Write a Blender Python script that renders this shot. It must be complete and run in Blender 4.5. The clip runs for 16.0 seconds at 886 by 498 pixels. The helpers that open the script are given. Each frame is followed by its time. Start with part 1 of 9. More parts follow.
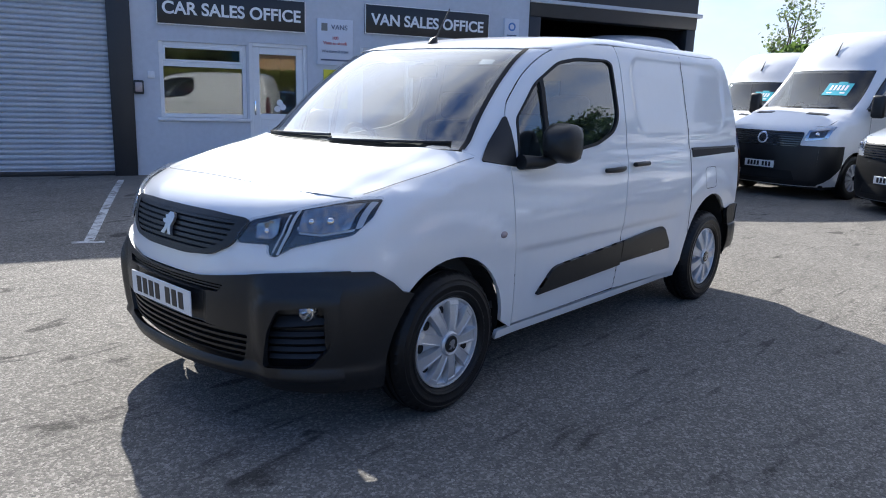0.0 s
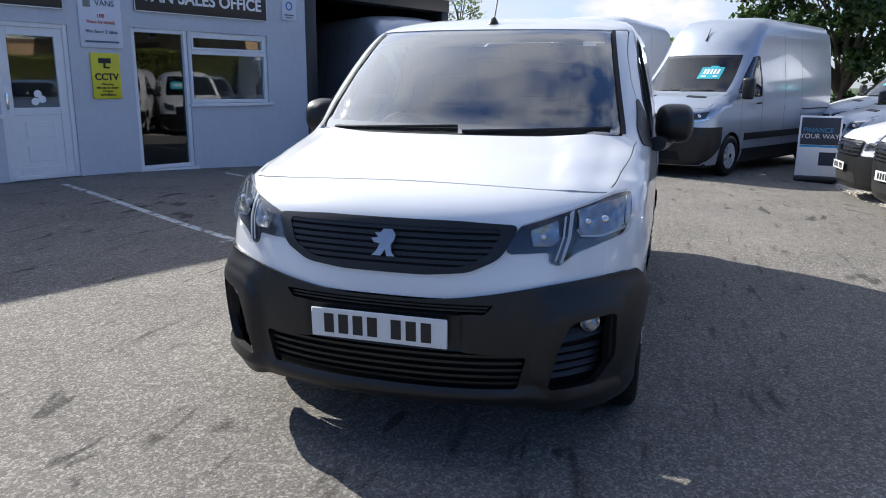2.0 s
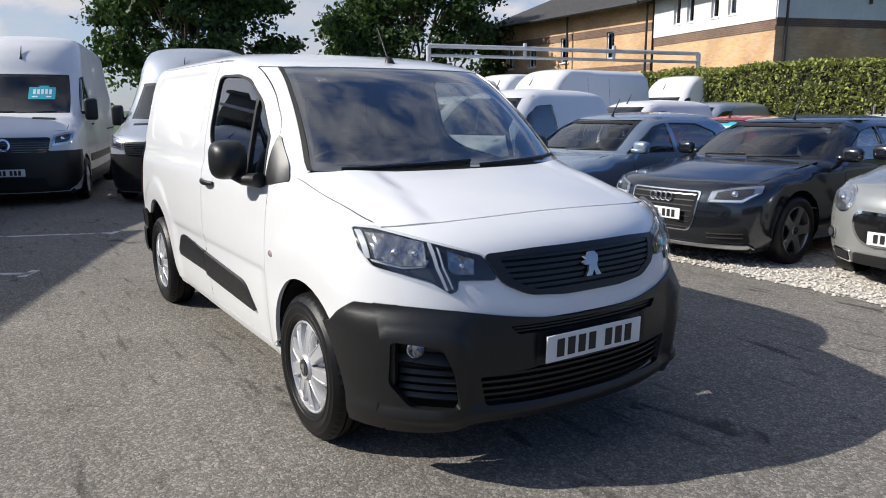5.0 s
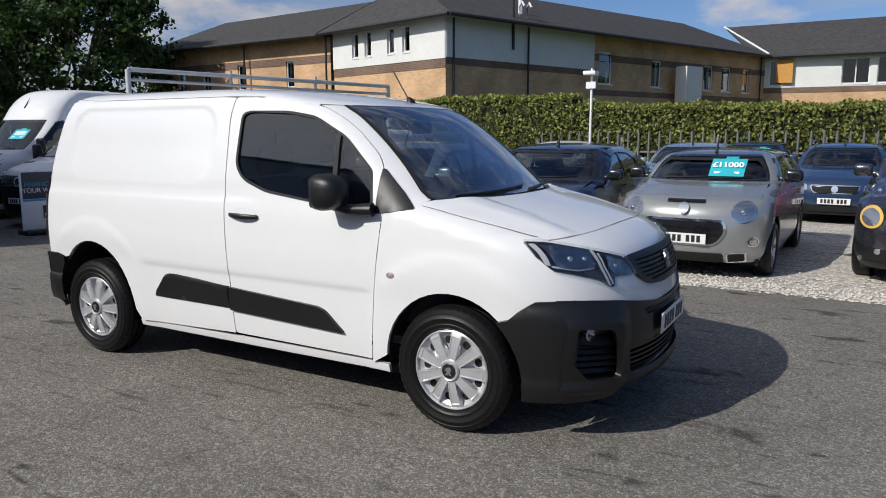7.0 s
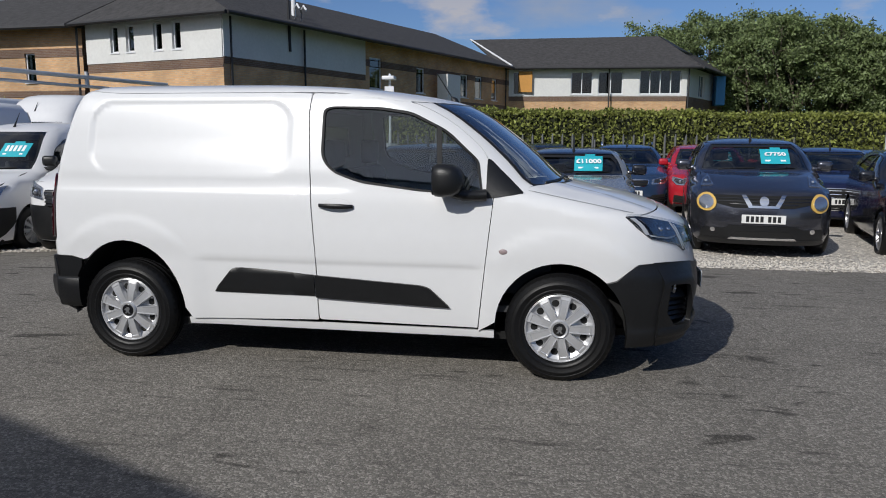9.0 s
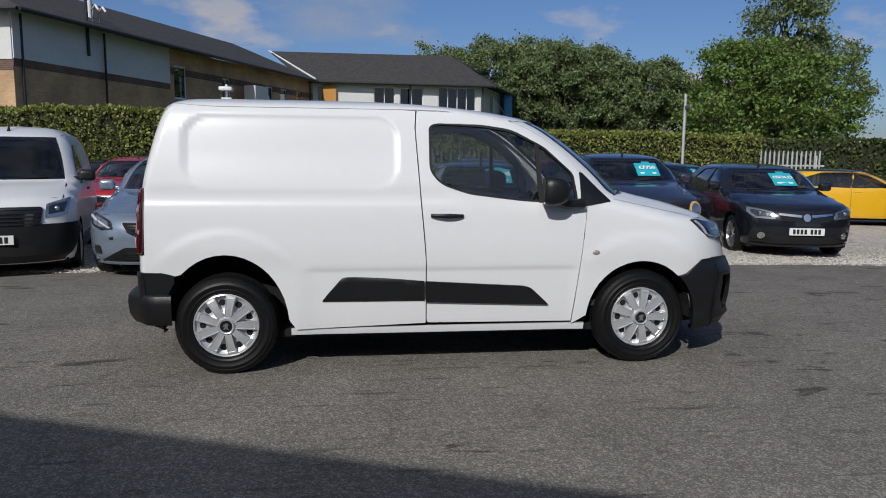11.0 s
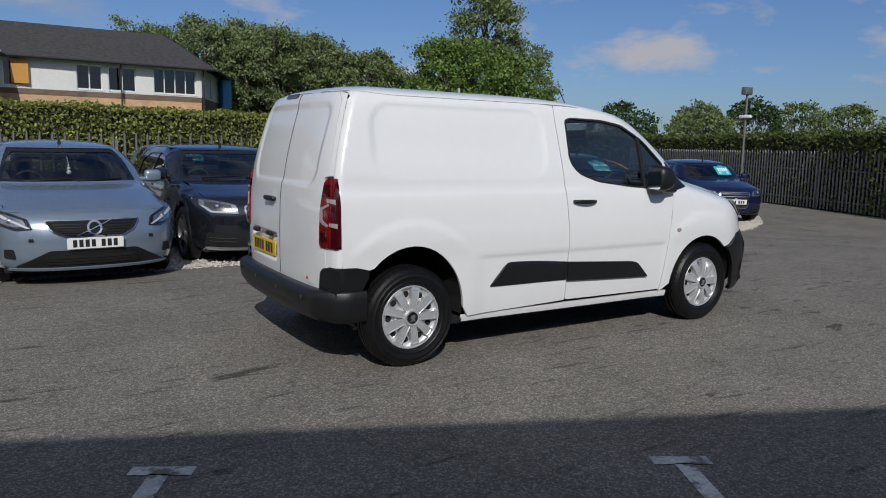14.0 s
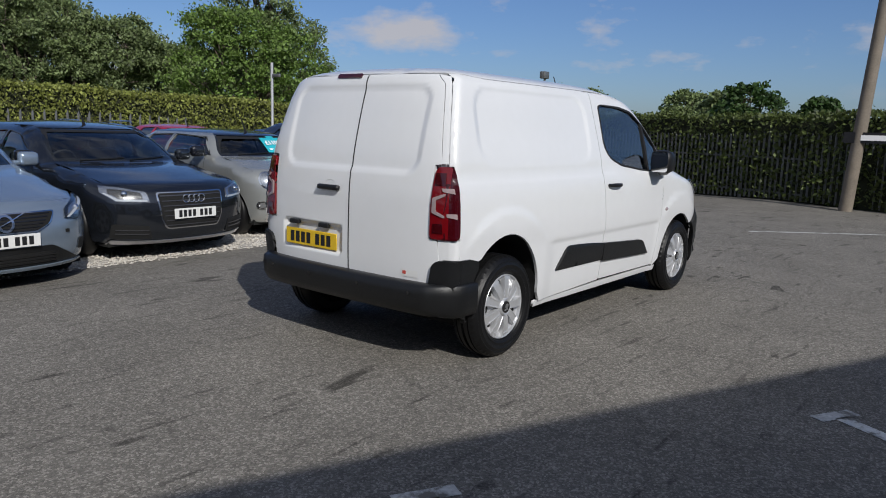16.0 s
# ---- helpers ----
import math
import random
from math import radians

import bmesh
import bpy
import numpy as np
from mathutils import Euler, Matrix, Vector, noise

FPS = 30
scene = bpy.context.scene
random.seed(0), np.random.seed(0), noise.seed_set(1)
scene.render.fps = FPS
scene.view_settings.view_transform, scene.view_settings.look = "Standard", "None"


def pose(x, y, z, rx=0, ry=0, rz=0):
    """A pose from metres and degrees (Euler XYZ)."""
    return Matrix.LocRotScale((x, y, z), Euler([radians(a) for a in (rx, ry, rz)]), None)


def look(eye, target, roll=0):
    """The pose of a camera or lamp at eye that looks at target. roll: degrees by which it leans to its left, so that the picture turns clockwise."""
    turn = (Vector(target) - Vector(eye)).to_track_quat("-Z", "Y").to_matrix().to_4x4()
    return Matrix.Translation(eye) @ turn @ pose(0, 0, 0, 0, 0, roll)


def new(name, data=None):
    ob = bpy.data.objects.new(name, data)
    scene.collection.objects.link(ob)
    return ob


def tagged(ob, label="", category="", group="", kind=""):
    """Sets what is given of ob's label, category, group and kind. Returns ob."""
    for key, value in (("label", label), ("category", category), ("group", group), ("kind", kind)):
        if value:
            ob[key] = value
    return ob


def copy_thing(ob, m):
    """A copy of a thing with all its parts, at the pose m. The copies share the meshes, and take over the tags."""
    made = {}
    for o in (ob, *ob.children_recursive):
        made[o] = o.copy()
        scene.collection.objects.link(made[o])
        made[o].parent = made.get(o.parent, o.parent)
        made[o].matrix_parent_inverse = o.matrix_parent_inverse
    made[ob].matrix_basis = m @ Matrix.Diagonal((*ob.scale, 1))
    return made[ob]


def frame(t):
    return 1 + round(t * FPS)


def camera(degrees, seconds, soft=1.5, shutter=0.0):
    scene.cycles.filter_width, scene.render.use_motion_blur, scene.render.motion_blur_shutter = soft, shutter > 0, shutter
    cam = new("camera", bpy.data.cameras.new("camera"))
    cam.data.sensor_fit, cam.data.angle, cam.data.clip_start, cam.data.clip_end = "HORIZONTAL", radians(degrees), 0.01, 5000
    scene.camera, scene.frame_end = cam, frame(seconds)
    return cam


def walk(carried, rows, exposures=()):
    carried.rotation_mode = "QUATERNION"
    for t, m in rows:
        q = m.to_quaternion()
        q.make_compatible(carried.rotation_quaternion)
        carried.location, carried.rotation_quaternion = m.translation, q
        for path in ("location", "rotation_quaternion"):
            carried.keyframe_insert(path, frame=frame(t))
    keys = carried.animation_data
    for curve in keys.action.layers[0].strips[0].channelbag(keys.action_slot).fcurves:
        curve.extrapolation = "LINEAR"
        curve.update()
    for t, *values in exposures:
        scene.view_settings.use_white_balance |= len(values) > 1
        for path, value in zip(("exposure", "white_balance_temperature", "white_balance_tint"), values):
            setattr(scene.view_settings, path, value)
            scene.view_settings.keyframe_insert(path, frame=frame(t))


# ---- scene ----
cam = camera(62.8, 16.0, soft=1.0)
PATH = [
    (0, (3.723, 2.89, 1.41), (2.264, 1.586, 0.995), 1.9),
    (0.5, (3.96, 2.39, 1.393), (2.388, 1.229, 0.968), 1.5),
    (1, (4.183, 1.895, 1.363), (2.495, 0.908, 0.94), 1.3),
    (1.5, (4.379, 1.381, 1.373), (2.596, 0.582, 0.944), 0.9),
    (2, (4.55, 0.901, 1.384), (2.681, 0.344, 0.939), 0.5),
    (2.5, (4.601, 0.415, 1.409), (2.671, 0.146, 0.958), 0.6),
    (3, (4.699, -0.117, 1.423), (2.748, -0.099, 0.98), 0.5),
    (3.5, (4.635, -0.615, 1.431), (2.703, -0.325, 1.007), 0.3),
    (4, (4.566, -1.117, 1.422), (2.686, -0.566, 1.019), 0.0),
    (4.5, (4.431, -1.572, 1.419), (2.651, -0.746, 1.029), -0.1),
    (5, (4.267, -2.023, 1.44), (2.623, -0.949, 1.062), -0.1),
    (7.5, (2.714, -4.287, 1.493), (1.907, -2.482, 1.194), 0.0),
    (8, (2.302, -4.588, 1.484), (1.663, -2.716, 1.191), 0.1),
    (8.5, (1.851, -4.902, 1.447), (1.37, -2.982, 1.155), 0.1),
    (9, (1.4, -5.101, 1.438), (1.074, -3.151, 1.138), 0.2),
    (11.5, (-1.211, -5.591, 1.437), (-0.809, -3.648, 1.189), 0.6),
    (12, (-1.792, -5.567, 1.426), (-1.261, -3.653, 1.19), 0.7),
    (12.5, (-2.285, -5.443, 1.396), (-1.626, -3.569, 1.163), 0.8),
    (13, (-2.77, -5.283, 1.398), (-1.982, -3.461, 1.157), 0.9),
    (13.5, (-3.201, -5.089, 1.385), (-2.282, -3.331, 1.128), 1.0),
    (14, (-3.621, -4.807, 1.416), (-2.575, -3.126, 1.134), 1.1),
    (14.5, (-4.079, -4.528, 1.417), (-2.908, -2.934, 1.116), 1.2),
    (15, (-4.434, -4.178, 1.423), (-3.136, -2.688, 1.11), 1.4),
    (15.5, (-4.824, -3.764, 1.43), (-3.401, -2.396, 1.105), 1.4),
    (16, (-5.105, -3.356, 1.424), (-3.571, -2.115, 1.095), 1.7),
]
walk(cam, [(t, look(eye, target, roll)) for t, eye, target, roll in PATH],
     exposures=[(0, 1.06, 6150, 10), (1.5, 0.88, 6200, 10), (3, 0.74, 6350, 10), (4, 0.62, 6400, 10), (5, 0.40, 6450, 10), (7.5, -0.22, 6300, 10), (9, -0.40, 6220, 10), (11.5, -0.53, 6220, 10), (13, -0.56, 6200, 10), (16, -0.34, 6200, 10)])

# ---- world, sun, exposure ----
SUN_EL = radians(35.0)
SUN_DIR = Vector((-0.447, -0.894, 0.0)).normalized() * math.cos(SUN_EL) + Vector((0, 0, math.sin(SUN_EL)))
world = bpy.data.worlds.new("world")
scene.world = world
world.use_nodes = True
wn, wl = world.node_tree.nodes, world.node_tree.links
wn.clear()
sky = wn.new("ShaderNodeTexSky")
sky.sky_type = "NISHITA"
sky.sun_disc = False
sky.sun_elevation = SUN_EL
sky.sun_rotation = math.atan2(SUN_DIR.x, SUN_DIR.y)
sky.altitude, sky.air_density, sky.dust_density, sky.ozone_density = 40, 1.0, 0.8, 3.0
coord = wn.new("ShaderNodeTexCoord")
stretch = wn.new("ShaderNodeMapping")
stretch.inputs["Scale"].default_value = (1.0, 1.0, 2.6)
cloud = wn.new("ShaderNodeTexNoise")
cloud.inputs["Scale"].default_value, cloud.inputs["Detail"].default_value, cloud.inputs["Roughness"].default_value = 3.2, 9, 0.58
ramp = wn.new("ShaderNodeValToRGB")
ramp.color_ramp.elements[0].position, ramp.color_ramp.elements[1].position = 0.47, 0.72
ramp.color_ramp.elements[1].color = (0.85, 0.85, 0.85, 1)
veil = wn.new("ShaderNodeMix")
veil.data_type = "RGBA"
veil.inputs["B"].default_value = (4.7, 4.8, 5.1, 1)
back = wn.new("ShaderNodeBackground")
back.inputs["Strength"].default_value = 0.10
wout = wn.new("ShaderNodeOutputWorld")
wl.new(coord.outputs["Generated"], stretch.inputs["Vector"])
wl.new(stretch.outputs["Vector"], cloud.inputs["Vector"])
# the veil of cloud thickens towards the bright side
side = wn.new("ShaderNodeVectorMath")
side.operation = "DOT_PRODUCT"
side.inputs[1].default_value = (-0.85, -0.42, 0.36)
thicker = wn.new("ShaderNodeMath")
thicker.operation = "MULTIPLY_ADD"
thicker.inputs[1].default_value = 0.19
wl.new(coord.outputs["Generated"], side.inputs[0])
wl.new(side.outputs["Value"], thicker.inputs[0])
wl.new(cloud.outputs["Fac"], thicker.inputs[2])
wl.new(thicker.outputs[0], ramp.inputs["Fac"])
wl.new(ramp.outputs["Color"], veil.inputs["Factor"])
tone = wn.new("ShaderNodeVectorMath")
tone.operation = "MULTIPLY"
tone.inputs[1].default_value = (0.66, 0.77, 1.0)
wl.new(sky.outputs["Color"], tone.inputs[0])
wl.new(tone.outputs["Vector"], veil.inputs["A"])
# small heaped clouds low over the horizon
heap_at = wn.new("ShaderNodeMapping")
heap_at.inputs["Scale"].default_value = (1.0, 1.0, 2.4)
heap = wn.new("ShaderNodeTexNoise")
heap.inputs["Scale"].default_value, heap.inputs["Detail"].default_value, heap.inputs["Roughness"].default_value = 5.5, 8, 0.55
heap_ramp = wn.new("ShaderNodeValToRGB")
heap_ramp.color_ramp.elements[0].position, heap_ramp.color_ramp.elements[1].position = 0.56, 0.68
heap_ramp.color_ramp.elements[1].color = (0.8, 0.8, 0.8, 1)
up = wn.new("ShaderNodeSeparateXYZ")
band = wn.new("ShaderNodeMapRange")
band.inputs["From Min"].default_value, band.inputs["From Max"].default_value = 0.30, 0.16
heap_mask = wn.new("ShaderNodeMath")
heap_mask.operation = "MULTIPLY"
heaped = wn.new("ShaderNodeMix")
heaped.data_type = "RGBA"
heaped.inputs["B"].default_value = (6.6, 6.1, 5.9, 1)
wl.new(coord.outputs["Generated"], heap_at.inputs["Vector"])
wl.new(heap_at.outputs["Vector"], heap.inputs["Vector"])
wl.new(heap.outputs["Fac"], heap_ramp.inputs["Fac"])
wl.new(coord.outputs["Generated"], up.inputs["Vector"])
wl.new(up.outputs["Z"], band.inputs["Value"])
wl.new(heap_ramp.outputs["Color"], heap_mask.inputs[0])
wl.new(band.outputs["Result"], heap_mask.inputs[1])
wl.new(heap_mask.outputs[0], heaped.inputs["Factor"])
# bright haze round the sun
near = wn.new("ShaderNodeVectorMath")
near.operation = "DOT_PRODUCT"
near.inputs[1].default_value = SUN_DIR
glow = wn.new("ShaderNodeMapRange")
glow.interpolation_type = "SMOOTHSTEP"
glow.inputs["From Min"].default_value, glow.inputs["From Max"].default_value = 0.74, 1.0
glow.inputs["To Max"].default_value = 0.6
hazed = wn.new("ShaderNodeMix")
hazed.data_type = "RGBA"
hazed.inputs["B"].default_value = (10.0, 10.4, 11.0, 1)
wl.new(coord.outputs["Generated"], near.inputs[0])
wl.new(near.outputs["Value"], glow.inputs["Value"])
wl.new(glow.outputs["Result"], hazed.inputs["Factor"])
wl.new(veil.outputs["Result"], hazed.inputs["A"])
wl.new(hazed.outputs["Result"], heaped.inputs["A"])
wl.new(heaped.outputs["Result"], back.inputs["Color"])
wl.new(back.outputs["Background"], wout.inputs["Surface"])

sun = new("sun", bpy.data.lights.new("sun", "SUN"))
sun.data.energy, sun.data.angle, sun.data.color = 4.4, radians(0.55), (1.0, 0.95, 0.87)
sun.matrix_world = look(SUN_DIR * 60, (0, 0, 0))

# ---- materials ----
def material(name, colour, rough=0.5, metal=0.0, vary=0.08, scale=6.0, bump=0.0, bump_scale=60.0, coat=0.0, spec=0.5, rand=0.0, detail=6):
    """Principled surface with colour variation at two scales, and fine relief."""
    m = bpy.data.materials.new(name)
    m.use_nodes = True
    n, l = m.node_tree.nodes, m.node_tree.links
    p = n["Principled BSDF"]
    p.inputs["Roughness"].default_value, p.inputs["Metallic"].default_value = rough, metal
    p.inputs["Coat Weight"].default_value, p.inputs["Coat Roughness"].default_value = coat, 0.03
    p.inputs["Specular IOR Level"].default_value = spec
    tc = n.new("ShaderNodeTexCoord")
    big, fine = n.new("ShaderNodeTexNoise"), n.new("ShaderNodeTexNoise")
    big.inputs["Scale"].default_value, big.inputs["Detail"].default_value = scale, detail
    fine.inputs["Scale"].default_value, fine.inputs["Detail"].default_value = scale * 9, 4
    for t in (big, fine):
        l.new(tc.outputs["Object"], t.inputs["Vector"])
    add = n.new("ShaderNodeMath")
    add.operation = "ADD"
    l.new(big.outputs["Fac"], add.inputs[0])
    l.new(fine.outputs["Fac"], add.inputs[1])
    rng = n.new("ShaderNodeMapRange")
    rng.inputs["From Min"].default_value, rng.inputs["From Max"].default_value = 0.7, 1.3
    rng.inputs["To Min"].default_value, rng.inputs["To Max"].default_value = 1 - vary, 1 + vary
    l.new(add.outputs[0], rng.inputs["Value"])
    value = rng.outputs["Result"]
    if rand:
        info = n.new("ShaderNodeObjectInfo")
        r2 = n.new("ShaderNodeMapRange")
        r2.inputs["To Min"].default_value, r2.inputs["To Max"].default_value = 1 - rand, 1 + rand
        l.new(info.outputs["Random"], r2.inputs["Value"])
        mul = n.new("ShaderNodeMath")
        mul.operation = "MULTIPLY"
        l.new(value, mul.inputs[0])
        l.new(r2.outputs["Result"], mul.inputs[1])
        value = mul.outputs[0]
    mix = n.new("ShaderNodeVectorMath")
    mix.operation = "SCALE"
    mix.inputs[0].default_value = colour[:3]
    l.new(value, mix.inputs["Scale"])
    l.new(mix.outputs["Vector"], p.inputs["Base Color"])
    if bump:
        bt, bn = n.new("ShaderNodeTexNoise"), n.new("ShaderNodeBump")
        bt.inputs["Scale"].default_value, bt.inputs["Detail"].default_value = bump_scale, 5
        bn.inputs["Strength"].default_value, bn.inputs["Distance"].default_value = bump, 0.01
        l.new(tc.outputs["Object"], bt.inputs["Vector"])
        l.new(bt.outputs["Fac"], bn.inputs["Height"])
        l.new(bn.outputs["Normal"], p.inputs["Normal"])
    return m


def glass(name, tint, rough=0.0, least=0.09, most=0.85):
    m = bpy.data.materials.new(name)
    m.use_nodes = True
    n, l = m.node_tree.nodes, m.node_tree.links
    n.remove(n["Principled BSDF"])
    clear, gloss, mixer, fres = n.new("ShaderNodeBsdfTransparent"), n.new("ShaderNodeBsdfGlossy"), n.new("ShaderNodeMixShader"), n.new("ShaderNodeLayerWeight")
    clear.inputs["Color"].default_value = (*tint, 1)
    gloss.inputs["Roughness"].default_value = rough
    fres.inputs["Blend"].default_value = 0.5
    twice = n.new("ShaderNodeMath")
    twice.operation, twice.use_clamp = "MULTIPLY_ADD", True
    twice.inputs[1].default_value, twice.inputs[2].default_value = most, least
    rise = n.new("ShaderNodeMath")
    rise.operation = "POWER"
    rise.inputs[1].default_value = 2.4
    l.new(fres.outputs["Facing"], rise.inputs[0])
    l.new(rise.outputs[0], twice.inputs[0])
    l.new(twice.outputs[0], mixer.inputs["Fac"])
    l.new(clear.outputs["BSDF"], mixer.inputs[1])
    l.new(gloss.outputs["BSDF"], mixer.inputs[2])
    l.new(mixer.outputs["Shader"], n["Material Output"].inputs["Surface"])
    return m


def ground_material(name, base, stone_light, stone_size, stain=0.25, brown=(1.0, 0.95, 0.86), relief=0.5):
    """Bound stones: voronoi aggregate, patchy wear, dark stains and scuffs."""
    m = bpy.data.materials.new(name)
    m.use_nodes = True
    n, l = m.node_tree.nodes, m.node_tree.links
    p = n["Principled BSDF"]
    p.inputs["Roughness"].default_value = 0.9
    p.inputs["Specular IOR Level"].default_value = 0.16
    tc = n.new("ShaderNodeTexCoord")
    vor = n.new("ShaderNodeTexVoronoi")
    vor.inputs["Scale"].default_value = 1 / stone_size
    grit = n.new("ShaderNodeTexNoise")
    grit.inputs["Scale"].default_value, grit.inputs["Detail"].default_value = 260, 3
    patch = n.new("ShaderNodeTexNoise")
    patch.inputs["Scale"].default_value, patch.inputs["Detail"].default_value, patch.inputs["Roughness"].default_value = 0.9, 8, 0.62
    scuff = n.new("ShaderNodeTexNoise")
    scuff.inputs["Scale"].default_value, scuff.inputs["Detail"].default_value = 2.2, 5
    squash = n.new("ShaderNodeMapping")
    squash.inputs["Scale"].default_value = (0.8, 5.5, 1)
    squash.inputs["Rotation"].default_value = (0, 0, radians(20))
    for t in (vor, grit, patch):
        l.new(tc.outputs["Object"], t.inputs["Vector"])
    l.new(tc.outputs["Object"], squash.inputs["Vector"])
    l.new(squash.outputs["Vector"], scuff.inputs["Vector"])
    sep = n.new("ShaderNodeSeparateColor")
    l.new(vor.outputs["Color"], sep.inputs["Color"])
    shade = n.new("ShaderNodeValToRGB")
    e = shade.color_ramp.elements
    e[0].position, e[0].color = 0.0, (base * 0.72 * brown[0], base * 0.72 * brown[1], base * 0.72 * brown[2], 1)
    e[1].position, e[1].color = 1.0, (stone_light * brown[0], stone_light * brown[1], stone_light * brown[2], 1)
    mid = e.new(0.62)
    mid.color = (base * brown[0], base * brown[1], base * brown[2], 1)
    l.new(sep.outputs["Red"], shade.inputs["Fac"])
    worn = n.new("ShaderNodeMapRange")
    worn.inputs["From Min"].default_value, worn.inputs["From Max"].default_value = 0.3, 0.7
    worn.inputs["To Min"].default_value, worn.inputs["To Max"].default_value = 1 - stain, 1 + stain
    l.new(patch.outputs["Fac"], worn.inputs["Value"])
    streak = n.new("ShaderNodeMapRange")
    streak.inputs["From Min"].default_value, streak.inputs["From Max"].default_value = 0.30, 0.40
    streak.inputs["To Min"].default_value, streak.inputs["To Max"].default_value = 0.55, 1.0
    l.new(scuff.outputs["Fac"], streak.inputs["Value"])
    blot = n.new("ShaderNodeTexNoise")
    blot.inputs["Scale"].default_value, blot.inputs["Detail"].default_value, blot.inputs["Distortion"].default_value = 1.7, 3, 0.6
    shift = n.new("ShaderNodeMapping")
    shift.inputs["Location"].default_value = (13.0, 4.0, 2.0)
    shift.inputs["Scale"].default_value = (0.8, 1.9, 1)
    l.new(tc.outputs["Object"], shift.inputs["Vector"])
    l.new(shift.outputs["Vector"], blot.inputs["Vector"])
    oil = n.new("ShaderNodeMapRange")
    oil.inputs["From Min"].default_value, oil.inputs["From Max"].default_value = 0.655, 0.70
    oil.inputs["To Min"].default_value, oil.inputs["To Max"].default_value = 1.0, 0.42
    l.new(blot.outputs["Fac"], oil.inputs["Value"])
    crack = n.new("ShaderNodeTexVoronoi")
    crack.feature = "DISTANCE_TO_EDGE"
    crack.inputs["Scale"].default_value = 0.75
    warp = n.new("ShaderNodeTexNoise")
    warp.inputs["Scale"].default_value, warp.inputs["Detail"].default_value = 2.5, 5
    bend = n.new("ShaderNodeVectorMath")
    bend.operation = "MULTIPLY_ADD"
    bend.inputs[1].default_value = (0.5, 0.5, 0.0)
    l.new(tc.outputs["Object"], warp.inputs["Vector"])
    l.new(warp.outputs["Color"], bend.inputs[0])
    l.new(tc.outputs["Object"], bend.inputs[2])
    l.new(bend.outputs["Vector"], crack.inputs["Vector"])
    fis = n.new("ShaderNodeMapRange")
    fis.inputs["From Min"].default_value, fis.inputs["From Max"].default_value = 0.0, 0.013
    fis.inputs["To Min"].default_value, fis.inputs["To Max"].default_value = 0.82, 1.0
    l.new(crack.outputs["Distance"], fis.inputs["Value"])
    mottle = n.new("ShaderNodeTexNoise")
    mottle.inputs["Scale"].default_value, mottle.inputs["Detail"].default_value = 22, 6
    l.new(tc.outputs["Object"], mottle.inputs["Vector"])
    mot = n.new("ShaderNodeMapRange")
    mot.inputs["From Min"].default_value, mot.inputs["From Max"].default_value = 0.3, 0.7
    mot.inputs["To Min"].default_value, mot.inputs["To Max"].default_value = 0.86, 1.14
    l.new(mottle.outputs["Fac"], mot.inputs["Value"])
    chain = worn.outputs["Result"]
    for extra in (oil, fis, mot):
        mm = n.new("ShaderNodeMath")
        mm.operation = "MULTIPLY"
        l.new(chain, mm.inputs[0])
        l.new(extra.outputs["Result"], mm.inputs[1])
        chain = mm.outputs[0]
    k = n.new("ShaderNodeMath")
    k.operation = "MULTIPLY"
    l.new(chain, k.inputs[0])
    l.new(streak.outputs["Result"], k.inputs[1])
    g2 = n.new("ShaderNodeMapRange")
    g2.inputs["From Min"].default_value, g2.inputs["From Max"].default_value = 0.3, 0.7
    g2.inputs["To Min"].default_value, g2.inputs["To Max"].default_value = 0.7, 1.3
    l.new(grit.outputs["Fac"], g2.inputs["Value"])
    k2 = n.new("ShaderNodeMath")
    k2.operation = "MULTIPLY"
    l.new(k.outputs[0], k2.inputs[0])
    l.new(g2.outputs["Result"], k2.inputs[1])
    out = n.new("ShaderNodeVectorMath")
    out.operation = "SCALE"
    l.new(shade.outputs["Color"], out.inputs[0])
    l.new(k2.outputs[0], out.inputs["Scale"])
    l.new(out.outputs["Vector"], p.inputs["Base Color"])
    bn = n.new("ShaderNodeBump")
    bn.inputs["Strength"].default_value, bn.inputs["Distance"].default_value = relief, stone_size * 0.35
    inv = n.new("ShaderNodeMath")
    inv.operation, inv.inputs[0].default_value = "SUBTRACT", 1.0
    l.new(vor.outputs["Distance"], inv.inputs[1])
    l.new(inv.outputs[0], bn.inputs["Height"])
    l.new(bn.outputs["Normal"], p.inputs["Normal"])
    return m


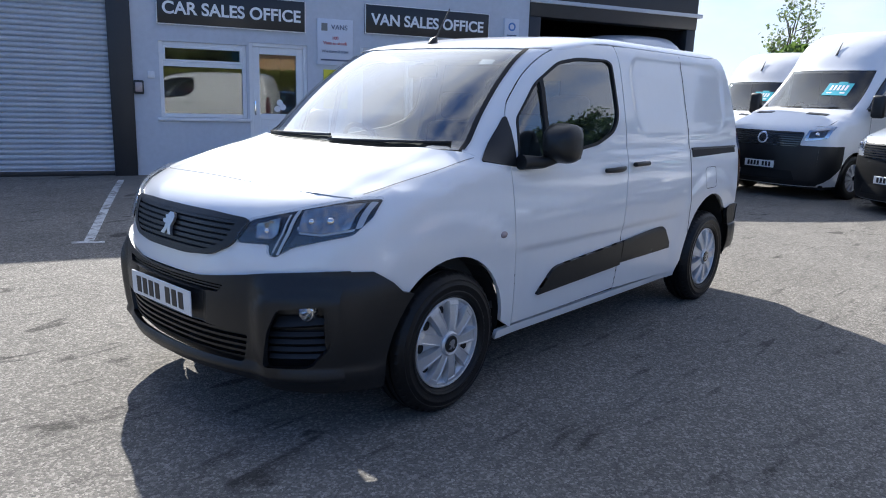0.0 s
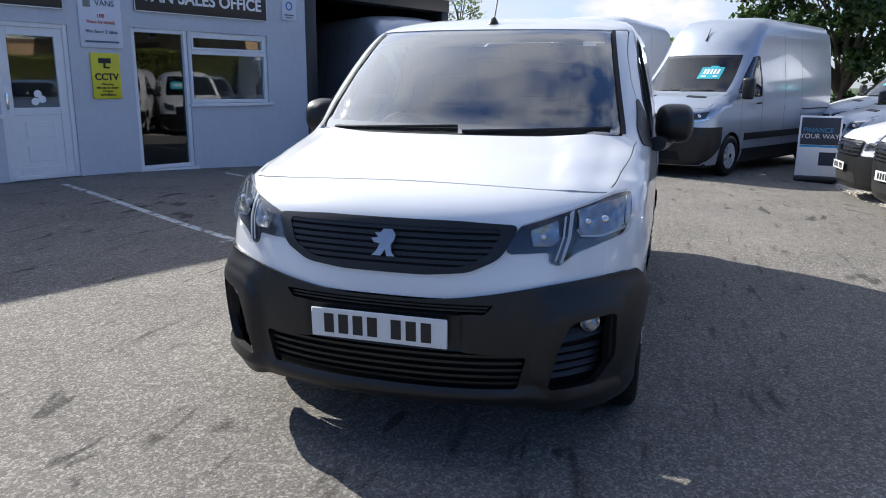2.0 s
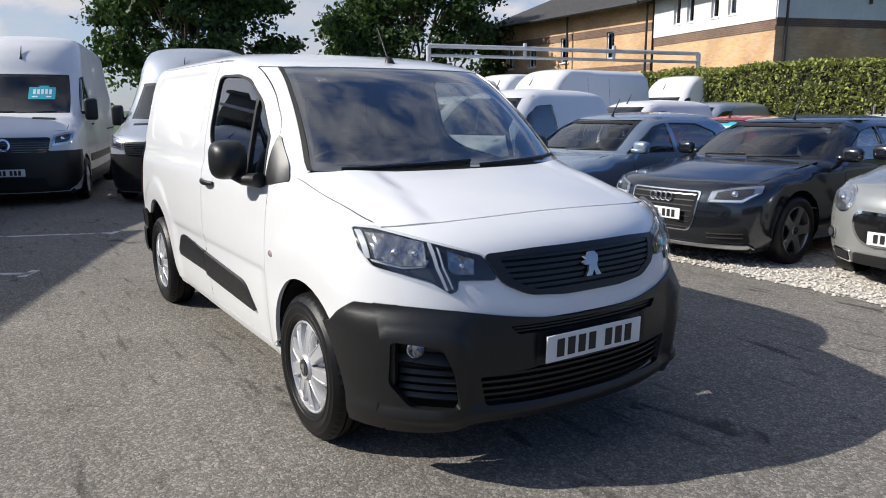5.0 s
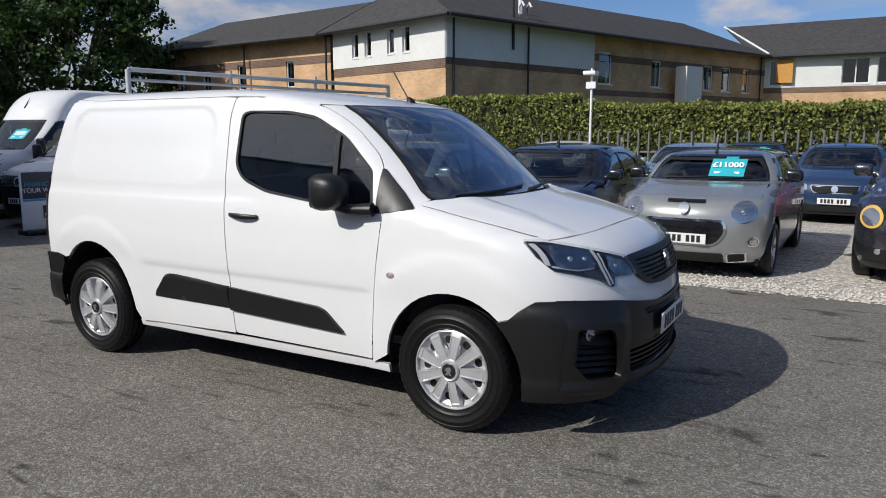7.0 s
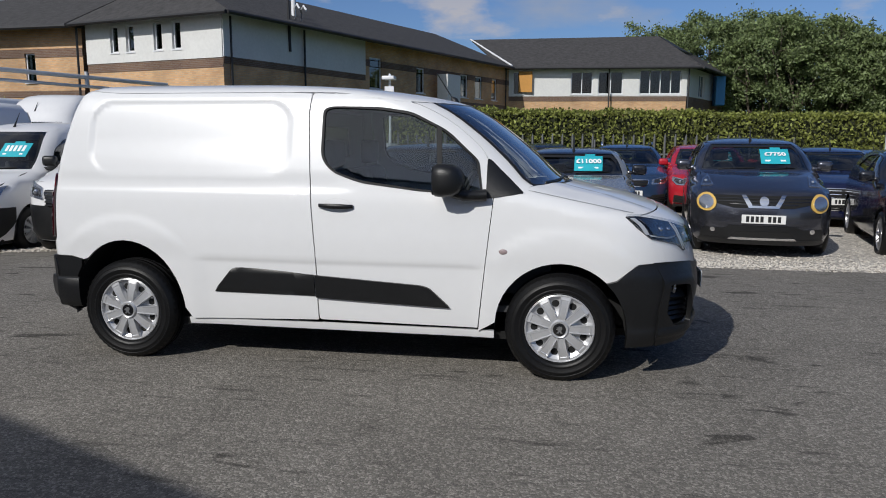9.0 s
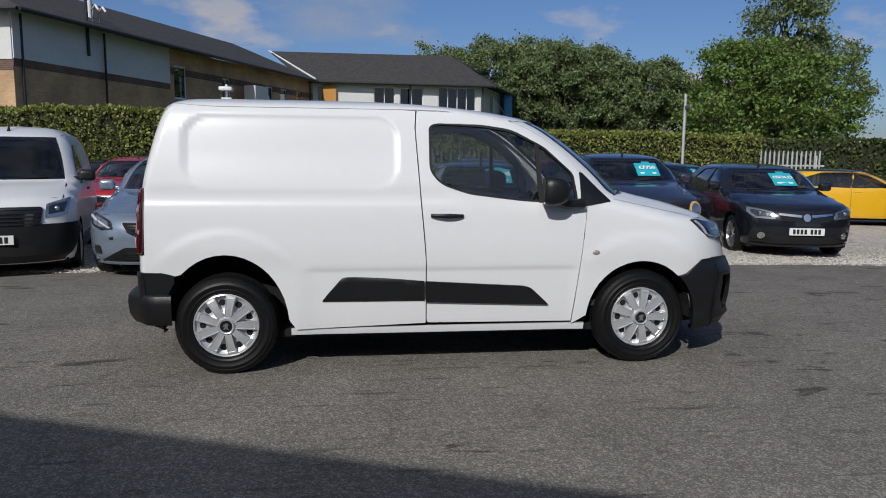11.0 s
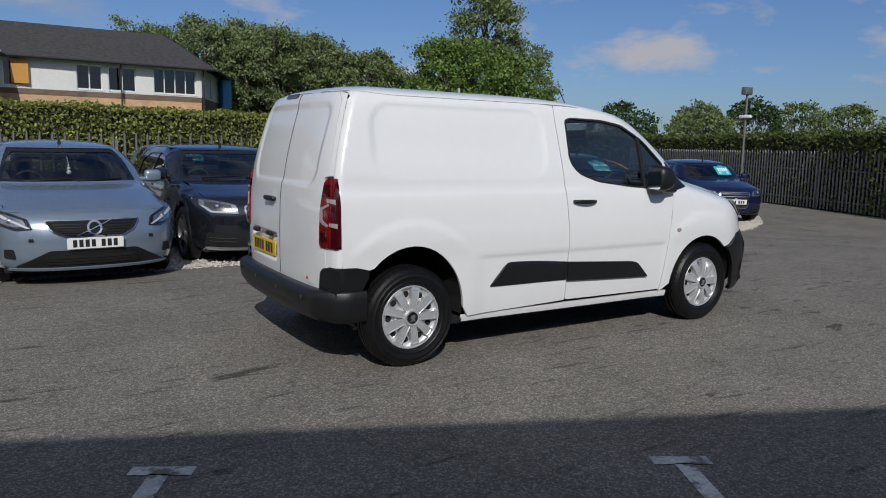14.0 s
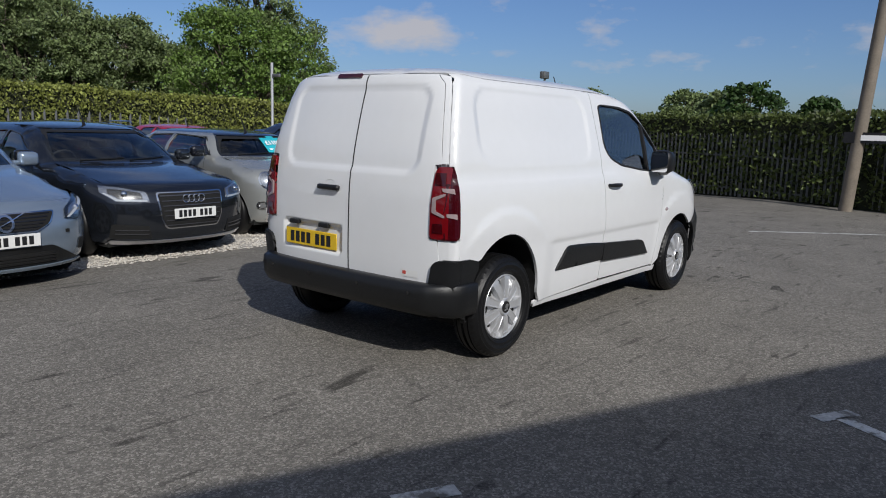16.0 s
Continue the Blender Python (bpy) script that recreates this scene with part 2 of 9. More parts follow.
def brick_material(name, a, b, mortar):
    m = bpy.data.materials.new(name)
    m.use_nodes = True
    n, l = m.node_tree.nodes, m.node_tree.links
    p = n["Principled BSDF"]
    p.inputs["Roughness"].default_value = 0.9
    tc = n.new("ShaderNodeTexCoord")
    br = n.new("ShaderNodeTexBrick")
    br.inputs["Color1"].default_value, br.inputs["Color2"].default_value, br.inputs["Mortar"].default_value = (*a, 1), (*b, 1), (*mortar, 1)
    br.inputs["Scale"].default_value, br.inputs["Mortar Size"].default_value = 1.0, 0.008
    br.inputs["Brick Width"].default_value, br.inputs["Row Height"].default_value = 0.225, 0.075
    l.new(tc.outputs["UV"], br.inputs["Vector"])
    patch = n.new("ShaderNodeTexNoise")
    patch.inputs["Scale"].default_value, patch.inputs["Detail"].default_value = 0.7, 6
    l.new(tc.outputs["Object"], patch.inputs["Vector"])
    r = n.new("ShaderNodeMapRange")
    r.inputs["From Min"].default_value, r.inputs["From Max"].default_value = 0.3, 0.7
    r.inputs["To Min"].default_value, r.inputs["To Max"].default_value = 0.75, 1.15
    l.new(patch.outputs["Fac"], r.inputs["Value"])
    s = n.new("ShaderNodeVectorMath")
    s.operation = "SCALE"
    l.new(br.outputs["Color"], s.inputs[0])
    l.new(r.outputs["Result"], s.inputs["Scale"])
    l.new(s.outputs["Vector"], p.inputs["Base Color"])
    bn = n.new("ShaderNodeBump")
    bn.inputs["Strength"].default_value, bn.inputs["Distance"].default_value = 0.5, 0.006
    inv = n.new("ShaderNodeMath")
    inv.operation, inv.inputs[0].default_value = "SUBTRACT", 1.0
    l.new(br.outputs["Fac"], inv.inputs[1])
    l.new(inv.outputs[0], bn.inputs["Height"])
    l.new(bn.outputs["Normal"], p.inputs["Normal"])
    return m


def leaf_material(name, colour, rand=0.35, thin=0.35):
    m = material(name, colour, 0.55, vary=0.3, scale=1.2)
    n, l = m.node_tree.nodes, m.node_tree.links
    geo = n.new("ShaderNodeNewGeometry")
    r = n.new("ShaderNodeMapRange")
    r.inputs["To Min"].default_value, r.inputs["To Max"].default_value = 1 - rand, 1 + rand
    l.new(geo.outputs["Random Per Island"], r.inputs["Value"])
    p = n["Principled BSDF"]
    src = p.inputs["Base Color"].links[0].from_socket
    s = n.new("ShaderNodeVectorMath")
    s.operation = "SCALE"
    l.new(src, s.inputs[0])
    l.new(r.outputs["Result"], s.inputs["Scale"])
    l.new(s.outputs["Vector"], p.inputs["Base Color"])
    tr, mx = n.new("ShaderNodeBsdfTranslucent"), n.new("ShaderNodeMixShader")
    l.new(s.outputs["Vector"], tr.inputs["Color"])
    mx.inputs["Fac"].default_value = thin
    l.new(p.outputs["BSDF"], mx.inputs[1])
    l.new(tr.outputs["BSDF"], mx.inputs[2])
    l.new(mx.outputs["Shader"], n["Material Output"].inputs["Surface"])
    return m


ASPHALT = ground_material("asphalt", 0.18, 0.31, 0.010, stain=0.15, brown=(1.0, 0.93, 0.82), relief=0.7)
GRAVEL = ground_material("gravel", 0.50, 0.72, 0.032, stain=0.12, brown=(1.0, 0.93, 0.83), relief=1.0)
GRASS = material("grass", (0.06, 0.09, 0.03), 0.9, vary=0.4, scale=0.4)
PEBBLE = material("pebble", (0.54, 0.50, 0.44), 0.85, vary=0.15, rand=0.0)
LINE = material("line_paint", (0.55, 0.55, 0.53), 0.8, vary=0.28, scale=5, bump=0.3, bump_scale=120)
def worn_through(m, under, lo, hi, scale):
    """Let the colour of the ground show where the paint has worn away."""
    n, l = m.node_tree.nodes, m.node_tree.links
    p = n["Principled BSDF"]
    src = p.inputs["Base Color"].links[0].from_socket
    tc, no, r, mix = n.new("ShaderNodeTexCoord"), n.new("ShaderNodeTexNoise"), n.new("ShaderNodeMapRange"), n.new("ShaderNodeMix")
    no.inputs["Scale"].default_value, no.inputs["Detail"].default_value, no.inputs["Roughness"].default_value = scale, 9, 0.68
    r.inputs["From Min"].default_value, r.inputs["From Max"].default_value = lo, hi
    mix.data_type = "RGBA"
    mix.inputs["A"].default_value = (*under, 1)
    l.new(tc.outputs["Object"], no.inputs["Vector"])
    l.new(no.outputs["Fac"], r.inputs["Value"])
    l.new(r.outputs["Result"], mix.inputs["Factor"])
    l.new(src, mix.inputs["B"])
    l.new(mix.outputs["Result"], p.inputs["Base Color"])


worn_through(LINE, (0.17, 0.16, 0.14), 0.40, 0.50, 7.0)
VAN_WHITE = material("van_white", (0.76, 0.765, 0.77), 0.30, vary=0.012, scale=1.5, coat=0.8)
FLEET_WHITE = material("fleet_white", (0.72, 0.72, 0.725), 0.35, vary=0.02, scale=1.5, coat=0.5)
PLASTIC = material("bumper_plastic", (0.0085, 0.0088, 0.0095), 0.40, vary=0.2, scale=5, bump=0.10, bump_scale=700, spec=0.48)
GLOSS_BLACK = material("gloss_black", (0.010, 0.010, 0.011), 0.12, vary=0.05, coat=0.6)
RUBBER = material("tyre_rubber", (0.0065, 0.0065, 0.007), 0.42, vary=0.3, scale=9, bump=0.12, bump_scale=200, spec=0.28)
EMBLEM = material("emblem_silver", (0.42, 0.42, 0.43), 0.3, metal=0.8, vary=0.1, scale=20)
SEAL = material("seal", (0.008, 0.008, 0.009), 0.7, vary=0.1)
# near-black that puts shade into colour: vents, wheel houses, undersides
DARK = material("shade_black", (0.006, 0.006, 0.006), 0.9, vary=0.1)
TRIM_SILVER = material("wheel_trim_silver", (0.60, 0.605, 0.62), 0.33, metal=0.55, vary=0.06, scale=12)
ALLOY = material("alloy_rim", (0.50, 0.50, 0.52), 0.28, metal=0.85, vary=0.05)
GUNMETAL = material("gunmetal_alloy", (0.24, 0.24, 0.25), 0.3, metal=0.8, vary=0.05)
ALLOY_DARK = material("dark_alloy", (0.11, 0.11, 0.12), 0.3, metal=0.7, vary=0.05)
CHROME = material("chrome", (0.82, 0.82, 0.83), 0.08, metal=1.0, vary=0.02)
LENS = glass("lamp_lens", (0.95, 0.96, 0.97), least=0.04, most=0.5)
CLEAR = glass("screen_glass", (0.72, 0.79, 0.78), rough=0.02, least=0.24, most=1.0)
SCREEN = glass("car_screen", (0.46, 0.50, 0.50), least=0.06, most=0.7)
SIDE_GLASS = glass("door_glass", (0.66, 0.72, 0.71), least=0.10, most=0.85)
TINT = glass("tinted_glass", (0.30, 0.33, 0.33))
PANE = glass("window_pane", (0.82, 0.86, 0.85))
REFLECTOR = material("lamp_reflector", (0.55, 0.56, 0.58), 0.16, metal=0.9, vary=0.04)
DRL = material("daylight_strip", (0.46, 0.48, 0.51), 0.25, vary=0.02, coat=0.5)
LAMP_BOWL = material("lamp_bowl", (0.36, 0.355, 0.345), 0.14, metal=1.0, vary=0.25, scale=30, bump=0.35, bump_scale=55)
LAMP_GREY = material("lamp_grey_facet", (0.075, 0.074, 0.073), 0.22, metal=0.6, vary=0.2, coat=0.3, bump=0.25, bump_scale=40)
FOG_YELLOW = material("ring_yellow", (0.62, 0.40, 0.10), 0.3, coat=0.4)
RED_LENS = material("red_lens", (0.16, 0.003, 0.006), 0.12, vary=0.1, coat=0.8)
RED_DARK = material("dark_red_lens", (0.045, 0.002, 0.004), 0.10, vary=0.1, coat=0.8)
WHITE_LENS = material("white_lens", (0.34, 0.27, 0.27), 0.15, vary=0.1, coat=0.8)
PLATE_WHITE = material("plate_white", (0.74, 0.74, 0.72), 0.4, vary=0.03)
PLATE_YELLOW = material("plate_yellow", (0.72, 0.47, 0.02), 0.4, vary=0.03)
INK = material("plate_ink", (0.012, 0.012, 0.014), 0.5, vary=0.05)
SEAT = material("seat_cloth", (0.05, 0.052, 0.056), 0.9, vary=0.2, scale=30)
CABIN = material("cabin_plastic", (0.035, 0.036, 0.038), 0.7, vary=0.1)
CABIN_GREY = material("cabin_grey", (0.22, 0.22, 0.21), 0.8, vary=0.06)
HEADLINING = material("headlining", (0.45, 0.44, 0.42), 0.9, vary=0.05)
CARD_TEAL = material("price_card", (0.03, 0.42, 0.50), 0.5, vary=0.05)
CARD_INK = material("price_ink", (0.85, 0.88, 0.88), 0.6, vary=0.03)

# ---- shape helpers ----
def link_mesh(name, verts, faces, mat, parent=None, label="", smooth=False, normals=None, mats=None):
    me = bpy.data.meshes.new(name)
    me.from_pydata([tuple(v) for v in verts], [], faces)
    me.update()
    for m in (mats or [mat]):
        me.materials.append(m)
    if smooth or normals is not None:
        me.polygons.foreach_set("use_smooth", [True] * len(me.polygons))
    if normals is not None:
        me.normals_split_custom_set_from_vertices([tuple(v) for v in normals])
    ob = new(name, me)
    if parent is not None:
        ob.parent = parent
    if label:
        ob["label"] = label
    return ob


def part(name, bm, mat, parent=None, label="", smooth=False):
    bmesh.ops.recalc_face_normals(bm, faces=bm.faces)
    me = bpy.data.meshes.new(name)
    bm.to_mesh(me)
    bm.free()
    me.materials.append(mat)
    if smooth:
        me.polygons.foreach_set("use_smooth", [True] * len(me.polygons))
        me.set_sharp_from_angle(angle=radians(smooth if smooth is not True else 40))
    ob = new(name, me)
    if parent is not None:
        ob.parent = parent
    if label:
        ob["label"] = label
    return ob


def thing(name, m=None, label="", category="", group="", kind=""):
    ob = new(name)
    ob.empty_display_size = 0.2
    if m is not None:
        ob.matrix_basis = m
    return tagged(ob, label, category, group, kind)


def add_box(bm, lo, hi, bevel=0.0, seg=2, m=None):
    r = bmesh.ops.create_cube(bm, size=1.0)
    vs = r["verts"]
    c, s = [(a + b) / 2 for a, b in zip(lo, hi)], [abs(b - a) for a, b in zip(lo, hi)]
    for v in vs:
        v.co = Vector([v.co[i] * s[i] + c[i] for i in range(3)])
    if bevel:
        es = list({e for v in vs for e in v.link_edges})
        out = bmesh.ops.bevel(bm, geom=es, offset=bevel, segments=seg, affect="EDGES", profile=0.5)
        vs = list({v for f in out["faces"] for v in f.verts} | {v for v in vs if v.is_valid})
    if m is not None:
        bmesh.ops.transform(bm, matrix=m, verts=vs)
    return vs


def box(name, lo, hi, mat, parent=None, bevel=0.0, label="", seg=2, m=None):
    bm = bmesh.new()
    add_box(bm, lo, hi, bevel, seg, m)
    return part(name, bm, mat, parent, label, smooth=bevel > 0)


def add_tube(bm, pts, radius, sides=10, caps=True):
    pts = [Vector(p) for p in pts]
    rad = radius if isinstance(radius, (list, tuple)) else [radius] * len(pts)
    rings = []
    for i, p in enumerate(pts):
        d = (pts[min(i + 1, len(pts) - 1)] - pts[max(i - 1, 0)]).normalized()
        a = d.orthogonal().normalized() if abs(d.z) > 0.99 else d.cross(Vector((0, 0, 1))).normalized()
        b = d.cross(a)
        rings.append([bm.verts.new(p + (a * math.cos(t) + b * math.sin(t)) * rad[i]) for t in [2 * math.pi * k / sides for k in range(sides)]])
    for r, s in zip(rings, rings[1:]):
        for k in range(sides):
            bm.faces.new((r[k], r[(k + 1) % sides], s[(k + 1) % sides], s[k]))
    if caps:
        bm.faces.new(rings[0])
        bm.faces.new(rings[-1])


def tube(name, pts, radius, mat, parent=None, sides=10, label=""):
    bm = bmesh.new()
    add_tube(bm, pts, radius, sides)
    return part(name, bm, mat, parent, label, smooth=50)


def add_lathe(bm, prof, seg=32, closed=False):
    """prof: (radius, y) pairs round the y axis."""
    rings = [[bm.verts.new((r * math.cos(a), y, r * math.sin(a))) for a in [2 * math.pi * k / seg for k in range(seg)]] for r, y in prof]
    pairs = list(zip(rings, rings[1:])) + ([(rings[-1], rings[0])] if closed else [])
    for a, b in pairs:
        for k in range(seg):
            bm.faces.new((a[k], a[(k + 1) % seg], b[(k + 1) % seg], b[k]))
    return rings


def add_prism(bm, poly, y0, y1, axes="xzy"):
    """A polygon in two axes, drawn out along the third."""
    order = ["xyz".index(c) for c in axes]
    def co(p, d):
        v = [0, 0, 0]
        v[order[0]], v[order[1]], v[order[2]] = p[0], p[1], d
        return bm.verts.new(v)
    a, b = [co(p, y0) for p in poly], [co(p, y1) for p in poly]
    bm.faces.new(a)
    bm.faces.new(b[::-1])
    k = len(poly)
    for i in range(k):
        bm.faces.new((a[i], a[(i + 1) % k], b[(i + 1) % k], b[i]))
    return a + b


def words(name, text, size, m, mat, parent=None, depth=0.004, align="CENTER", label="", bold=0.0):
    cu = bpy.data.curves.new(name, "FONT")
    cu.body, cu.size, cu.align_x, cu.align_y, cu.extrude, cu.offset = text, size, align, "CENTER", depth, bold
    tmp = new(name, cu)
    me = bpy.data.meshes.new_from_object(tmp.evaluated_get(bpy.context.evaluated_depsgraph_get()))
    bpy.data.objects.remove(tmp)
    me.name = name
    me.materials.clear()
    me.materials.append(mat)
    ob = new(name, me)
    if parent is not None:
        ob.parent = parent
    ob.matrix_basis = m
    if label:
        ob["label"] = label
    return ob


class Curve:
    """Monotone cubic through (z, value) pairs, read from a table."""
    def __init__(self, pts):
        x, y = np.array([p[0] for p in pts], float), np.array([p[1] for p in pts], float)
        h, d = np.diff(x), np.diff(y) / np.diff(x)
        t = np.zeros(len(x))
        t[0], t[-1] = d[0], d[-1]
        for i in range(1, len(x) - 1):
            if d[i - 1] * d[i] > 0:
                w1, w2 = 2 * h[i] + h[i - 1], h[i] + 2 * h[i - 1]
                t[i] = (w1 + w2) / (w1 / d[i - 1] + w2 / d[i])
        q = np.linspace(x[0], x[-1], 801)
        i = np.clip(np.searchsorted(x, q, side="right") - 1, 0, len(x) - 2)
        s = (q - x[i]) / h[i]
        v = (1 + 2 * s) * (1 - s) ** 2 * y[i] + s * (1 - s) ** 2 * h[i] * t[i] + s * s * (3 - 2 * s) * y[i + 1] + s * s * (s - 1) * h[i] * t[i + 1]
        self.a, self.k, self.v, self.table = x[0], 800 / (x[-1] - x[0]), v.tolist(), v

    def many(self, z):
        f = np.clip((z - self.a) * self.k, 0, 799.9999)
        i = f.astype(int)
        return self.table[i] + (self.table[i + 1] - self.table[i]) * (f - i)

    def __call__(self, z):
        f = (z - self.a) * self.k
        if f <= 0:
            return self.v[0]
        if f >= 800:
            return self.v[800]
        i = int(f)
        return self.v[i] + (self.v[i + 1] - self.v[i]) * (f - i)


def inside(poly, pts):
    x, y = pts[:, 0], pts[:, 1]
    hit = np.zeros(len(pts), bool)
    n = len(poly)
    for i in range(n):
        (x0, y0), (x1, y1) = poly[i], poly[(i + 1) % n]
        if y0 == y1:
            continue
        c = (y0 > y) != (y1 > y)
        hit ^= c & (x < (x1 - x0) * (y - y0) / (y1 - y0) + x0)
    return hit


def edge_gap(loop, pts):
    best = np.full(len(pts), 9.0)
    for (x0, y0), (x1, y1) in zip(loop, loop[1:] + loop[:1]):
        dx, dy = x1 - x0, y1 - y0
        t = np.clip(((pts[:, 0] - x0) * dx + (pts[:, 1] - y0) * dy) / max(dx * dx + dy * dy, 1e-12), 0, 1)
        best = np.minimum(best, np.hypot(pts[:, 0] - x0 - t * dx, pts[:, 1] - y0 - t * dy))
    return best


def dense(loop, step):
    out = []
    for (x0, y0), (x1, y1) in zip(loop, loop[1:] + loop[:1]):
        k = max(1, int(math.hypot(x1 - x0, y1 - y0) / step))
        out += [(x0 + (x1 - x0) * i / k, y0 + (y1 - y0) * i / k) for i in range(k)]
    return out


def rounded(loop, radius, seg=5):
    """A polygon with its corners rounded."""
    out, n = [], len(loop)
    for i in range(n):
        p, a, b = Vector(loop[i]), Vector(loop[i - 1]), Vector(loop[(i + 1) % n])
        r = radius[i] if isinstance(radius, (list, tuple)) else radius
        r1 = min(r, (a - p).length * 0.48, (b - p).length * 0.48)
        if r1 < 1e-4:
            out.append(tuple(p))
            continue
        s, e = p + (a - p).normalized() * r1, p + (b - p).normalized() * r1
        for k in range(seg + 1):
            t = k / seg
            q = s * (1 - t) ** 2 + p * 2 * t * (1 - t) + e * t * t
            out.append((q.x, q.y))
    return out


from mathutils.geometry import delaunay_2d_cdt


def sheet(loop, holes=(), step=0.06):
    """Triangles that fill a polygon with holes: points, faces, and the outlines."""
    loops = [dense(loop, step)] + [dense(h, step) for h in holes]
    a = np.array(loops[0])
    lo, hi = a.min(0), a.max(0)
    gx, gy = np.meshgrid(np.arange(lo[0] + step * 0.5, hi[0], step), np.arange(lo[1] + step * 0.5, hi[1], step))
    g = np.stack([gx.ravel(), gy.ravel()], 1)
    if len(g):
        keep = inside(loops[0], g)
        for h in loops[1:]:
            keep &= ~inside(h, g)
        for lp in loops:
            keep &= edge_gap(lp, g) > step * 0.4
        g = g[keep]
    pts, edges = [], []
    for lp in loops:
        o = len(pts)
        pts += lp
        edges += [(o + i, o + (i + 1) % len(lp)) for i in range(len(lp))]
    pts += [tuple(p) for p in g]
    v, _, f, *_ = delaunay_2d_cdt([Vector(p) for p in pts], edges, [], 0, 1e-6)
    v2 = np.array([(p.x, p.y) for p in v])
    c = v2[np.array([list(t) for t in f])].mean(1)
    ok = inside(loops[0], c)
    for h in loops[1:]:
        ok &= ~inside(h, c)
    f = [tuple(t) for t, k in zip(f, ok) if k]
    return v2, f


class Body:
    """A vehicle's outer surface: one rounded plan outline for each height. x ahead, y to its left, z up."""
    def __init__(self, front, rear, half, af, ar, nf=2.4, nr=2.8, bow=0.012):
        self.xf, self.xr, self.w, self.af, self.ar = Curve(front), Curve(rear), Curve(half), Curve(af), Curve(ar)
        self.nf, self.nr, self.bow, self.press, self.flare = nf, nr, bow, None, 0.0

    def half(self, x, z):
        xf, xr, af, ar = self.xf(z), self.xr(z), self.af(z), self.ar(z)
        w = self.w(z) * (1 - self.bow * x * x / 2) + self.widen(x, z)
        if x > xf - af:
            t = min((x - xf + af) / af, 1)
            return w * max(0, 1 - t ** self.nf) ** (1 / self.nf)
        if x < xr + ar:
            t = min((xr + ar - x) / ar, 1)
            return w * max(0, 1 - t ** self.nr) ** (1 / self.nr)
        return w

    def widen(self, x, z):
        """The cargo part's upper flanks stand a little wider than the cab's."""
        if not self.flare or x > 0 or z < 1.1:
            return 0.0
        a, b = min(-x / 1.4, 1.0), min((z - 1.1) / 0.5, 1.0)
        return self.flare * a * a * (3 - 2 * a) * b * min(1.0, max(0.0, (1.80 - z) / 0.03))

    def front(self, y, z):
        xf, af = self.xf(z), self.af(z)
        x = xf - af * 0.4
        for _ in range(3):
            w = self.w(z) * (1 - self.bow * x * x / 2)
            x = xf - af + af * max(0, 1 - (min(abs(y) / w, 1)) ** self.nf) ** (1 / self.nf)
        return x

    def rear(self, y, z):
        xr, ar = self.xr(z), self.ar(z)
        w = self.w(z) * (1 - self.bow * 1.9) + self.widen(-1.9, z)
        return xr + ar - ar * max(0, 1 - (min(abs(y) / w, 1)) ** self.nr) ** (1 / self.nr)

    def top(self, x, y, lo, hi):
        y = abs(y)
        for _ in range(22):
            m = (lo + hi) / 2
            if self.xr(m) <= x <= self.xf(m) and self.half(x, m) >= y:
                lo = m
            else:
                hi = m
        return lo

    def top_many(self, x, y, lo, hi):
        """The height of the surface over many points of the plan at once."""
        y, lo, hi = np.abs(y), np.full(len(x), float(lo)), np.full(len(x), float(hi))
        for _ in range(24):
            z = (lo + hi) / 2
            xf, xr, af, ar = self.xf.many(z), self.xr.many(z), self.af.many(z), self.ar.many(z)
            w = self.w.many(z) * (1 - self.bow * x * x / 2)
            if self.flare:
                a, b = np.clip(-x / 1.4, 0, 1), np.clip((z - 1.1) / 0.5, 0, 1)
                w = w + self.flare * a * a * (3 - 2 * a) * b * np.clip((1.80 - z) / 0.03, 0, 1)
            tf, tr = np.clip((x - xf + af) / af, 0, 1), np.clip((xr + ar - x) / ar, 0, 1)
            half = w * np.where(tf > 0, (1 - tf ** self.nf) ** (1 / self.nf), (1 - tr ** self.nr) ** (1 / self.nr))
            ok = (xr <= x) & (x <= xf) & (half >= y)
            lo, hi = np.where(ok, z, lo), np.where(ok, hi, z)
        return lo

    def top_shape(self, v2, lo, hi, relief, e=0.006):
        """Points and normals of a piece seen from above."""
        def P(u, v):
            return np.stack([u, v, self.top_many(u, v, lo, hi)], 1)
        def normal(F, u, v):
            c = F(u, v)
            a, b, p, q = F(u + e, v) - c, c - F(u - e, v), F(u, v + e) - c, c - F(u, v - e)
            n = np.cross(np.where((np.abs(a[:, 2]) < np.abs(b[:, 2]))[:, None], a, b), np.where((np.abs(p[:, 2]) < np.abs(q[:, 2]))[:, None], p, q))
            n /= np.linalg.norm(n, axis=1)[:, None] + 1e-15
            return n * np.where(n[:, 2] < 0, -1, 1)[:, None]
        Q = P
        if relief:
            def Q(u, v):
                return P(u, v) + normal(P, u, v) * np.array([relief(a, b) for a, b in zip(u.tolist(), v.tolist())])[:, None]
        u, v = v2[:, 0], v2[:, 1]
        return [Vector(p) for p in Q(u, v).tolist()], [Vector(n) for n in normal(Q, u, v).tolist()]

    def mapper(self, kind, lo=0.9, hi=1.9):
        if kind in ("right", "left"):
            s = -1 if kind == "right" else 1
            pr = self.press
            if pr:
                return lambda u, v: Vector((u, s * (self.half(u, v) - pr(u, v)), v))
            return lambda u, v: Vector((u, s * self.half(u, v), v))
        if kind == "front":
            return lambda u, v: Vector((self.front(u, v), u, v))
        if kind == "rear":
            return lambda u, v: Vector((self.rear(u, v), u, v))
        return lambda u, v: Vector((u, v, self.top(u, v, lo, hi)))

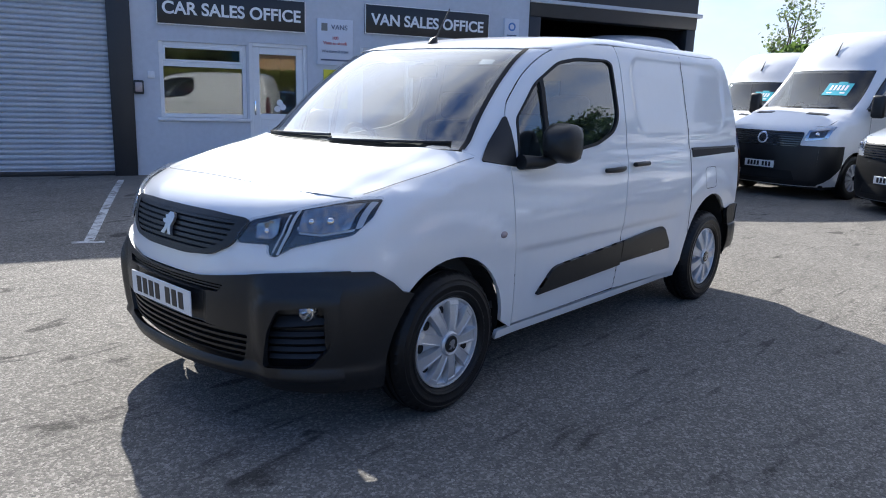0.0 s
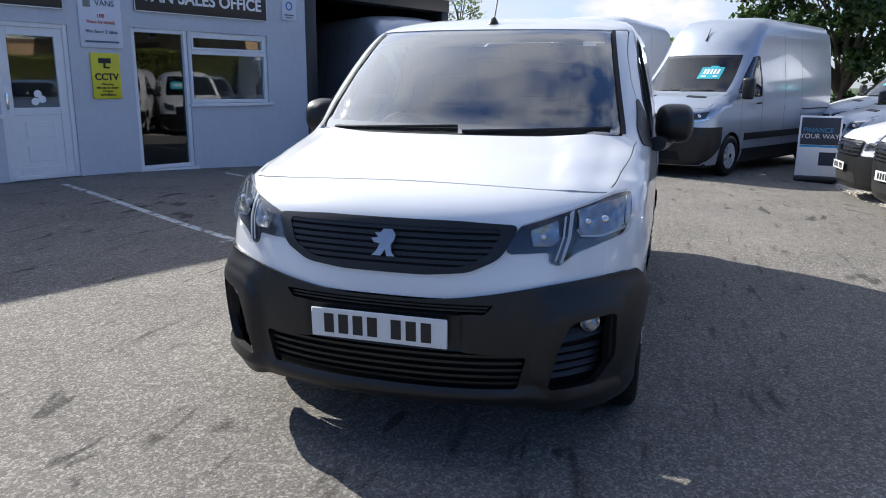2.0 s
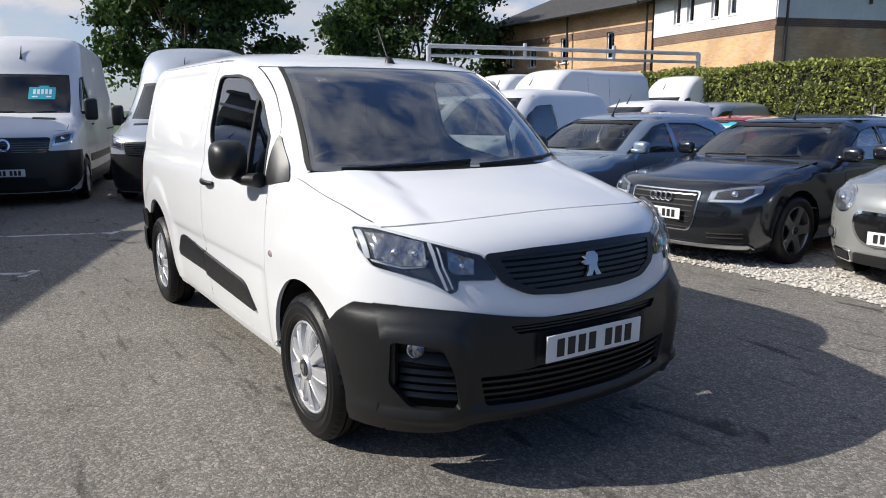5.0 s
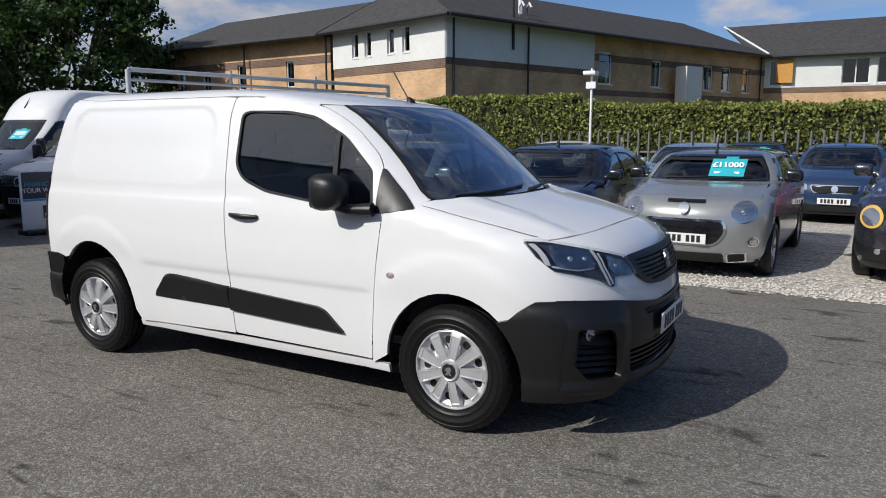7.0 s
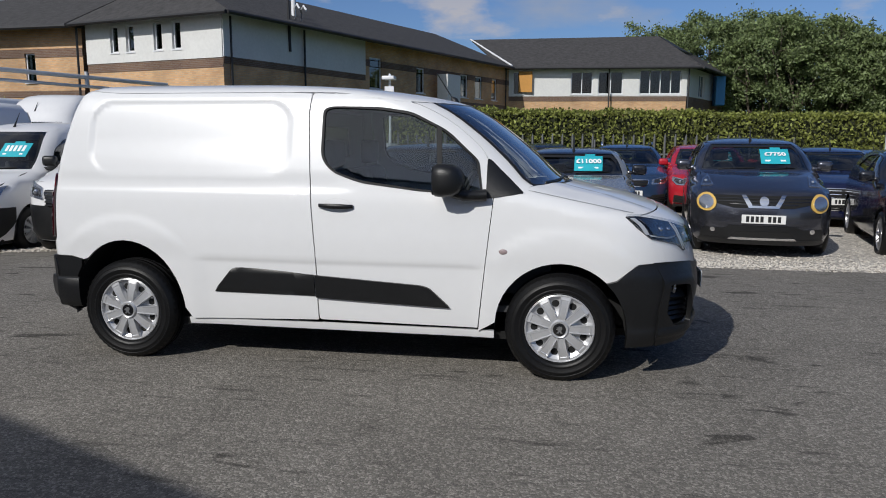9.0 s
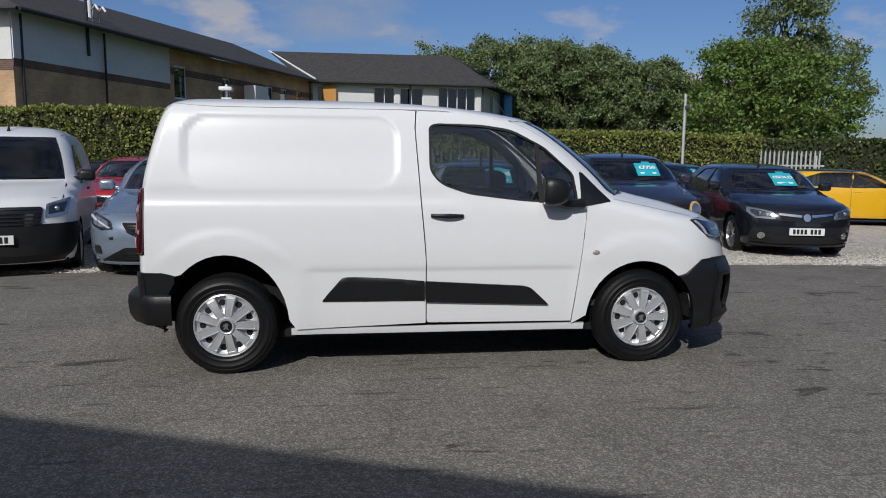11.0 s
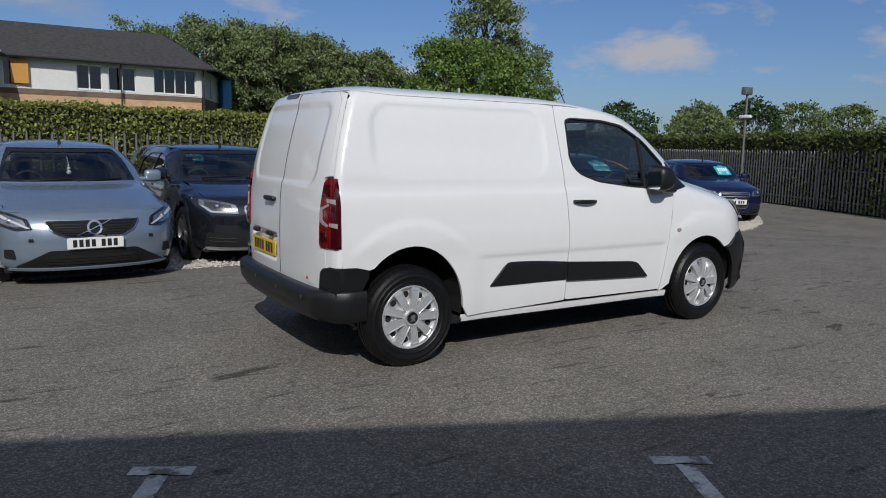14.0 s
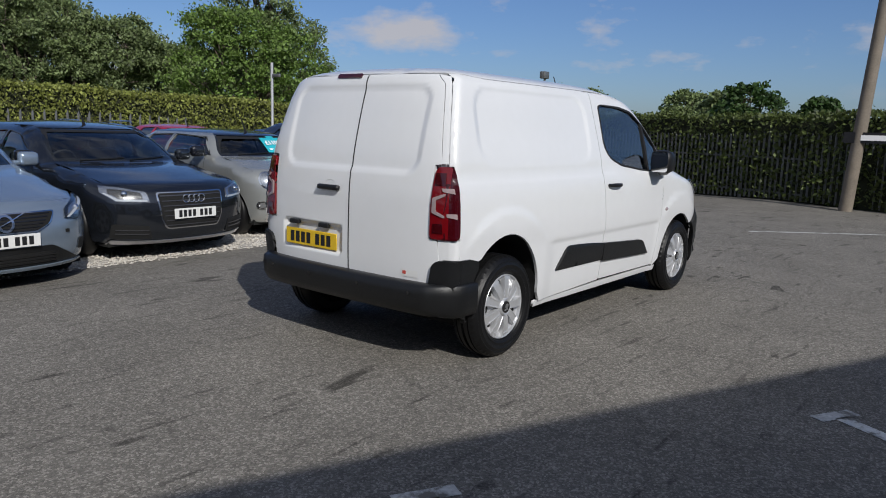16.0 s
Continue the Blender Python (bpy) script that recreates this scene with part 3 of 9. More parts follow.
    def panel(self, name, kind, loop, mat, parent=None, holes=(), step=0.06, off=0.0, thick=0.0, label="", lo=0.9, hi=1.9, relief=None):
        """A piece of the surface, off metres proud of it, with a rim thick deep. relief: a further offset from (u, v)."""
        P = self.mapper(kind, lo, hi)
        out = {"right": Vector((0, -1, 0)), "left": Vector((0, 1, 0)), "front": Vector((1, 0, 0)), "rear": Vector((-1, 0, 0)), "top": Vector((0, 0, 1))}[kind]
        v2, f = sheet(loop, holes, step)
        e, base, nrm = 0.006, [], []
        Q = P
        if relief:
            def Q(u, v):
                a = P(u, v)
                n = (P(u + e, v) - P(u - e, v)).cross(P(u, v + e) - P(u, v - e))
                n = n.normalized() if n.length > 1e-12 else out.copy()
                if n.dot(out) < 0:
                    n = -n
                return a + n * relief(u, v)
        if kind == "top":
            base, nrm = self.top_shape(v2, lo, hi, relief)
        for u, v in (v2.tolist() if kind != "top" else ()):
            n = (Q(u + e, v) - Q(u - e, v)).cross(Q(u, v + e) - Q(u, v - e))
            n = n.normalized() if n.length > 1e-12 else out.copy()
            if n.dot(out) < 0:
                n = -n
            base.append(Q(u, v))
            nrm.append(n)
        verts = [p + n * off for p, n in zip(base, nrm)]
        faces = []
        for t in f:
            a, b, c = (verts[i] for i in t)
            faces.append(t if (b - a).cross(c - a).dot(nrm[t[0]]) >= 0 else t[::-1])
        normals = list(nrm)
        if thick:
            count = {}
            for t in faces:
                for a, b in zip(t, t[1:] + t[:1]):
                    count[(a, b)] = 1
            rim = [(a, b) for a, b in count if (b, a) not in count]
            idx = {}
            for a, b in rim:
                for q in (a, b):
                    if q not in idx:
                        idx[q] = (len(verts), len(verts) + 1)
                        verts += [verts[q], verts[q] - nrm[q] * thick]
                        normals += [None, None]
            side = {}
            for a, b in rim:
                d = (verts[b] - verts[a])
                s = d.cross(nrm[a])
                s = s.normalized() if s.length > 1e-9 else nrm[a]
                for q in (a, b):
                    side[q] = side.get(q, Vector()) + s
                faces.append((idx[b][0], idx[a][0], idx[a][1], idx[b][1]))
            for q, (i, j) in idx.items():
                s = side[q]
                normals[i] = normals[j] = s.normalized() if s.length > 1e-6 else nrm[q]
        return link_mesh(name, verts, faces, mat, parent, label, normals=normals)


def both(loop, sign):
    return [(sign * a, b) for a, b in loop]


def height(x, y):
    """The yard: nearly level round the van, falling a little towards the bays and the fence, rising to the office;
    slopes shaped to fit the camera's view.
    """
    def s(a, b, v):
        t = min(max((v - a) / (b - a), 0), 1)
        return t * t * (3 - 2 * t)
    z = 0.06 * s(-3.0, -6.5, y) * s(-9.0, -6.5, x)
    z -= 0.09 * s(1.8, 4.5, y) + 0.03 * s(5, 15, y)
    z -= 0.20 * s(4.5, 12.0, x)
    z -= 0.13 * s(-4.0, -8.0, x)
    return z

# ---- ground ----
def axis(lo, hi, step, far):
    a = list(np.arange(lo, hi + 1e-6, step))
    left, right, d = [], [], step
    x0, x1 = a[0], a[-1]
    while x1 < far:
        d *= 1.5
        x0, x1 = x0 - d, x1 + d
        left.append(x0)
        right.append(x1)
    return left[::-1] + a + right


gx, gy = axis(-18, 20, 0.5, 700), axis(-16, 20, 0.5, 700)
gv = [(x, y, height(x, y)) for y in gy for x in gx]
nx = len(gx)
gf = [(j * nx + i, j * nx + i + 1, (j + 1) * nx + i + 1, (j + 1) * nx + i) for j in range(len(gy) - 1) for i in range(nx - 1)]
ground = tagged(link_mesh("ground", gv, gf, ASPHALT, smooth=True, mats=[ASPHALT, GRASS]), "worn grey asphalt yard with stains and scuff marks", "ground", kind="structure")
for p in ground.data.polygons:
    c = p.center
    p.material_index = 1 if (c.y > 19.5 or c.x > 21 or c.y < -16 or c.x < -45) else 0

EDGE = Curve([(-30, 3.75), (-8, 3.7), (-2, 3.95), (4, 3.86), (7, 4.0), (9, 4.5), (12, 5.9), (16.5, 9.5)])
gravel_v, gravel_f, cols = [], [], list(np.arange(-9.0, 16.6, 0.25))
for x in cols:
    wob = 0.05 * noise.noise(Vector((x * 2.3, 1, 0)))
    for k in range(41):
        y = EDGE(x) + wob + (18.4 - EDGE(x)) * (k / 40) ** 1.5
        gravel_v.append((x, y, height(x, y) + (0.002 if k == 0 else 0.014)))
for i in range(len(cols) - 1):
    for k in range(40):
        gravel_f.append((i * 41 + k, (i + 1) * 41 + k, (i + 1) * 41 + k + 1, i * 41 + k + 1))
tagged(link_mesh("gravel_bed", gravel_v, gravel_f, GRAVEL, smooth=True), "pale limestone gravel parking strip beside the asphalt", "gravel", kind="structure")

rng = np.random.default_rng(4)
pv, pf = [], []
for _ in range(9000):
    x = rng.uniform(-8.5, 12.5)
    e = EDGE(x)
    y = e + rng.exponential(0.55) - 0.10 * rng.random() ** 2
    if y > e + 4:
        continue
    s = rng.uniform(0.010, 0.027)
    z = height(x, y) + (0.014 if y > e else 0.002)
    o = len(pv)
    a = rng.uniform(0, 6.3)
    for k in range(5):
        q = a + k * 1.2566 + rng.uniform(-0.3, 0.3)
        r = s * rng.uniform(0.7, 1.1)
        pv.append((x + r * math.cos(q), y + r * math.sin(q), z + s * 0.25))
    pv += [(x + rng.uniform(-0.3, 0.3) * s, y, z + s * rng.uniform(0.6, 1.0)), (x, y, z - s * 0.3)]
    for k in range(5):
        pf += [(o + k, o + (k + 1) % 5, o + 5), (o + (k + 1) % 5, o + k, o + 6)]
tagged(link_mesh("loose_stones", pv, pf, PEBBLE), "loose pale gravel stones along the asphalt edge", "stones", kind="stuff")


def painted(name, pts, width):
    """A worn painted line on the ground."""
    v, f = [], []
    for i, (x, y) in enumerate(pts):
        a, b = Vector(pts[max(i - 1, 0)]), Vector(pts[min(i + 1, len(pts) - 1)])
        d = (b - a).normalized()
        n = Vector((-d.y, d.x)) * width / 2
        for s in (1, -1):
            v.append((x + s * n.x, y + s * n.y, height(x, y) + 0.004))
        if i:
            f.append((2 * i - 2, 2 * i - 1, 2 * i + 1, 2 * i))
    return link_mesh(name, v, f, LINE)


def along(a, b, k=8):
    return [(a[0] + (b[0] - a[0]) * i / k, a[1] + (b[1] - a[1]) * i / k) for i in range(k + 1)]


BAY = Vector((0.471, 0.882))
for tx, ty in ((3.2, -4.8), (1.09, -3.75), (-1.0, -2.70), (-3.07, -1.66), (-5.2, -0.62)):
    root = tagged(thing("parking_line"), "worn white T-ended parking bay line on asphalt", "road marking", "parking bay lines", "structure")
    line = painted("bay_stripe", along((tx - 0.03 * BAY.x, ty - 0.03 * BAY.y), (tx - BAY.x * 4.3, ty - BAY.y * 4.3), 16), 0.085)
    cap = painted("bay_end", along((tx - 0.12, ty + 0.065), (tx + 0.12, ty - 0.065), 2), 0.085)
    line.parent = cap.parent = root
tagged(painted("kerb_line", along((6.73, 0.05), (9.6, -2.05)), 0.09), "worn white painted line on asphalt", "road marking", kind="structure")

# ---- sales office ----
RENDER = material("grey_render", (0.53, 0.555, 0.61), 0.85, vary=0.06, scale=1.5, bump=0.25, bump_scale=90)
CHARCOAL = material("charcoal_paint", (0.020, 0.020, 0.022), 0.45, vary=0.12, scale=4)
UPVC = material("white_frame", (0.74, 0.75, 0.77), 0.35, vary=0.03)
SHUTTER = material("shutter_steel", (0.46, 0.48, 0.52), 0.45, metal=0.15, vary=0.08, scale=3)
SIGN_BLACK = material("sign_black", (0.014, 0.014, 0.016), 0.35, vary=0.1)
SIGN_WHITE = material("sign_white", (0.82, 0.82, 0.82), 0.5, vary=0.02)
SIGN_YELLOW = material("sign_yellow", (0.70, 0.62, 0.03), 0.5, vary=0.03)
NOTICE = material("notice_board", (0.62, 0.65, 0.72), 0.5, vary=0.03)
NOTICE_BLUE = material("notice_blue", (0.10, 0.22, 0.50), 0.5, vary=0.05)
NOTICE_RED = material("notice_red", (0.55, 0.08, 0.06), 0.5)
NOTICE_TEXT = material("notice_text", (0.10, 0.12, 0.18), 0.6)
ROOM = material("room_wall", (0.30, 0.29, 0.27), 0.9, vary=0.05)
CONCRETE = material("concrete_floor", (0.16, 0.16, 0.155), 0.85, vary=0.12)
OFFICE = Matrix(((0.919, 0.394, 0, -4.705), (-0.394, 0.919, 0, -6.563), (0, 0, 1, 0), (0, 0, 0, 1)))
TOP = 3.8


def wall_panel(bm, s0, s1, z0, z1, d0, d1):
    add_box(bm, (s0, d0, z0), (s1, d1, z1))


office = thing("sales_office", OFFICE, "grey rendered single-storey sales office with dark trim", "building", kind="structure")
bm = bmesh.new()
GAPS = [(-2.33, -0.85, 1.04, 2.14), (-0.83, 0.07, 0.0, 2.14), (0.97, 1.90, 0.0, 2.12), (1.94, 3.23, 0.94, 2.07)]
edge = -3.17
for s0, s1, z0, z1 in GAPS:
    wall_panel(bm, edge, s0, -0.3, TOP, -0.28, 0)
    if z0 > 0:
        wall_panel(bm, s0, s1, -0.3, z0, -0.28, 0)
    else:
        wall_panel(bm, s0, s1, -0.3, 0.06, -0.28, 0)
    wall_panel(bm, s0, s1, z1, TOP, -0.28, 0)
    edge = s1
wall_panel(bm, edge, 3.64, -0.3, TOP, -0.28, 0)
wall_panel(bm, 3.64, 9.2, 2.75, TOP, -0.28, 0)
wall_panel(bm, 9.2, 12.5, -0.3, TOP, -0.28, 0)
part("front_wall", bm, RENDER, office)
box("side_wall", (-3.17, -9, -0.3), (-2.9, -0.28, TOP), RENDER, office)
box("back_wall", (-3.17, -9.3, -0.3), (12.5, -9, TOP), RENDER, office)
box("end_wall", (12.2, -9, -0.3), (12.5, -0.28, TOP), RENDER, office)
box("roof", (-3.3, -9.4, TOP), (12.6, 0.06, TOP + 0.06), CHARCOAL, office)
box("inner_floor", (-2.9, -9, 0.0), (12.2, -0.28, 0.07), CONCRETE, office)
box("inner_ceiling", (-2.9, -4.0, 2.5), (3.6, -0.3, 2.55), ROOM, office)
box("inner_wall", (-2.9, -4.2, 0.07), (3.6, -4.0, 2.5), ROOM, office)
box("partition", (0.45, -4.0, 0.07), (0.55, -0.3, 2.5), ROOM, office)
box("shutter_post", (3.60, -0.10, -0.1), (3.92, 0.05, 3.3), CHARCOAL, office, 0.008)
box("shutter_head", (3.60, -0.10, 2.62), (9.2, 0.04, 3.1), CHARCOAL, office, 0.008)
shutter = thing("roller_shutter")
shutter.parent = office
z, k = 0.07, 0
bm = bmesh.new()
prof = [(-0.06, 0.0), (-0.035, 0.018), (-0.03, 0.045), (-0.045, 0.068), (-0.06, 0.075)]
slat = [bm.verts.new((x, y, zz)) for x in (3.92, 9.2) for y, zz in prof]
for i in range(4):
    bm.faces.new((slat[i], slat[i + 5], slat[i + 6], slat[i + 1]))
first = part("slat", bm, SHUTTER, shutter, smooth=80)
first.location.z = 0.07
for k in range(1, 34):
    o = new("slat", first.data)
    o.parent = shutter
    o.location.z = 0.07 + 0.075 * k
box("bottom_bar", (3.92, -0.075, 0.06), (9.2, -0.02, 0.13), CHARCOAL, shutter, 0.006)


def frame_bars(bm, s0, s1, z0, z1, d0, d1, w):
    add_box(bm, (s0, d0, z0), (s0 + w, d1, z1), 0.006, 1)
    add_box(bm, (s1 - w, d0, z0), (s1, d1, z1), 0.006, 1)
    add_box(bm, (s0 + w, d0, z0), (s1 - w, d1, z0 + w), 0.006, 1)
    add_box(bm, (s0 + w, d0, z1 - w), (s1 - w, d1, z1), 0.006, 1)


def office_window(name, s0, s1, z0, z1, transom):
    w = thing(name, None, "", "", kind="")
    w.parent = office
    bm = bmesh.new()
    frame_bars(bm, s0, s1, z0, z1, -0.12, -0.03, 0.06)
    add_box(bm, (s0 + 0.06, -0.12, transom - 0.035), (s1 - 0.06, -0.03, transom + 0.035), 0.006, 1)
    part("window_frame", bm, UPVC, w, smooth=30)
    box("window_sill", (s0 - 0.05, -0.1, z0 - 0.05), (s1 + 0.05, 0.05, z0), UPVC, w, 0.008)
    for a, b in ((z0 + 0.06, transom - 0.035), (transom + 0.035, z1 - 0.06)):
        p = box("pane", (s0 + 0.06, -0.085, a), (s1 - 0.06, -0.075, b), PANE, w)
        p.visible_shadow = False
    bm = bmesh.new()
    frame_bars(bm, s0 + 0.06, s1 - 0.06, transom + 0.035, z1 - 0.06, -0.10, -0.02, 0.035)
    part("top_light", bm, UPVC, w, smooth=30)


office_window("window_1", 1.94, 3.23, 0.94, 2.07, 1.74)
office_window("window_2", -2.33, -0.85, 1.04, 2.14, 1.83)
# white door with a glazed upper half
d = thing("door_1")
d.parent = office
bm = bmesh.new()
frame_bars(bm, 0.97, 1.90, 0.06, 2.12, -0.12, -0.02, 0.06)
part("door_frame", bm, UPVC, d, smooth=30)
bm = bmesh.new()
frame_bars(bm, 1.03, 1.84, 0.12, 2.06, -0.10, -0.045, 0.11)
add_box(bm, (1.14, -0.10, 0.92), (1.73, -0.045, 1.02), 0.006, 1)
add_box(bm, (1.14, -0.09, 0.23), (1.73, -0.06, 0.92))
for a, b in ((0.30, 0.52), (0.62, 0.84)):
    add_box(bm, (1.26, -0.06, a), (1.61, -0.05, b), 0.008, 1)
leaf = part("door_leaf", bm, UPVC, d, smooth=30)
box("pane", (1.14, -0.08, 1.02), (1.73, -0.072, 1.95), PANE, d).visible_shadow = False
box("door_handle", (1.795, -0.045, 1.0), (1.82, -0.02, 1.22), CHROME, d, 0.005)
for sx, sz in ((1.36, 1.13), (1.45, 1.10), (1.41, 1.20)):
    bm = bmesh.new()
    bmesh.ops.create_cone(bm, segments=20, radius1=0.05, radius2=0.05, depth=0.003, cap_ends=True, matrix=pose(sx, -0.066, sz, 90))
    part("round_sticker", bm, SIGN_WHITE, d)
box("threshold", (0.9, -0.1, -0.02), (1.97, 0.06, 0.06), UPVC, office, 0.008)
# second entrance: a white frame filled by one tinted pane
d = thing("door_2")
d.parent = office
bm = bmesh.new()
frame_bars(bm, -0.83, 0.07, 0.06, 2.14, -0.12, -0.02, 0.06)
part("door_frame", bm, UPVC, d, smooth=30)
box("pane", (-0.77, -0.09, 0.12), (0.01, -0.08, 2.08), TINT, d).visible_shadow = False
box("threshold", (-0.88, -0.1, -0.02), (0.12, 0.06, 0.06), UPVC, office, 0.008)


def board(name, s0, s1, z0, z1, mat, label, border=None):
    b = thing(name, OFFICE, label, "sign")
    box("panel", (s0, 0.002, z0), (s1, 0.03, z1), mat, b, 0.004)
    if border:
        bm = bmesh.new()
        frame_bars(bm, s0, s1, z0, z1, 0.028, 0.036, 0.014)
        part("border", bm, border, b)
    return b


def on_wall(s, z, d=0.034):
    return Matrix.Translation((s, d, z)) @ Matrix(((-1, 0, 0, 0), (0, 0, 1, 0), (0, 1, 0, 0), (0, 0, 0, 1)))


b = board("sign", 1.0, 3.24, 2.31, 2.80, SIGN_BLACK, "black fascia sign reading CAR SALES OFFICE", SIGN_WHITE)
words("lettering", "CAR SALES OFFICE", 0.25, on_wall(2.12, 2.545), SIGN_WHITE, b, bold=0.006)
b = board("sign", -2.33, 0.0, 2.37, 2.85, SIGN_BLACK, "black fascia sign reading VAN SALES OFFICE", SIGN_WHITE)
words("lettering", "VAN SALES OFFICE", 0.25, on_wall(-1.165, 2.60), SIGN_WHITE, b, bold=0.006)
b = board("notice", 0.21, 0.81, 1.83, 2.56, NOTICE, "pale notice board about vans in stock on two sites")
words("lettering", "VANS", 0.11, on_wall(0.44, 2.43), NOTICE_TEXT, b)
for line, h in (("100", 2.26), ("Vans in stock", 2.18)):
    words("lettering", line, 0.075, on_wall(0.51, h), NOTICE_RED, b)
words("lettering", "We have 2 sites", 0.07, on_wall(0.51, 2.05), NOTICE_TEXT, b)
box("logo_disc", (0.64, 0.03, 2.37), (0.74, 0.034, 2.49), CABIN_GREY, b, 0.0)
box("footer_bar", (0.27, 0.03, 1.90), (0.75, 0.034, 1.925), NOTICE_TEXT, b)
b = board("sign", 0.29, 0.70, 1.13, 1.76, SIGN_YELLOW, "yellow CCTV warning sign on the office wall")
words("lettering", "CCTV", 0.13, on_wall(0.495, 1.43), INK, b, bold=0.003)
for i, line in enumerate(("Warning", "this site is under", "24 hour", "surveillance")):
    words("lettering", line, 0.048, on_wall(0.495, 1.332 - 0.048 * i), INK, b)
bm = bmesh.new()
add_box(bm, (0.42, 0.03, 1.62), (0.60, 0.034, 1.69), 0, 1, None)
add_box(bm, (0.50, 0.03, 1.56), (0.53, 0.034, 1.62))
add_box(bm, (0.44, 0.03, 1.55), (0.53, 0.034, 1.575))
part("camera_symbol", bm, INK, b)
b = board("notice", -2.95, -2.65, 2.43, 2.80, NOTICE, "small pale notice with a blue wheel symbol")
bm = bmesh.new()
add_lathe(bm, [(0.045, 0.030), (0.045, 0.034), (0.075, 0.034), (0.075, 0.030)], 24, True)
bmesh.ops.translate(bm, verts=bm.verts, vec=(-2.80, 0, 2.66))
part("wheel_symbol", bm, NOTICE_BLUE, b)
box("text_bar", (-2.9, 0.03, 2.50), (-2.70, 0.034, 2.52), NOTICE_TEXT, b)
box("text_bar", (-2.87, 0.03, 2.46), (-2.73, 0.034, 2.475), NOTICE_TEXT, b)
lamp = thing("wall_light", OFFICE, "small grey square bulkhead light on the office wall", "lamp")
box("housing", (3.46, 0.0, 1.28), (3.60, 0.07, 1.48), CHARCOAL, lamp, 0.015)
box("lens", (3.48, 0.07, 1.31), (3.58, 0.085, 1.45), WHITE_LENS, lamp, 0.01)
sensor = thing("alarm_box", OFFICE, "small white sensor box on the office wall", "alarm")
box("case", (3.30, 0.0, 1.52), (3.40, 0.05, 1.62), UPVC, sensor, 0.012)

# open workshop bay beside the office
bay = thing("workshop_bay", OFFICE, "dark open workshop bay with a charcoal fascia", "building", kind="structure")
box("fascia", (-7.15, -0.35, 2.88), (-3.17, 0.03, 3.50), CHARCOAL, bay, 0.01)
box("fascia_trim", (-7.25, -0.35, 3.12), (-3.17, 0.075, 3.19), SHUTTER, bay, 0.006)
box("corner_post", (-3.42, -0.30, -0.3), (-3.17, 0.012, 2.88), CHARCOAL, bay, 0.01)
box("corner_post", (-7.15, -0.30, -0.3), (-6.92, 0.012, 2.88), CHARCOAL, bay, 0.01)
box("bay_wall", (-7.15, -9.3, -0.3), (-6.95, -0.3, 3.5), CHARCOAL, bay)
box("bay_back", (-7.15, -9.5, -0.3), (-3.17, -9.3, 3.5), CHARCOAL, bay)
box("bay_roof", (-7.25, -9.5, 3.5), (-3.1, 0.1, 3.6), CHARCOAL, bay)
box("bay_side", (-3.30, -9.3, -0.3), (-3.172, -0.3, 3.5), CHARCOAL, bay)

# ---- brick building beyond the hedge ----
BRICK = brick_material("buff_brick", (0.66, 0.42, 0.22), (0.56, 0.32, 0.155), (0.46, 0.37, 0.28))
BROWN = brick_material("brown_brick", (0.19, 0.115, 0.075), (0.15, 0.085, 0.06), (0.22, 0.19, 0.16))
CLADDING = material("white_cladding", (0.70, 0.70, 0.68), 0.6, vary=0.06, scale=0.8)
SLATE = material("slate_roof", (0.062, 0.060, 0.060), 0.85, vary=0.35, scale=3.5, bump=0.5, bump_scale=14, spec=0.2)
GUTTER = material("gutter_black", (0.02, 0.02, 0.022), 0.5)
BOARD = material("orange_board", (0.55, 0.27, 0.06), 0.7)
BLIND = material("blue_sheet", (0.05, 0.22, 0.45), 0.6)


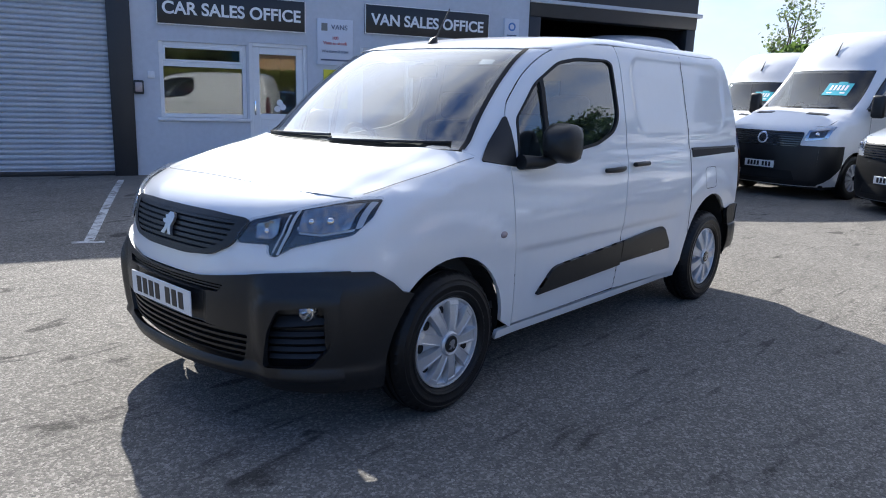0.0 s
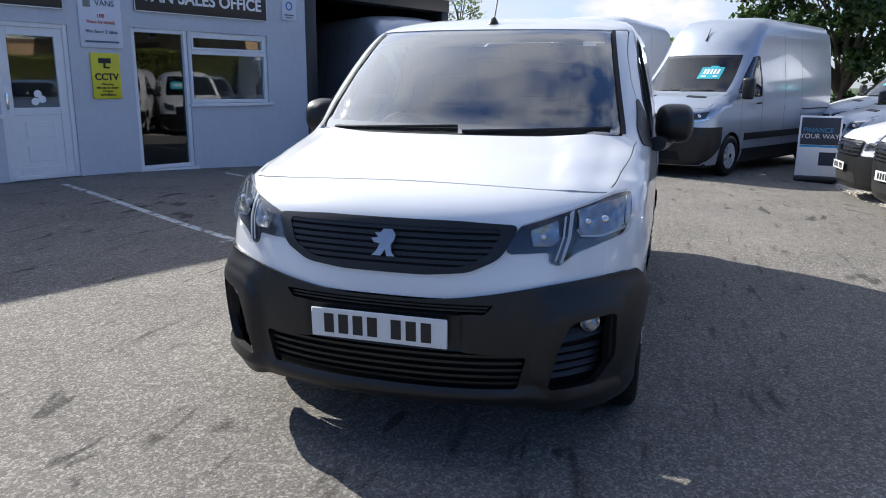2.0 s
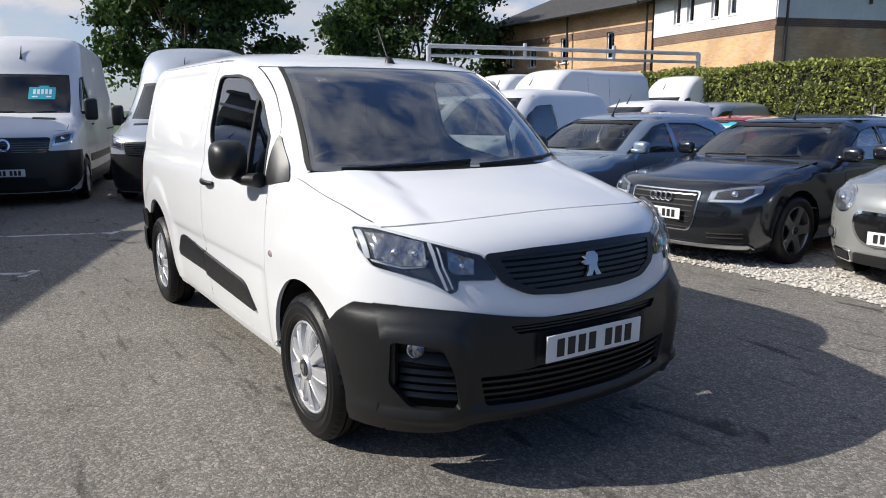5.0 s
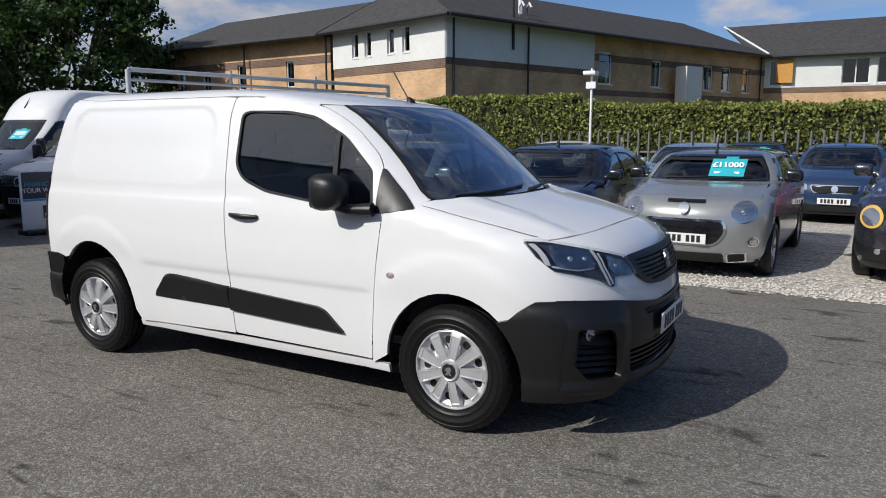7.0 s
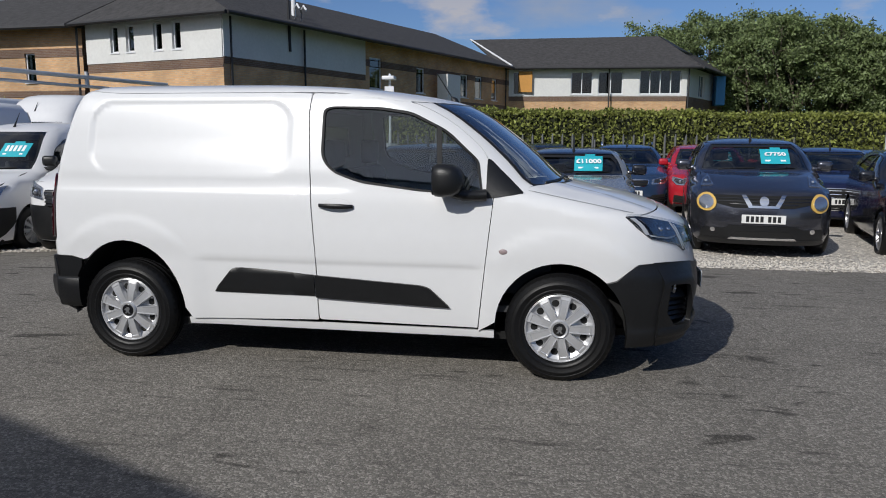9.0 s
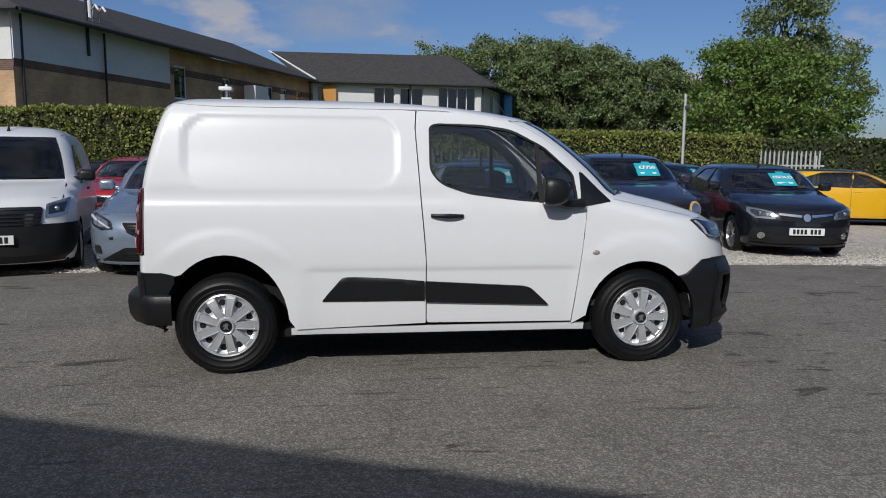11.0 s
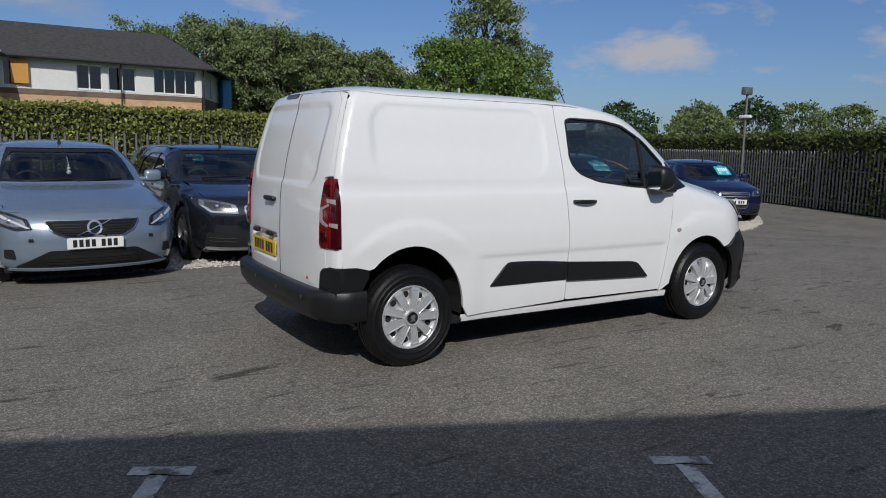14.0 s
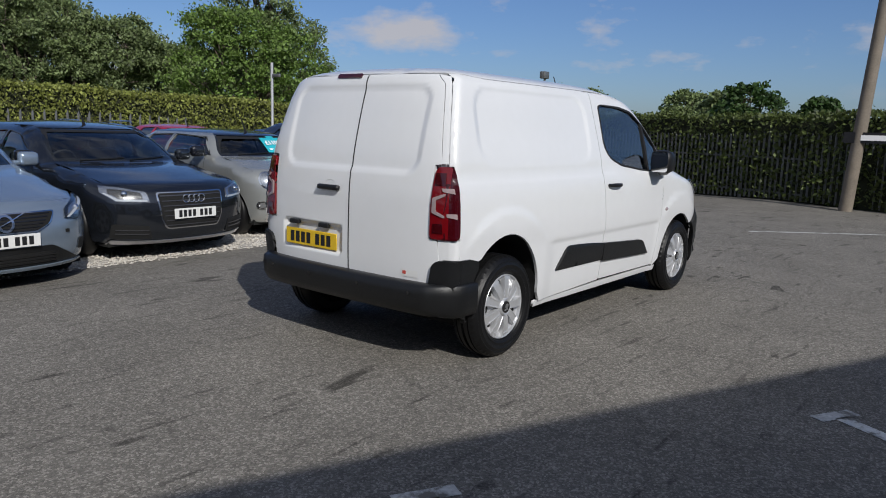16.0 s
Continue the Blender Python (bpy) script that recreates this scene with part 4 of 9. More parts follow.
def wall_run(parent, a, b, bands, openings=(), thick=0.3, back=None):
    """A wall from a to b (plan), in level bands of (z0, z1, material, proud); openings: (d0, d1, z0, z1)."""
    a, b = Vector(a), Vector(b)
    d = (b - a)
    L = d.length
    u = d / L
    n = Vector((u.y, -u.x))
    if back is not None and n.dot(Vector(back) - a) > 0:
        n = -n
    def at(s, o):
        p = a + u * s + n * o
        return p.x, p.y
    for z0, z1, mat, proud in bands:
        cuts = sorted({0, L, *[min(max(q, 0), L) for o in openings for q in o[:2] if o[2] < z1 and o[3] > z0]})
        v, f, uv = [], [], []
        def quad(s0, s1, h0, h1, o0, o1, flat=False):
            i = len(v)
            if not flat:
                q = [(*at(s0, o0), h0), (*at(s1, o1), h0), (*at(s1, o1), h1), (*at(s0, o0), h1)]
                uv.extend([(s0 + o0, h0), (s1 + o1, h0), (s1 + o1, h1), (s0 + o0, h1)])
            else:
                q = [(*at(s0, o0), h0), (*at(s1, o0), h0), (*at(s1, o1), h0), (*at(s0, o1), h0)]
                uv.extend([(s0, o0), (s1, o0), (s1, o1), (s0, o1)])
            v.extend(q)
            f.append((i, i + 1, i + 2, i + 3))
        for s0, s1 in zip(cuts, cuts[1:]):
            spans = [(z0, z1)]
            for o in openings:
                if o[0] < (s0 + s1) / 2 < o[1]:
                    new_s = []
                    for h0, h1 in spans:
                        if o[2] > h0:
                            new_s.append((h0, min(h1, o[2])))
                        if o[3] < h1:
                            new_s.append((max(h0, o[3]), h1))
                    spans = [(p, q) for p, q in new_s if q > p + 1e-4]
            for h0, h1 in spans:
                quad(s0, s1, h0, h1, proud, proud)
        quad(0, L, z1, z1, proud, -thick, True)
        quad(0, L, z0, z0, proud, -thick, True)
        quad(0, 0, z0, z1, proud, -thick)
        quad(L, L, z0, z1, proud, -thick)
        for o in openings:
            h0, h1 = max(o[2], z0), min(o[3], z1)
            if h1 > h0:
                quad(o[0], o[0], h0, h1, proud, -thick)
                quad(o[1], o[1], h0, h1, proud, -thick)
                quad(o[0], o[1], h0, h0, proud, -thick, True)
                quad(o[0], o[1], h1, h1, proud, -thick, True)
        ob = link_mesh("wall", v, f, mat, parent)
        lay = ob.data.uv_layers.new(name="UVMap")
        flat = [c for t in f for k in t for c in uv[k]]
        lay.data.foreach_set("uv", flat)
    for o in openings:
        w = thing("window")
        w.parent = parent
        ang = math.degrees(math.atan2(u.y, u.x))
        out = 1 if n.dot(Vector((-u.y, u.x))) > 0 else -1
        base = pose(*at(o[0], 0), 0, 0, 0, ang)
        w.matrix_basis = base
        W, y0 = o[1] - o[0], -0.10 * out
        k = max(1, round(W / 0.75))
        bm = bmesh.new()
        frame_bars(bm, 0, W, o[2], o[3], y0 - 0.04, y0 + 0.04, 0.07)
        for i in range(1, k):
            add_box(bm, (W * i / k - 0.035, y0 - 0.04, o[2] + 0.07), (W * i / k + 0.035, y0 + 0.04, o[3] - 0.07))
        part("window_frame", bm, UPVC, w)
        for i in range(k):
            box("pane", (W * i / k + 0.03, y0 - 0.006, o[2] + 0.05), (W * (i + 1) / k - 0.03, y0 + 0.006, o[3] - 0.05), TINT, w)
        box("window_sill", (-0.05, min(0, 0.08 * out), o[2] - 0.06), (W + 0.05, max(0, 0.08 * out), o[2]), UPVC, w)
        # near-black sheet stands in for the unlit room behind the glass
        box("dark_room", (0.0, -0.45 * out - 0.01, o[2]), (W, -0.45 * out, o[3]), DARK, w)
    return at


def slab(name, pts, t, mat, parent):
    """A sloping roof plane with thickness."""
    bm = bmesh.new()
    a = [bm.verts.new(p) for p in pts]
    b = [bm.verts.new((p[0], p[1], p[2] - t)) for p in pts]
    bm.faces.new(a)
    bm.faces.new(b[::-1])
    k = len(pts)
    for i in range(k):
        bm.faces.new((a[i], b[i], b[(i + 1) % k], a[(i + 1) % k]))
    return part(name, bm, mat, parent)


EAVE = 6.7
far = thing("brick_building", None, "two-storey buff brick building with white cladding and slate roofs", "building")
P0, P1, P2, P3, P4, P5 = (-21.0, 26.9), (-13.1, 24.7), (-9.6, 34.5), (-2.95, 50.5), (10.0, 51.5), (18.4, 71.0)
upper = [(-0.3, 4.45, BRICK, 0), (4.45, 4.85, BROWN, 0.02), (4.85, EAVE, CLADDING, 0.05)]
gable = wall_run(far, P0, P1, upper, [(1.6, 2.1, 5.3, 6.5), (2.6, 3.1, 5.3, 6.5), (4.3, 4.8, 5.3, 6.5), (5.4, 5.9, 5.3, 6.5)], back=(-5, 45))
wall_run(far, P1, P2, [(-0.3, 4.6, BRICK, 0), (4.6, 4.9, BROWN, 0.03), (4.9, EAVE, CLADDING, 0.05)], [], back=(-20, 35))
wall_run(far, P2, P3, [(-0.3, 3.6, BRICK, 0), (3.6, 3.9, BROWN, 0.03), (3.9, 5.4, BRICK, 0), (5.4, 5.75, BROWN, 0.03), (5.75, EAVE, BRICK, 0)], [(0.4, 1.5, 4.2, 5.9), (5.0, 5.9, 4.2, 5.7), (10.2, 11.2, 4.2, 5.7), (12.2, 13.2, 4.2, 5.7), (14.6, 15.4, 4.2, 5.7)], back=(-20, 45))
wall_run(far, P3, P4, [(-0.3, 4.25, BRICK, 0), (4.25, 4.6, BROWN, 0.03), (4.6, EAVE, CLADDING, 0.04)], [(0.3, 1.1, 4.75, 6.4), (4.6, 6.2, 4.75, 6.4), (6.6, 8.4, 4.75, 6.4), (9.6, 12.6, 4.75, 6.5)], back=(0, 60))
wall_run(far, P4, P5, [(-0.3, 4.25, BROWN, 0), (4.25, 4.6, BROWN, 0.03), (4.6, EAVE, CLADDING, 0.04)], [(3.4, 5.2, 4.7, 6.4), (8.5, 10.5, 4.7, 6.4)], back=(0, 60))
Q1, Q2 = (-21.6, 27.4), (-36.5, 28.6)
wall_run(far, Q2, Q1, [(-0.3, 3.4, BRICK, 0), (3.4, 3.7, BROWN, 0.03), (3.7, 5.3, BRICK, 0), (5.3, 5.7, BROWN, 0.03), (5.7, EAVE, BRICK, 0)], [(2.0, 2.7, 4.0, 5.3), (4.4, 5.1, 4.0, 5.3), (7.6, 8.3, 4.1, 5.5), (11.6, 12.2, 4.1, 5.5)], back=(-28, 45))
wall_run(far, Q1, (-21.0, 34), [(-0.3, EAVE, BROWN, 0)], [], back=(-28, 45))
# roofs
e = EAVE
slab("roof_plane", [(-13.0 + 0.5, 24.0, e - 0.05), (-2.3, 50.2, e - 0.05), (-9.0, 53.0, 9.6), (-18.2, 30.2, 9.6)], 0.12, SLATE, far)
slab("roof_plane", [(-21.6, 26.3, e - 0.05), (-12.4, 23.9, e - 0.05), (-18.2, 30.2, 9.6)], 0.12, SLATE, far)
slab("roof_plane", [(-21.6, 26.2, e - 0.05), (-18.2, 30.2, 9.6), (-9.0, 53.0, 9.6), (-15, 56, e)], 0.12, SLATE, far)
slab("roof_plane", [(-3.4, 49.9, e - 0.05), (11.0, 50.8, e - 0.05), (8.6, 57.5, 9.7), (-6.5, 56.0, 9.5)], 0.12, SLATE, far)
slab("roof_plane", [(10.9, 50.7, e - 0.05), (19.4, 70.5, e - 0.05), (13.0, 72.0, 9.7), (8.6, 57.5, 9.7)], 0.12, SLATE, far)
slab("roof_gablet", [(8.55, 57.4, 9.75), (9.8, 54.6, 8.3), (11.4, 58.2, 8.3)], 0.1, GUTTER, far)
slab("roof_plane", [(-37.2, 27.8, e - 0.05), (-21.0, 26.6, e - 0.05), (-21.0, 34.0, 9.6), (-37.0, 35.0, 9.4)], 0.12, SLATE, far)
slab("roof_gablet", [(-21.2, 27.2, e), (-21.2, 34.0, 9.5), (-21.0, 40, e)], 0.1, GUTTER, far)
tube("valley_flashing", [(-2.7, 50.0, e + 0.1), (-6.6, 56.2, 9.55)], 0.07, UPVC, far, 6)
for a, b in (((-21.4, 26.2), (-12.5, 23.85)), ((-12.45, 23.9), (-2.5, 50.1)), ((-3.2, 49.8), (10.9, 50.7)), ((11.0, 50.8), (19.3, 70.3)), ((-37.2, 27.7), (-21.4, 26.5))):
    tube("gutter", [(*a, e - 0.12), (*b, e - 0.12)], 0.09, GUTTER, far, 6)
for x, y in ((-12.9, 25.2), (-11.2, 29.6), (-3.1, 49.9), (4.4, 50.8), (10.1, 51.3), (-21.5, 27.0), (-28.0, 27.7)):
    tube("downpipe", [(x, y - 0.12, -0.2), (x, y - 0.12, e - 0.1)], 0.055, GUTTER, far, 6)
tube("flue", [(-11.6, 28.6, 5.5), (-11.6, 28.5, 7.9)], 0.07, GUTTER, far, 8)
tube("flue", [(-12.1, 30.5, 7.0), (-12.1, 30.5, 8.3)], 0.12, UPVC, far, 8)
bm = bmesh.new()
for k in (0, 0.5):
    add_tube(bm, [(-11.6 + k * 0.3, 29.3 + k, 6.9), (-11.6 + k * 0.3, 29.3 + k, 7.6), (-11.4 + k * 0.3, 29.1 + k, 7.75), (-11.2 + k * 0.3, 28.9 + k, 7.5)], 0.05, 6)
part("vent_pipe", bm, UPVC, far, smooth=50)
box("boarded_panel", (-2.2, 50.3, 4.9), (-1.2, 50.5, 6.4), BOARD, far)
bm = bmesh.new()
add_prism(bm, [(-6.6, 40.4), (-6.0, 41.8), (-5.3, 41.5), (-5.9, 40.1)], 2.4, 5.4, "xyz")
part("white_porch", bm, CLADDING, far)
box("blue_sheeting", (13.2, 57.4, 4.2), (13.9, 59.4, 6.5), BLIND, far)

# ---- hedges, fence, trees ----
LEAF_HEDGE = leaf_material("hedge_leaf", (0.23, 0.255, 0.06), 0.6)
# darker copy of the hedge leaf: its shade is put into the colour
LEAF_HEDGE_SHADE = leaf_material("hedge_leaf_shade", (0.095, 0.125, 0.032), 0.45)
LEAF_TREE = leaf_material("tree_leaf", (0.15, 0.23, 0.05), 0.5)
LEAF_DARK = leaf_material("dark_leaf", (0.045, 0.088, 0.020), 0.55)
LEAF_WOOD = leaf_material("woodland_leaf", (0.175, 0.225, 0.09), 0.55)
BARK = material("bark", (0.10, 0.08, 0.06), 0.9, vary=0.3, scale=5, bump=0.5, bump_scale=20)
GALV = material("galvanised_steel", (0.20, 0.205, 0.205), 0.5, metal=0.6, vary=0.15)
GALV_PALE = material("pale_steel", (0.50, 0.51, 0.52), 0.5, metal=0.3, vary=0.1)
POLE_WOOD = material("pole_wood", (0.20, 0.17, 0.135), 0.85, vary=0.2, scale=4, bump=0.3)
# near-black solid core puts the shade between the leaves into colour
CORE_SHADE = material("hedge_core", (0.020, 0.024, 0.010), 0.95, vary=0.3)


def leaves(name, centres, size, mat, parent, seed, up=0.3, kind=""):
    """Many small bent leaf clumps as one mesh."""
    r = np.random.default_rng(seed)
    n = len(centres)
    C = np.asarray(centres, float)
    d = r.normal(size=(n, 3))
    d[:, 2] += up
    d /= np.linalg.norm(d, axis=1)[:, None]
    t = np.cross(d, r.normal(size=(n, 3)))
    t /= np.linalg.norm(t, axis=1)[:, None] + 1e-9
    b = np.cross(d, t)
    s = size * r.uniform(0.55, 1.35, (n, 1))
    v = np.stack([C - t * s, C - t * s * 0.1 + b * s * 0.62 + d * s * 0.12, C + t * s, C - b * s * 0.62 + d * s * 0.12], 1).reshape(-1, 3)
    f = [(4 * i, 4 * i + 1, 4 * i + 2, 4 * i + 3) for i in range(n)]
    me = bpy.data.meshes.new(name)
    me.from_pydata(v.tolist(), [], f)
    me.materials.append(mat)
    ob = new(name, me)
    if parent is not None:
        ob.parent = parent
    if kind:
        ob["kind"] = kind
    return ob


def hedge(a, b, top, thick, count, size, seed, label, mat=None, base=0.05):
    a, b = Vector(a), Vector(b)
    d = b - a
    L, u = d.length, d.normalized()
    n = Vector((-u.y, u.x))
    h = tagged(thing("hedge"), label, "hedge", kind="stuff")
    r = np.random.default_rng(seed)
    t0, t1 = top if isinstance(top, tuple) else (top, top)
    k = int(L / 0.5)
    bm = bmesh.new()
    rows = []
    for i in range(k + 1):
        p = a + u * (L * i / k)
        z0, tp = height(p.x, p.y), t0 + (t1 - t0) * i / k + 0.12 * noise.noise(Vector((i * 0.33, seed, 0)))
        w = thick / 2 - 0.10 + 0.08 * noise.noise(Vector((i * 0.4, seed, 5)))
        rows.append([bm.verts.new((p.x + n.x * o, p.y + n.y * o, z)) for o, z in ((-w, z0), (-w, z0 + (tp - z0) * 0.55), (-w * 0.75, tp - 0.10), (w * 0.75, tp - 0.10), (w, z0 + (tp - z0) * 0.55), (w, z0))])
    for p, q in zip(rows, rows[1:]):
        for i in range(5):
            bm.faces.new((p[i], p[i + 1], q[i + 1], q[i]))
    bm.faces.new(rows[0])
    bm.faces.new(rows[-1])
    part("hedge_core", bm, CORE_SHADE, h)
    pts = []
    while len(pts) < count:
        s = r.uniform(0, L)
        p = a + u * s
        z0 = height(p.x, p.y)
        tp = t0 + (t1 - t0) * s / L + 0.14 * noise.noise(Vector((s * 0.66, seed, 0))) + 0.08 * noise.noise(Vector((s * 2.4, seed, 3)))
        face = r.random()
        bump_ = 0.10 * noise.noise(Vector((s * 1.3, seed, 9)))
        if face < 0.36:
            o, z = r.uniform(-1, 1) * thick / 2, tp + r.normal(0, 0.05)
        else:
            o = (1 if face < 0.5 else -1) * (thick / 2 + bump_ * 0.8 + r.normal(0, 0.05))
            z = z0 + base + (tp - z0 - base) * r.random()
        pts.append((p.x + n.x * o, p.y + n.y * o, z))
    leaves("hedge_leaves", pts, size, mat or LEAF_HEDGE, h, seed + 1)
    return h


hedge((-40, 20.0), (-13, 18.9), 2.65, 1.2, 9000, 0.085, 31, "clipped green hedge along the yard's edge")
hedge((-13.2, 18.9), (-4.9, 18.9), (2.66, 2.72), 1.2, 15000, 0.058, 35, "taller clipped hedge along the yard's edge")
hedge((-5.0, 18.9), (13.8, 18.9), (2.40, 2.08), 1.2, 34000, 0.056, 32, "clipped green and yellowing hedge along the yard's edge")
hedge((23.6, 20.2), (12.4, -6.0), 1.98, 1.1, 26000, 0.062, 33, "shaded clipped hedge behind the steel fence", LEAF_HEDGE_SHADE)
hedge((16.0, 30.0), (27, 23.0), 2.2, 1.4, 6000, 0.09, 34, "far hedge beyond the yard gate", LEAF_HEDGE_SHADE)


def palisade(a, b, top, label, mat, pitch=0.155):
    a, b = Vector(a), Vector(b)
    L = (b - a).length
    ang = math.degrees(math.atan2(b.y - a.y, b.x - a.x))
    fence = tagged(thing("palisade_fence"), label, "fence")
    zb = height(a.x, a.y)
    bm = bmesh.new()
    for s, sz in ((0.3, 0), (top - 0.55, 0)):
        add_box(bm, (0, -0.03, s), (L, 0.0, s + 0.05))
    rails = part("rail", bm, mat, fence)
    rails.matrix_basis = pose(a.x, a.y, zb, 0, 0, ang)
    bm = bmesh.new()
    v = [bm.verts.new(p) for p in ((-0.034, -0.05, 0), (-0.012, -0.075, 0), (0.012, -0.075, 0), (0.034, -0.05, 0), (-0.034, -0.05, top - 0.1), (-0.012, -0.075, top - 0.05), (0.012, -0.075, top - 0.05), (0.034, -0.05, top - 0.1))]
    tip = [bm.verts.new((0, -0.07, top))]
    for i in range(3):
        bm.faces.new((v[i], v[i + 1], v[i + 5], v[i + 4]))
        bm.faces.new((v[i + 4], v[i + 5], tip[0]))
    pale = None
    n = int(L / pitch)
    for i in range(n):
        s = (i + 0.5) * pitch
        p = a + (b - a) * (s / L)
        m = pose(p.x, p.y, height(p.x, p.y) + 0.04, 0, 0, ang)
        if pale is None:
            pale = part("pale", bm, mat, fence)
            o = pale
        else:
            o = new("pale", pale.data)
            o.parent = fence
        o.matrix_basis = m
    for i in range(int(L / 2.75) + 1):
        p = a + (b - a) * (min(i * 2.75, L) / L)
        box("post", (-0.05, -0.02, 0), (0.05, 0.06, top - 0.15), mat, fence, m=pose(p.x, p.y, height(p.x, p.y), 0, 0, ang))
    return fence


palisade((23.0, 20.8), (12.0, -6.2), 1.75, "galvanised steel palisade fence before a hedge", GALV)
palisade((14.2, 20.6), (17.0, 19.4), 1.95, "pale steel palisade gate panel", GALV_PALE)
palisade((-6.0, 18.25), (8.5, 18.25), 1.7, "grey steel palisade fence half grown into the hedge", GALV, 0.31)


def limb(bm, p, q, r0, r1, r, depth, tips, spread):
    p, q = Vector(p), Vector(q)
    mid = (p + q) / 2 + Vector(r.normal(0, 0.06, 3)) * (q - p).length
    add_tube(bm, [p, mid, q], [r0, (r0 + r1) / 2, r1], 6 if depth else 8, False)
    if depth == 0:
        tips.append(q)
        return
    d = (q - p)
    for _ in range(3 if depth > 1 else 4):
        t = r.uniform(0.55, 1.0)
        base = p.lerp(q, t)
        nd = (d.normalized() + Vector(r.normal(0, spread, 3))).normalized()
        nd.z = max(nd.z, -0.1)
        limb(bm, base, base + nd * d.length * r.uniform(0.5, 0.8), r1, r1 * 0.45, r, depth - 1, tips, spread)


def tree(name, x, y, h, crown_w, seed, mat, label, leaf=0.13, count=14000, trunk_h=0.22, shape="round", base=None):
    """Trunk, limbs kept inside an uneven crown, and leaf clumps at the twig ends, with gaps."""
    r = np.random.default_rng(seed)
    z0 = height(x, y) if base is None else base
    t = tagged(thing(name, pose(x, y, z0)), label, "tree", "trees")
    cz, rz, rx = h * (1 + trunk_h) / 2, h * (1 - trunk_h) / 2, crown_w / 2

    def keep(p, f=0.94):
        """Pull a point into the crown's outline."""
        d = Vector((p[0] / rx, p[1] / rx, (p[2] - cz) / rz))
        if p[2] < h * trunk_h or d.length < 1e-6:
            return Vector(p)
        q = d.normalized()
        lim = 1 + 0.24 * noise.noise(q * 1.6 + Vector((seed, 0, 0))) + 0.14 * noise.noise(q * 3.7 + Vector((0, seed, 0)))
        zz_ = min(max((q.z * 0.9 + 1) / 2, 0), 1)
        if shape == "cone":
            side_f = max(0.25, 1.25 - zz_ * 1.0)
        elif shape == "broad":
            side_f = 1.05
        else:
            side_f = 1.0
        lim *= f
        k = min(1.0, lim / d.length) if d.length > lim else 1.0
        return Vector((p[0] * k * (side_f if shape == "cone" else 1), p[1] * k * (side_f if shape == "cone" else 1), cz + (p[2] - cz) * k))

    bm = bmesh.new()
    tips = []
    top = Vector((r.normal(0, 0.15), r.normal(0, 0.15), h * trunk_h))
    add_tube(bm, [(0, 0, -0.3), (0.02, 0, h * trunk_h * 0.5), top], [h * 0.026, h * 0.02, h * 0.017], 8, False)
    main = int(6 + r.integers(0, 3))
    for i in range(main):
        a = 6.283 * i / main + r.uniform(-0.4, 0.4)
        out = crown_w * r.uniform(0.20, 0.36)
        limb(bm, top, Vector((math.cos(a) * out, math.sin(a) * out, h * r.uniform(0.35, 0.75))), h * 0.012, h * 0.005, r, 2, tips, 0.5)
    limb(bm, top, Vector((0, 0, h * 0.8)), h * 0.014, h * 0.004, r, 2, tips, 0.45)
    for v in bm.verts:
        v.co = keep(v.co, 0.86)
    part("trunk", bm, BARK, t, smooth=60)
    clumps = [keep(p, 0.90) for p in tips]
    while len(clumps) < 240:
        d = Vector(r.normal(0, 1, 3)).normalized()
        rad = r.uniform(0.45, 1.0) ** 0.6
        clumps.append(keep(Vector((d.x * rx * rad * 1.3, d.y * rx * rad * 1.3, cz + d.z * rz * rad * 1.3)), r.uniform(0.72, 1.0)))
    per = count // len(clumps)
    pts = []
    for c in clumps:
        s = r.uniform(0.035, 0.085) * (h + crown_w) / 2
        q = r.normal(0, 0.55, (per, 3)) * s
        q[:, 2] *= 0.7
        pts.append(q + np.array([c.x, c.y, max(c.z, h * trunk_h * 0.8)]))
    leaves("crown", np.concatenate(pts), leaf, mat, t, seed + 7)
    return t


tree("tree", -38.5, 9.6, 11.5, 10.5, 41, LEAF_DARK, "dark full-crowned broadleaf tree behind the vans", 0.17, 34000, 0.10)
tree("tree", -37.5, 23.0, 11.0, 11.5, 42, LEAF_DARK, "dark spreading broadleaf tree behind the vans", 0.17, 34000, 0.10)
tree("tree", 30.5, 45.5, 10.5, 12.5, 43, LEAF_TREE, "bright green broadleaf tree beyond the hedge", 0.14, 26000, 0.05)
tree("tree", 32.4, 47.2, 16.0, 6.5, 44, LEAF_WOOD, "tall narrow poplar-like tree behind the broadleaf", 0.14, 15000, 0.08)
tree("tree", 36.5, 48.0, 11.5, 7.5, 45, LEAF_WOOD, "loose birch tree with hanging twigs", 0.12, 9000, 0.08)
for i, (x, y, h, w_) in enumerate(((14, 66, 13.2, 11), (18.5, 63, 12.8, 11), (23, 63, 12.0, 10), (27.5, 61, 11.0, 10), (32, 62, 10.0, 10), (36, 58, 8.5, 9), (10, 74, 13, 12), (20, 74, 14.2, 13), (27, 75, 13, 13))):
    tree("tree", x, y, h, w_, 60 + i, LEAF_WOOD, "broadleaf woodland tree beyond the brick building", 0.135, 30000, 0.03, "broad")
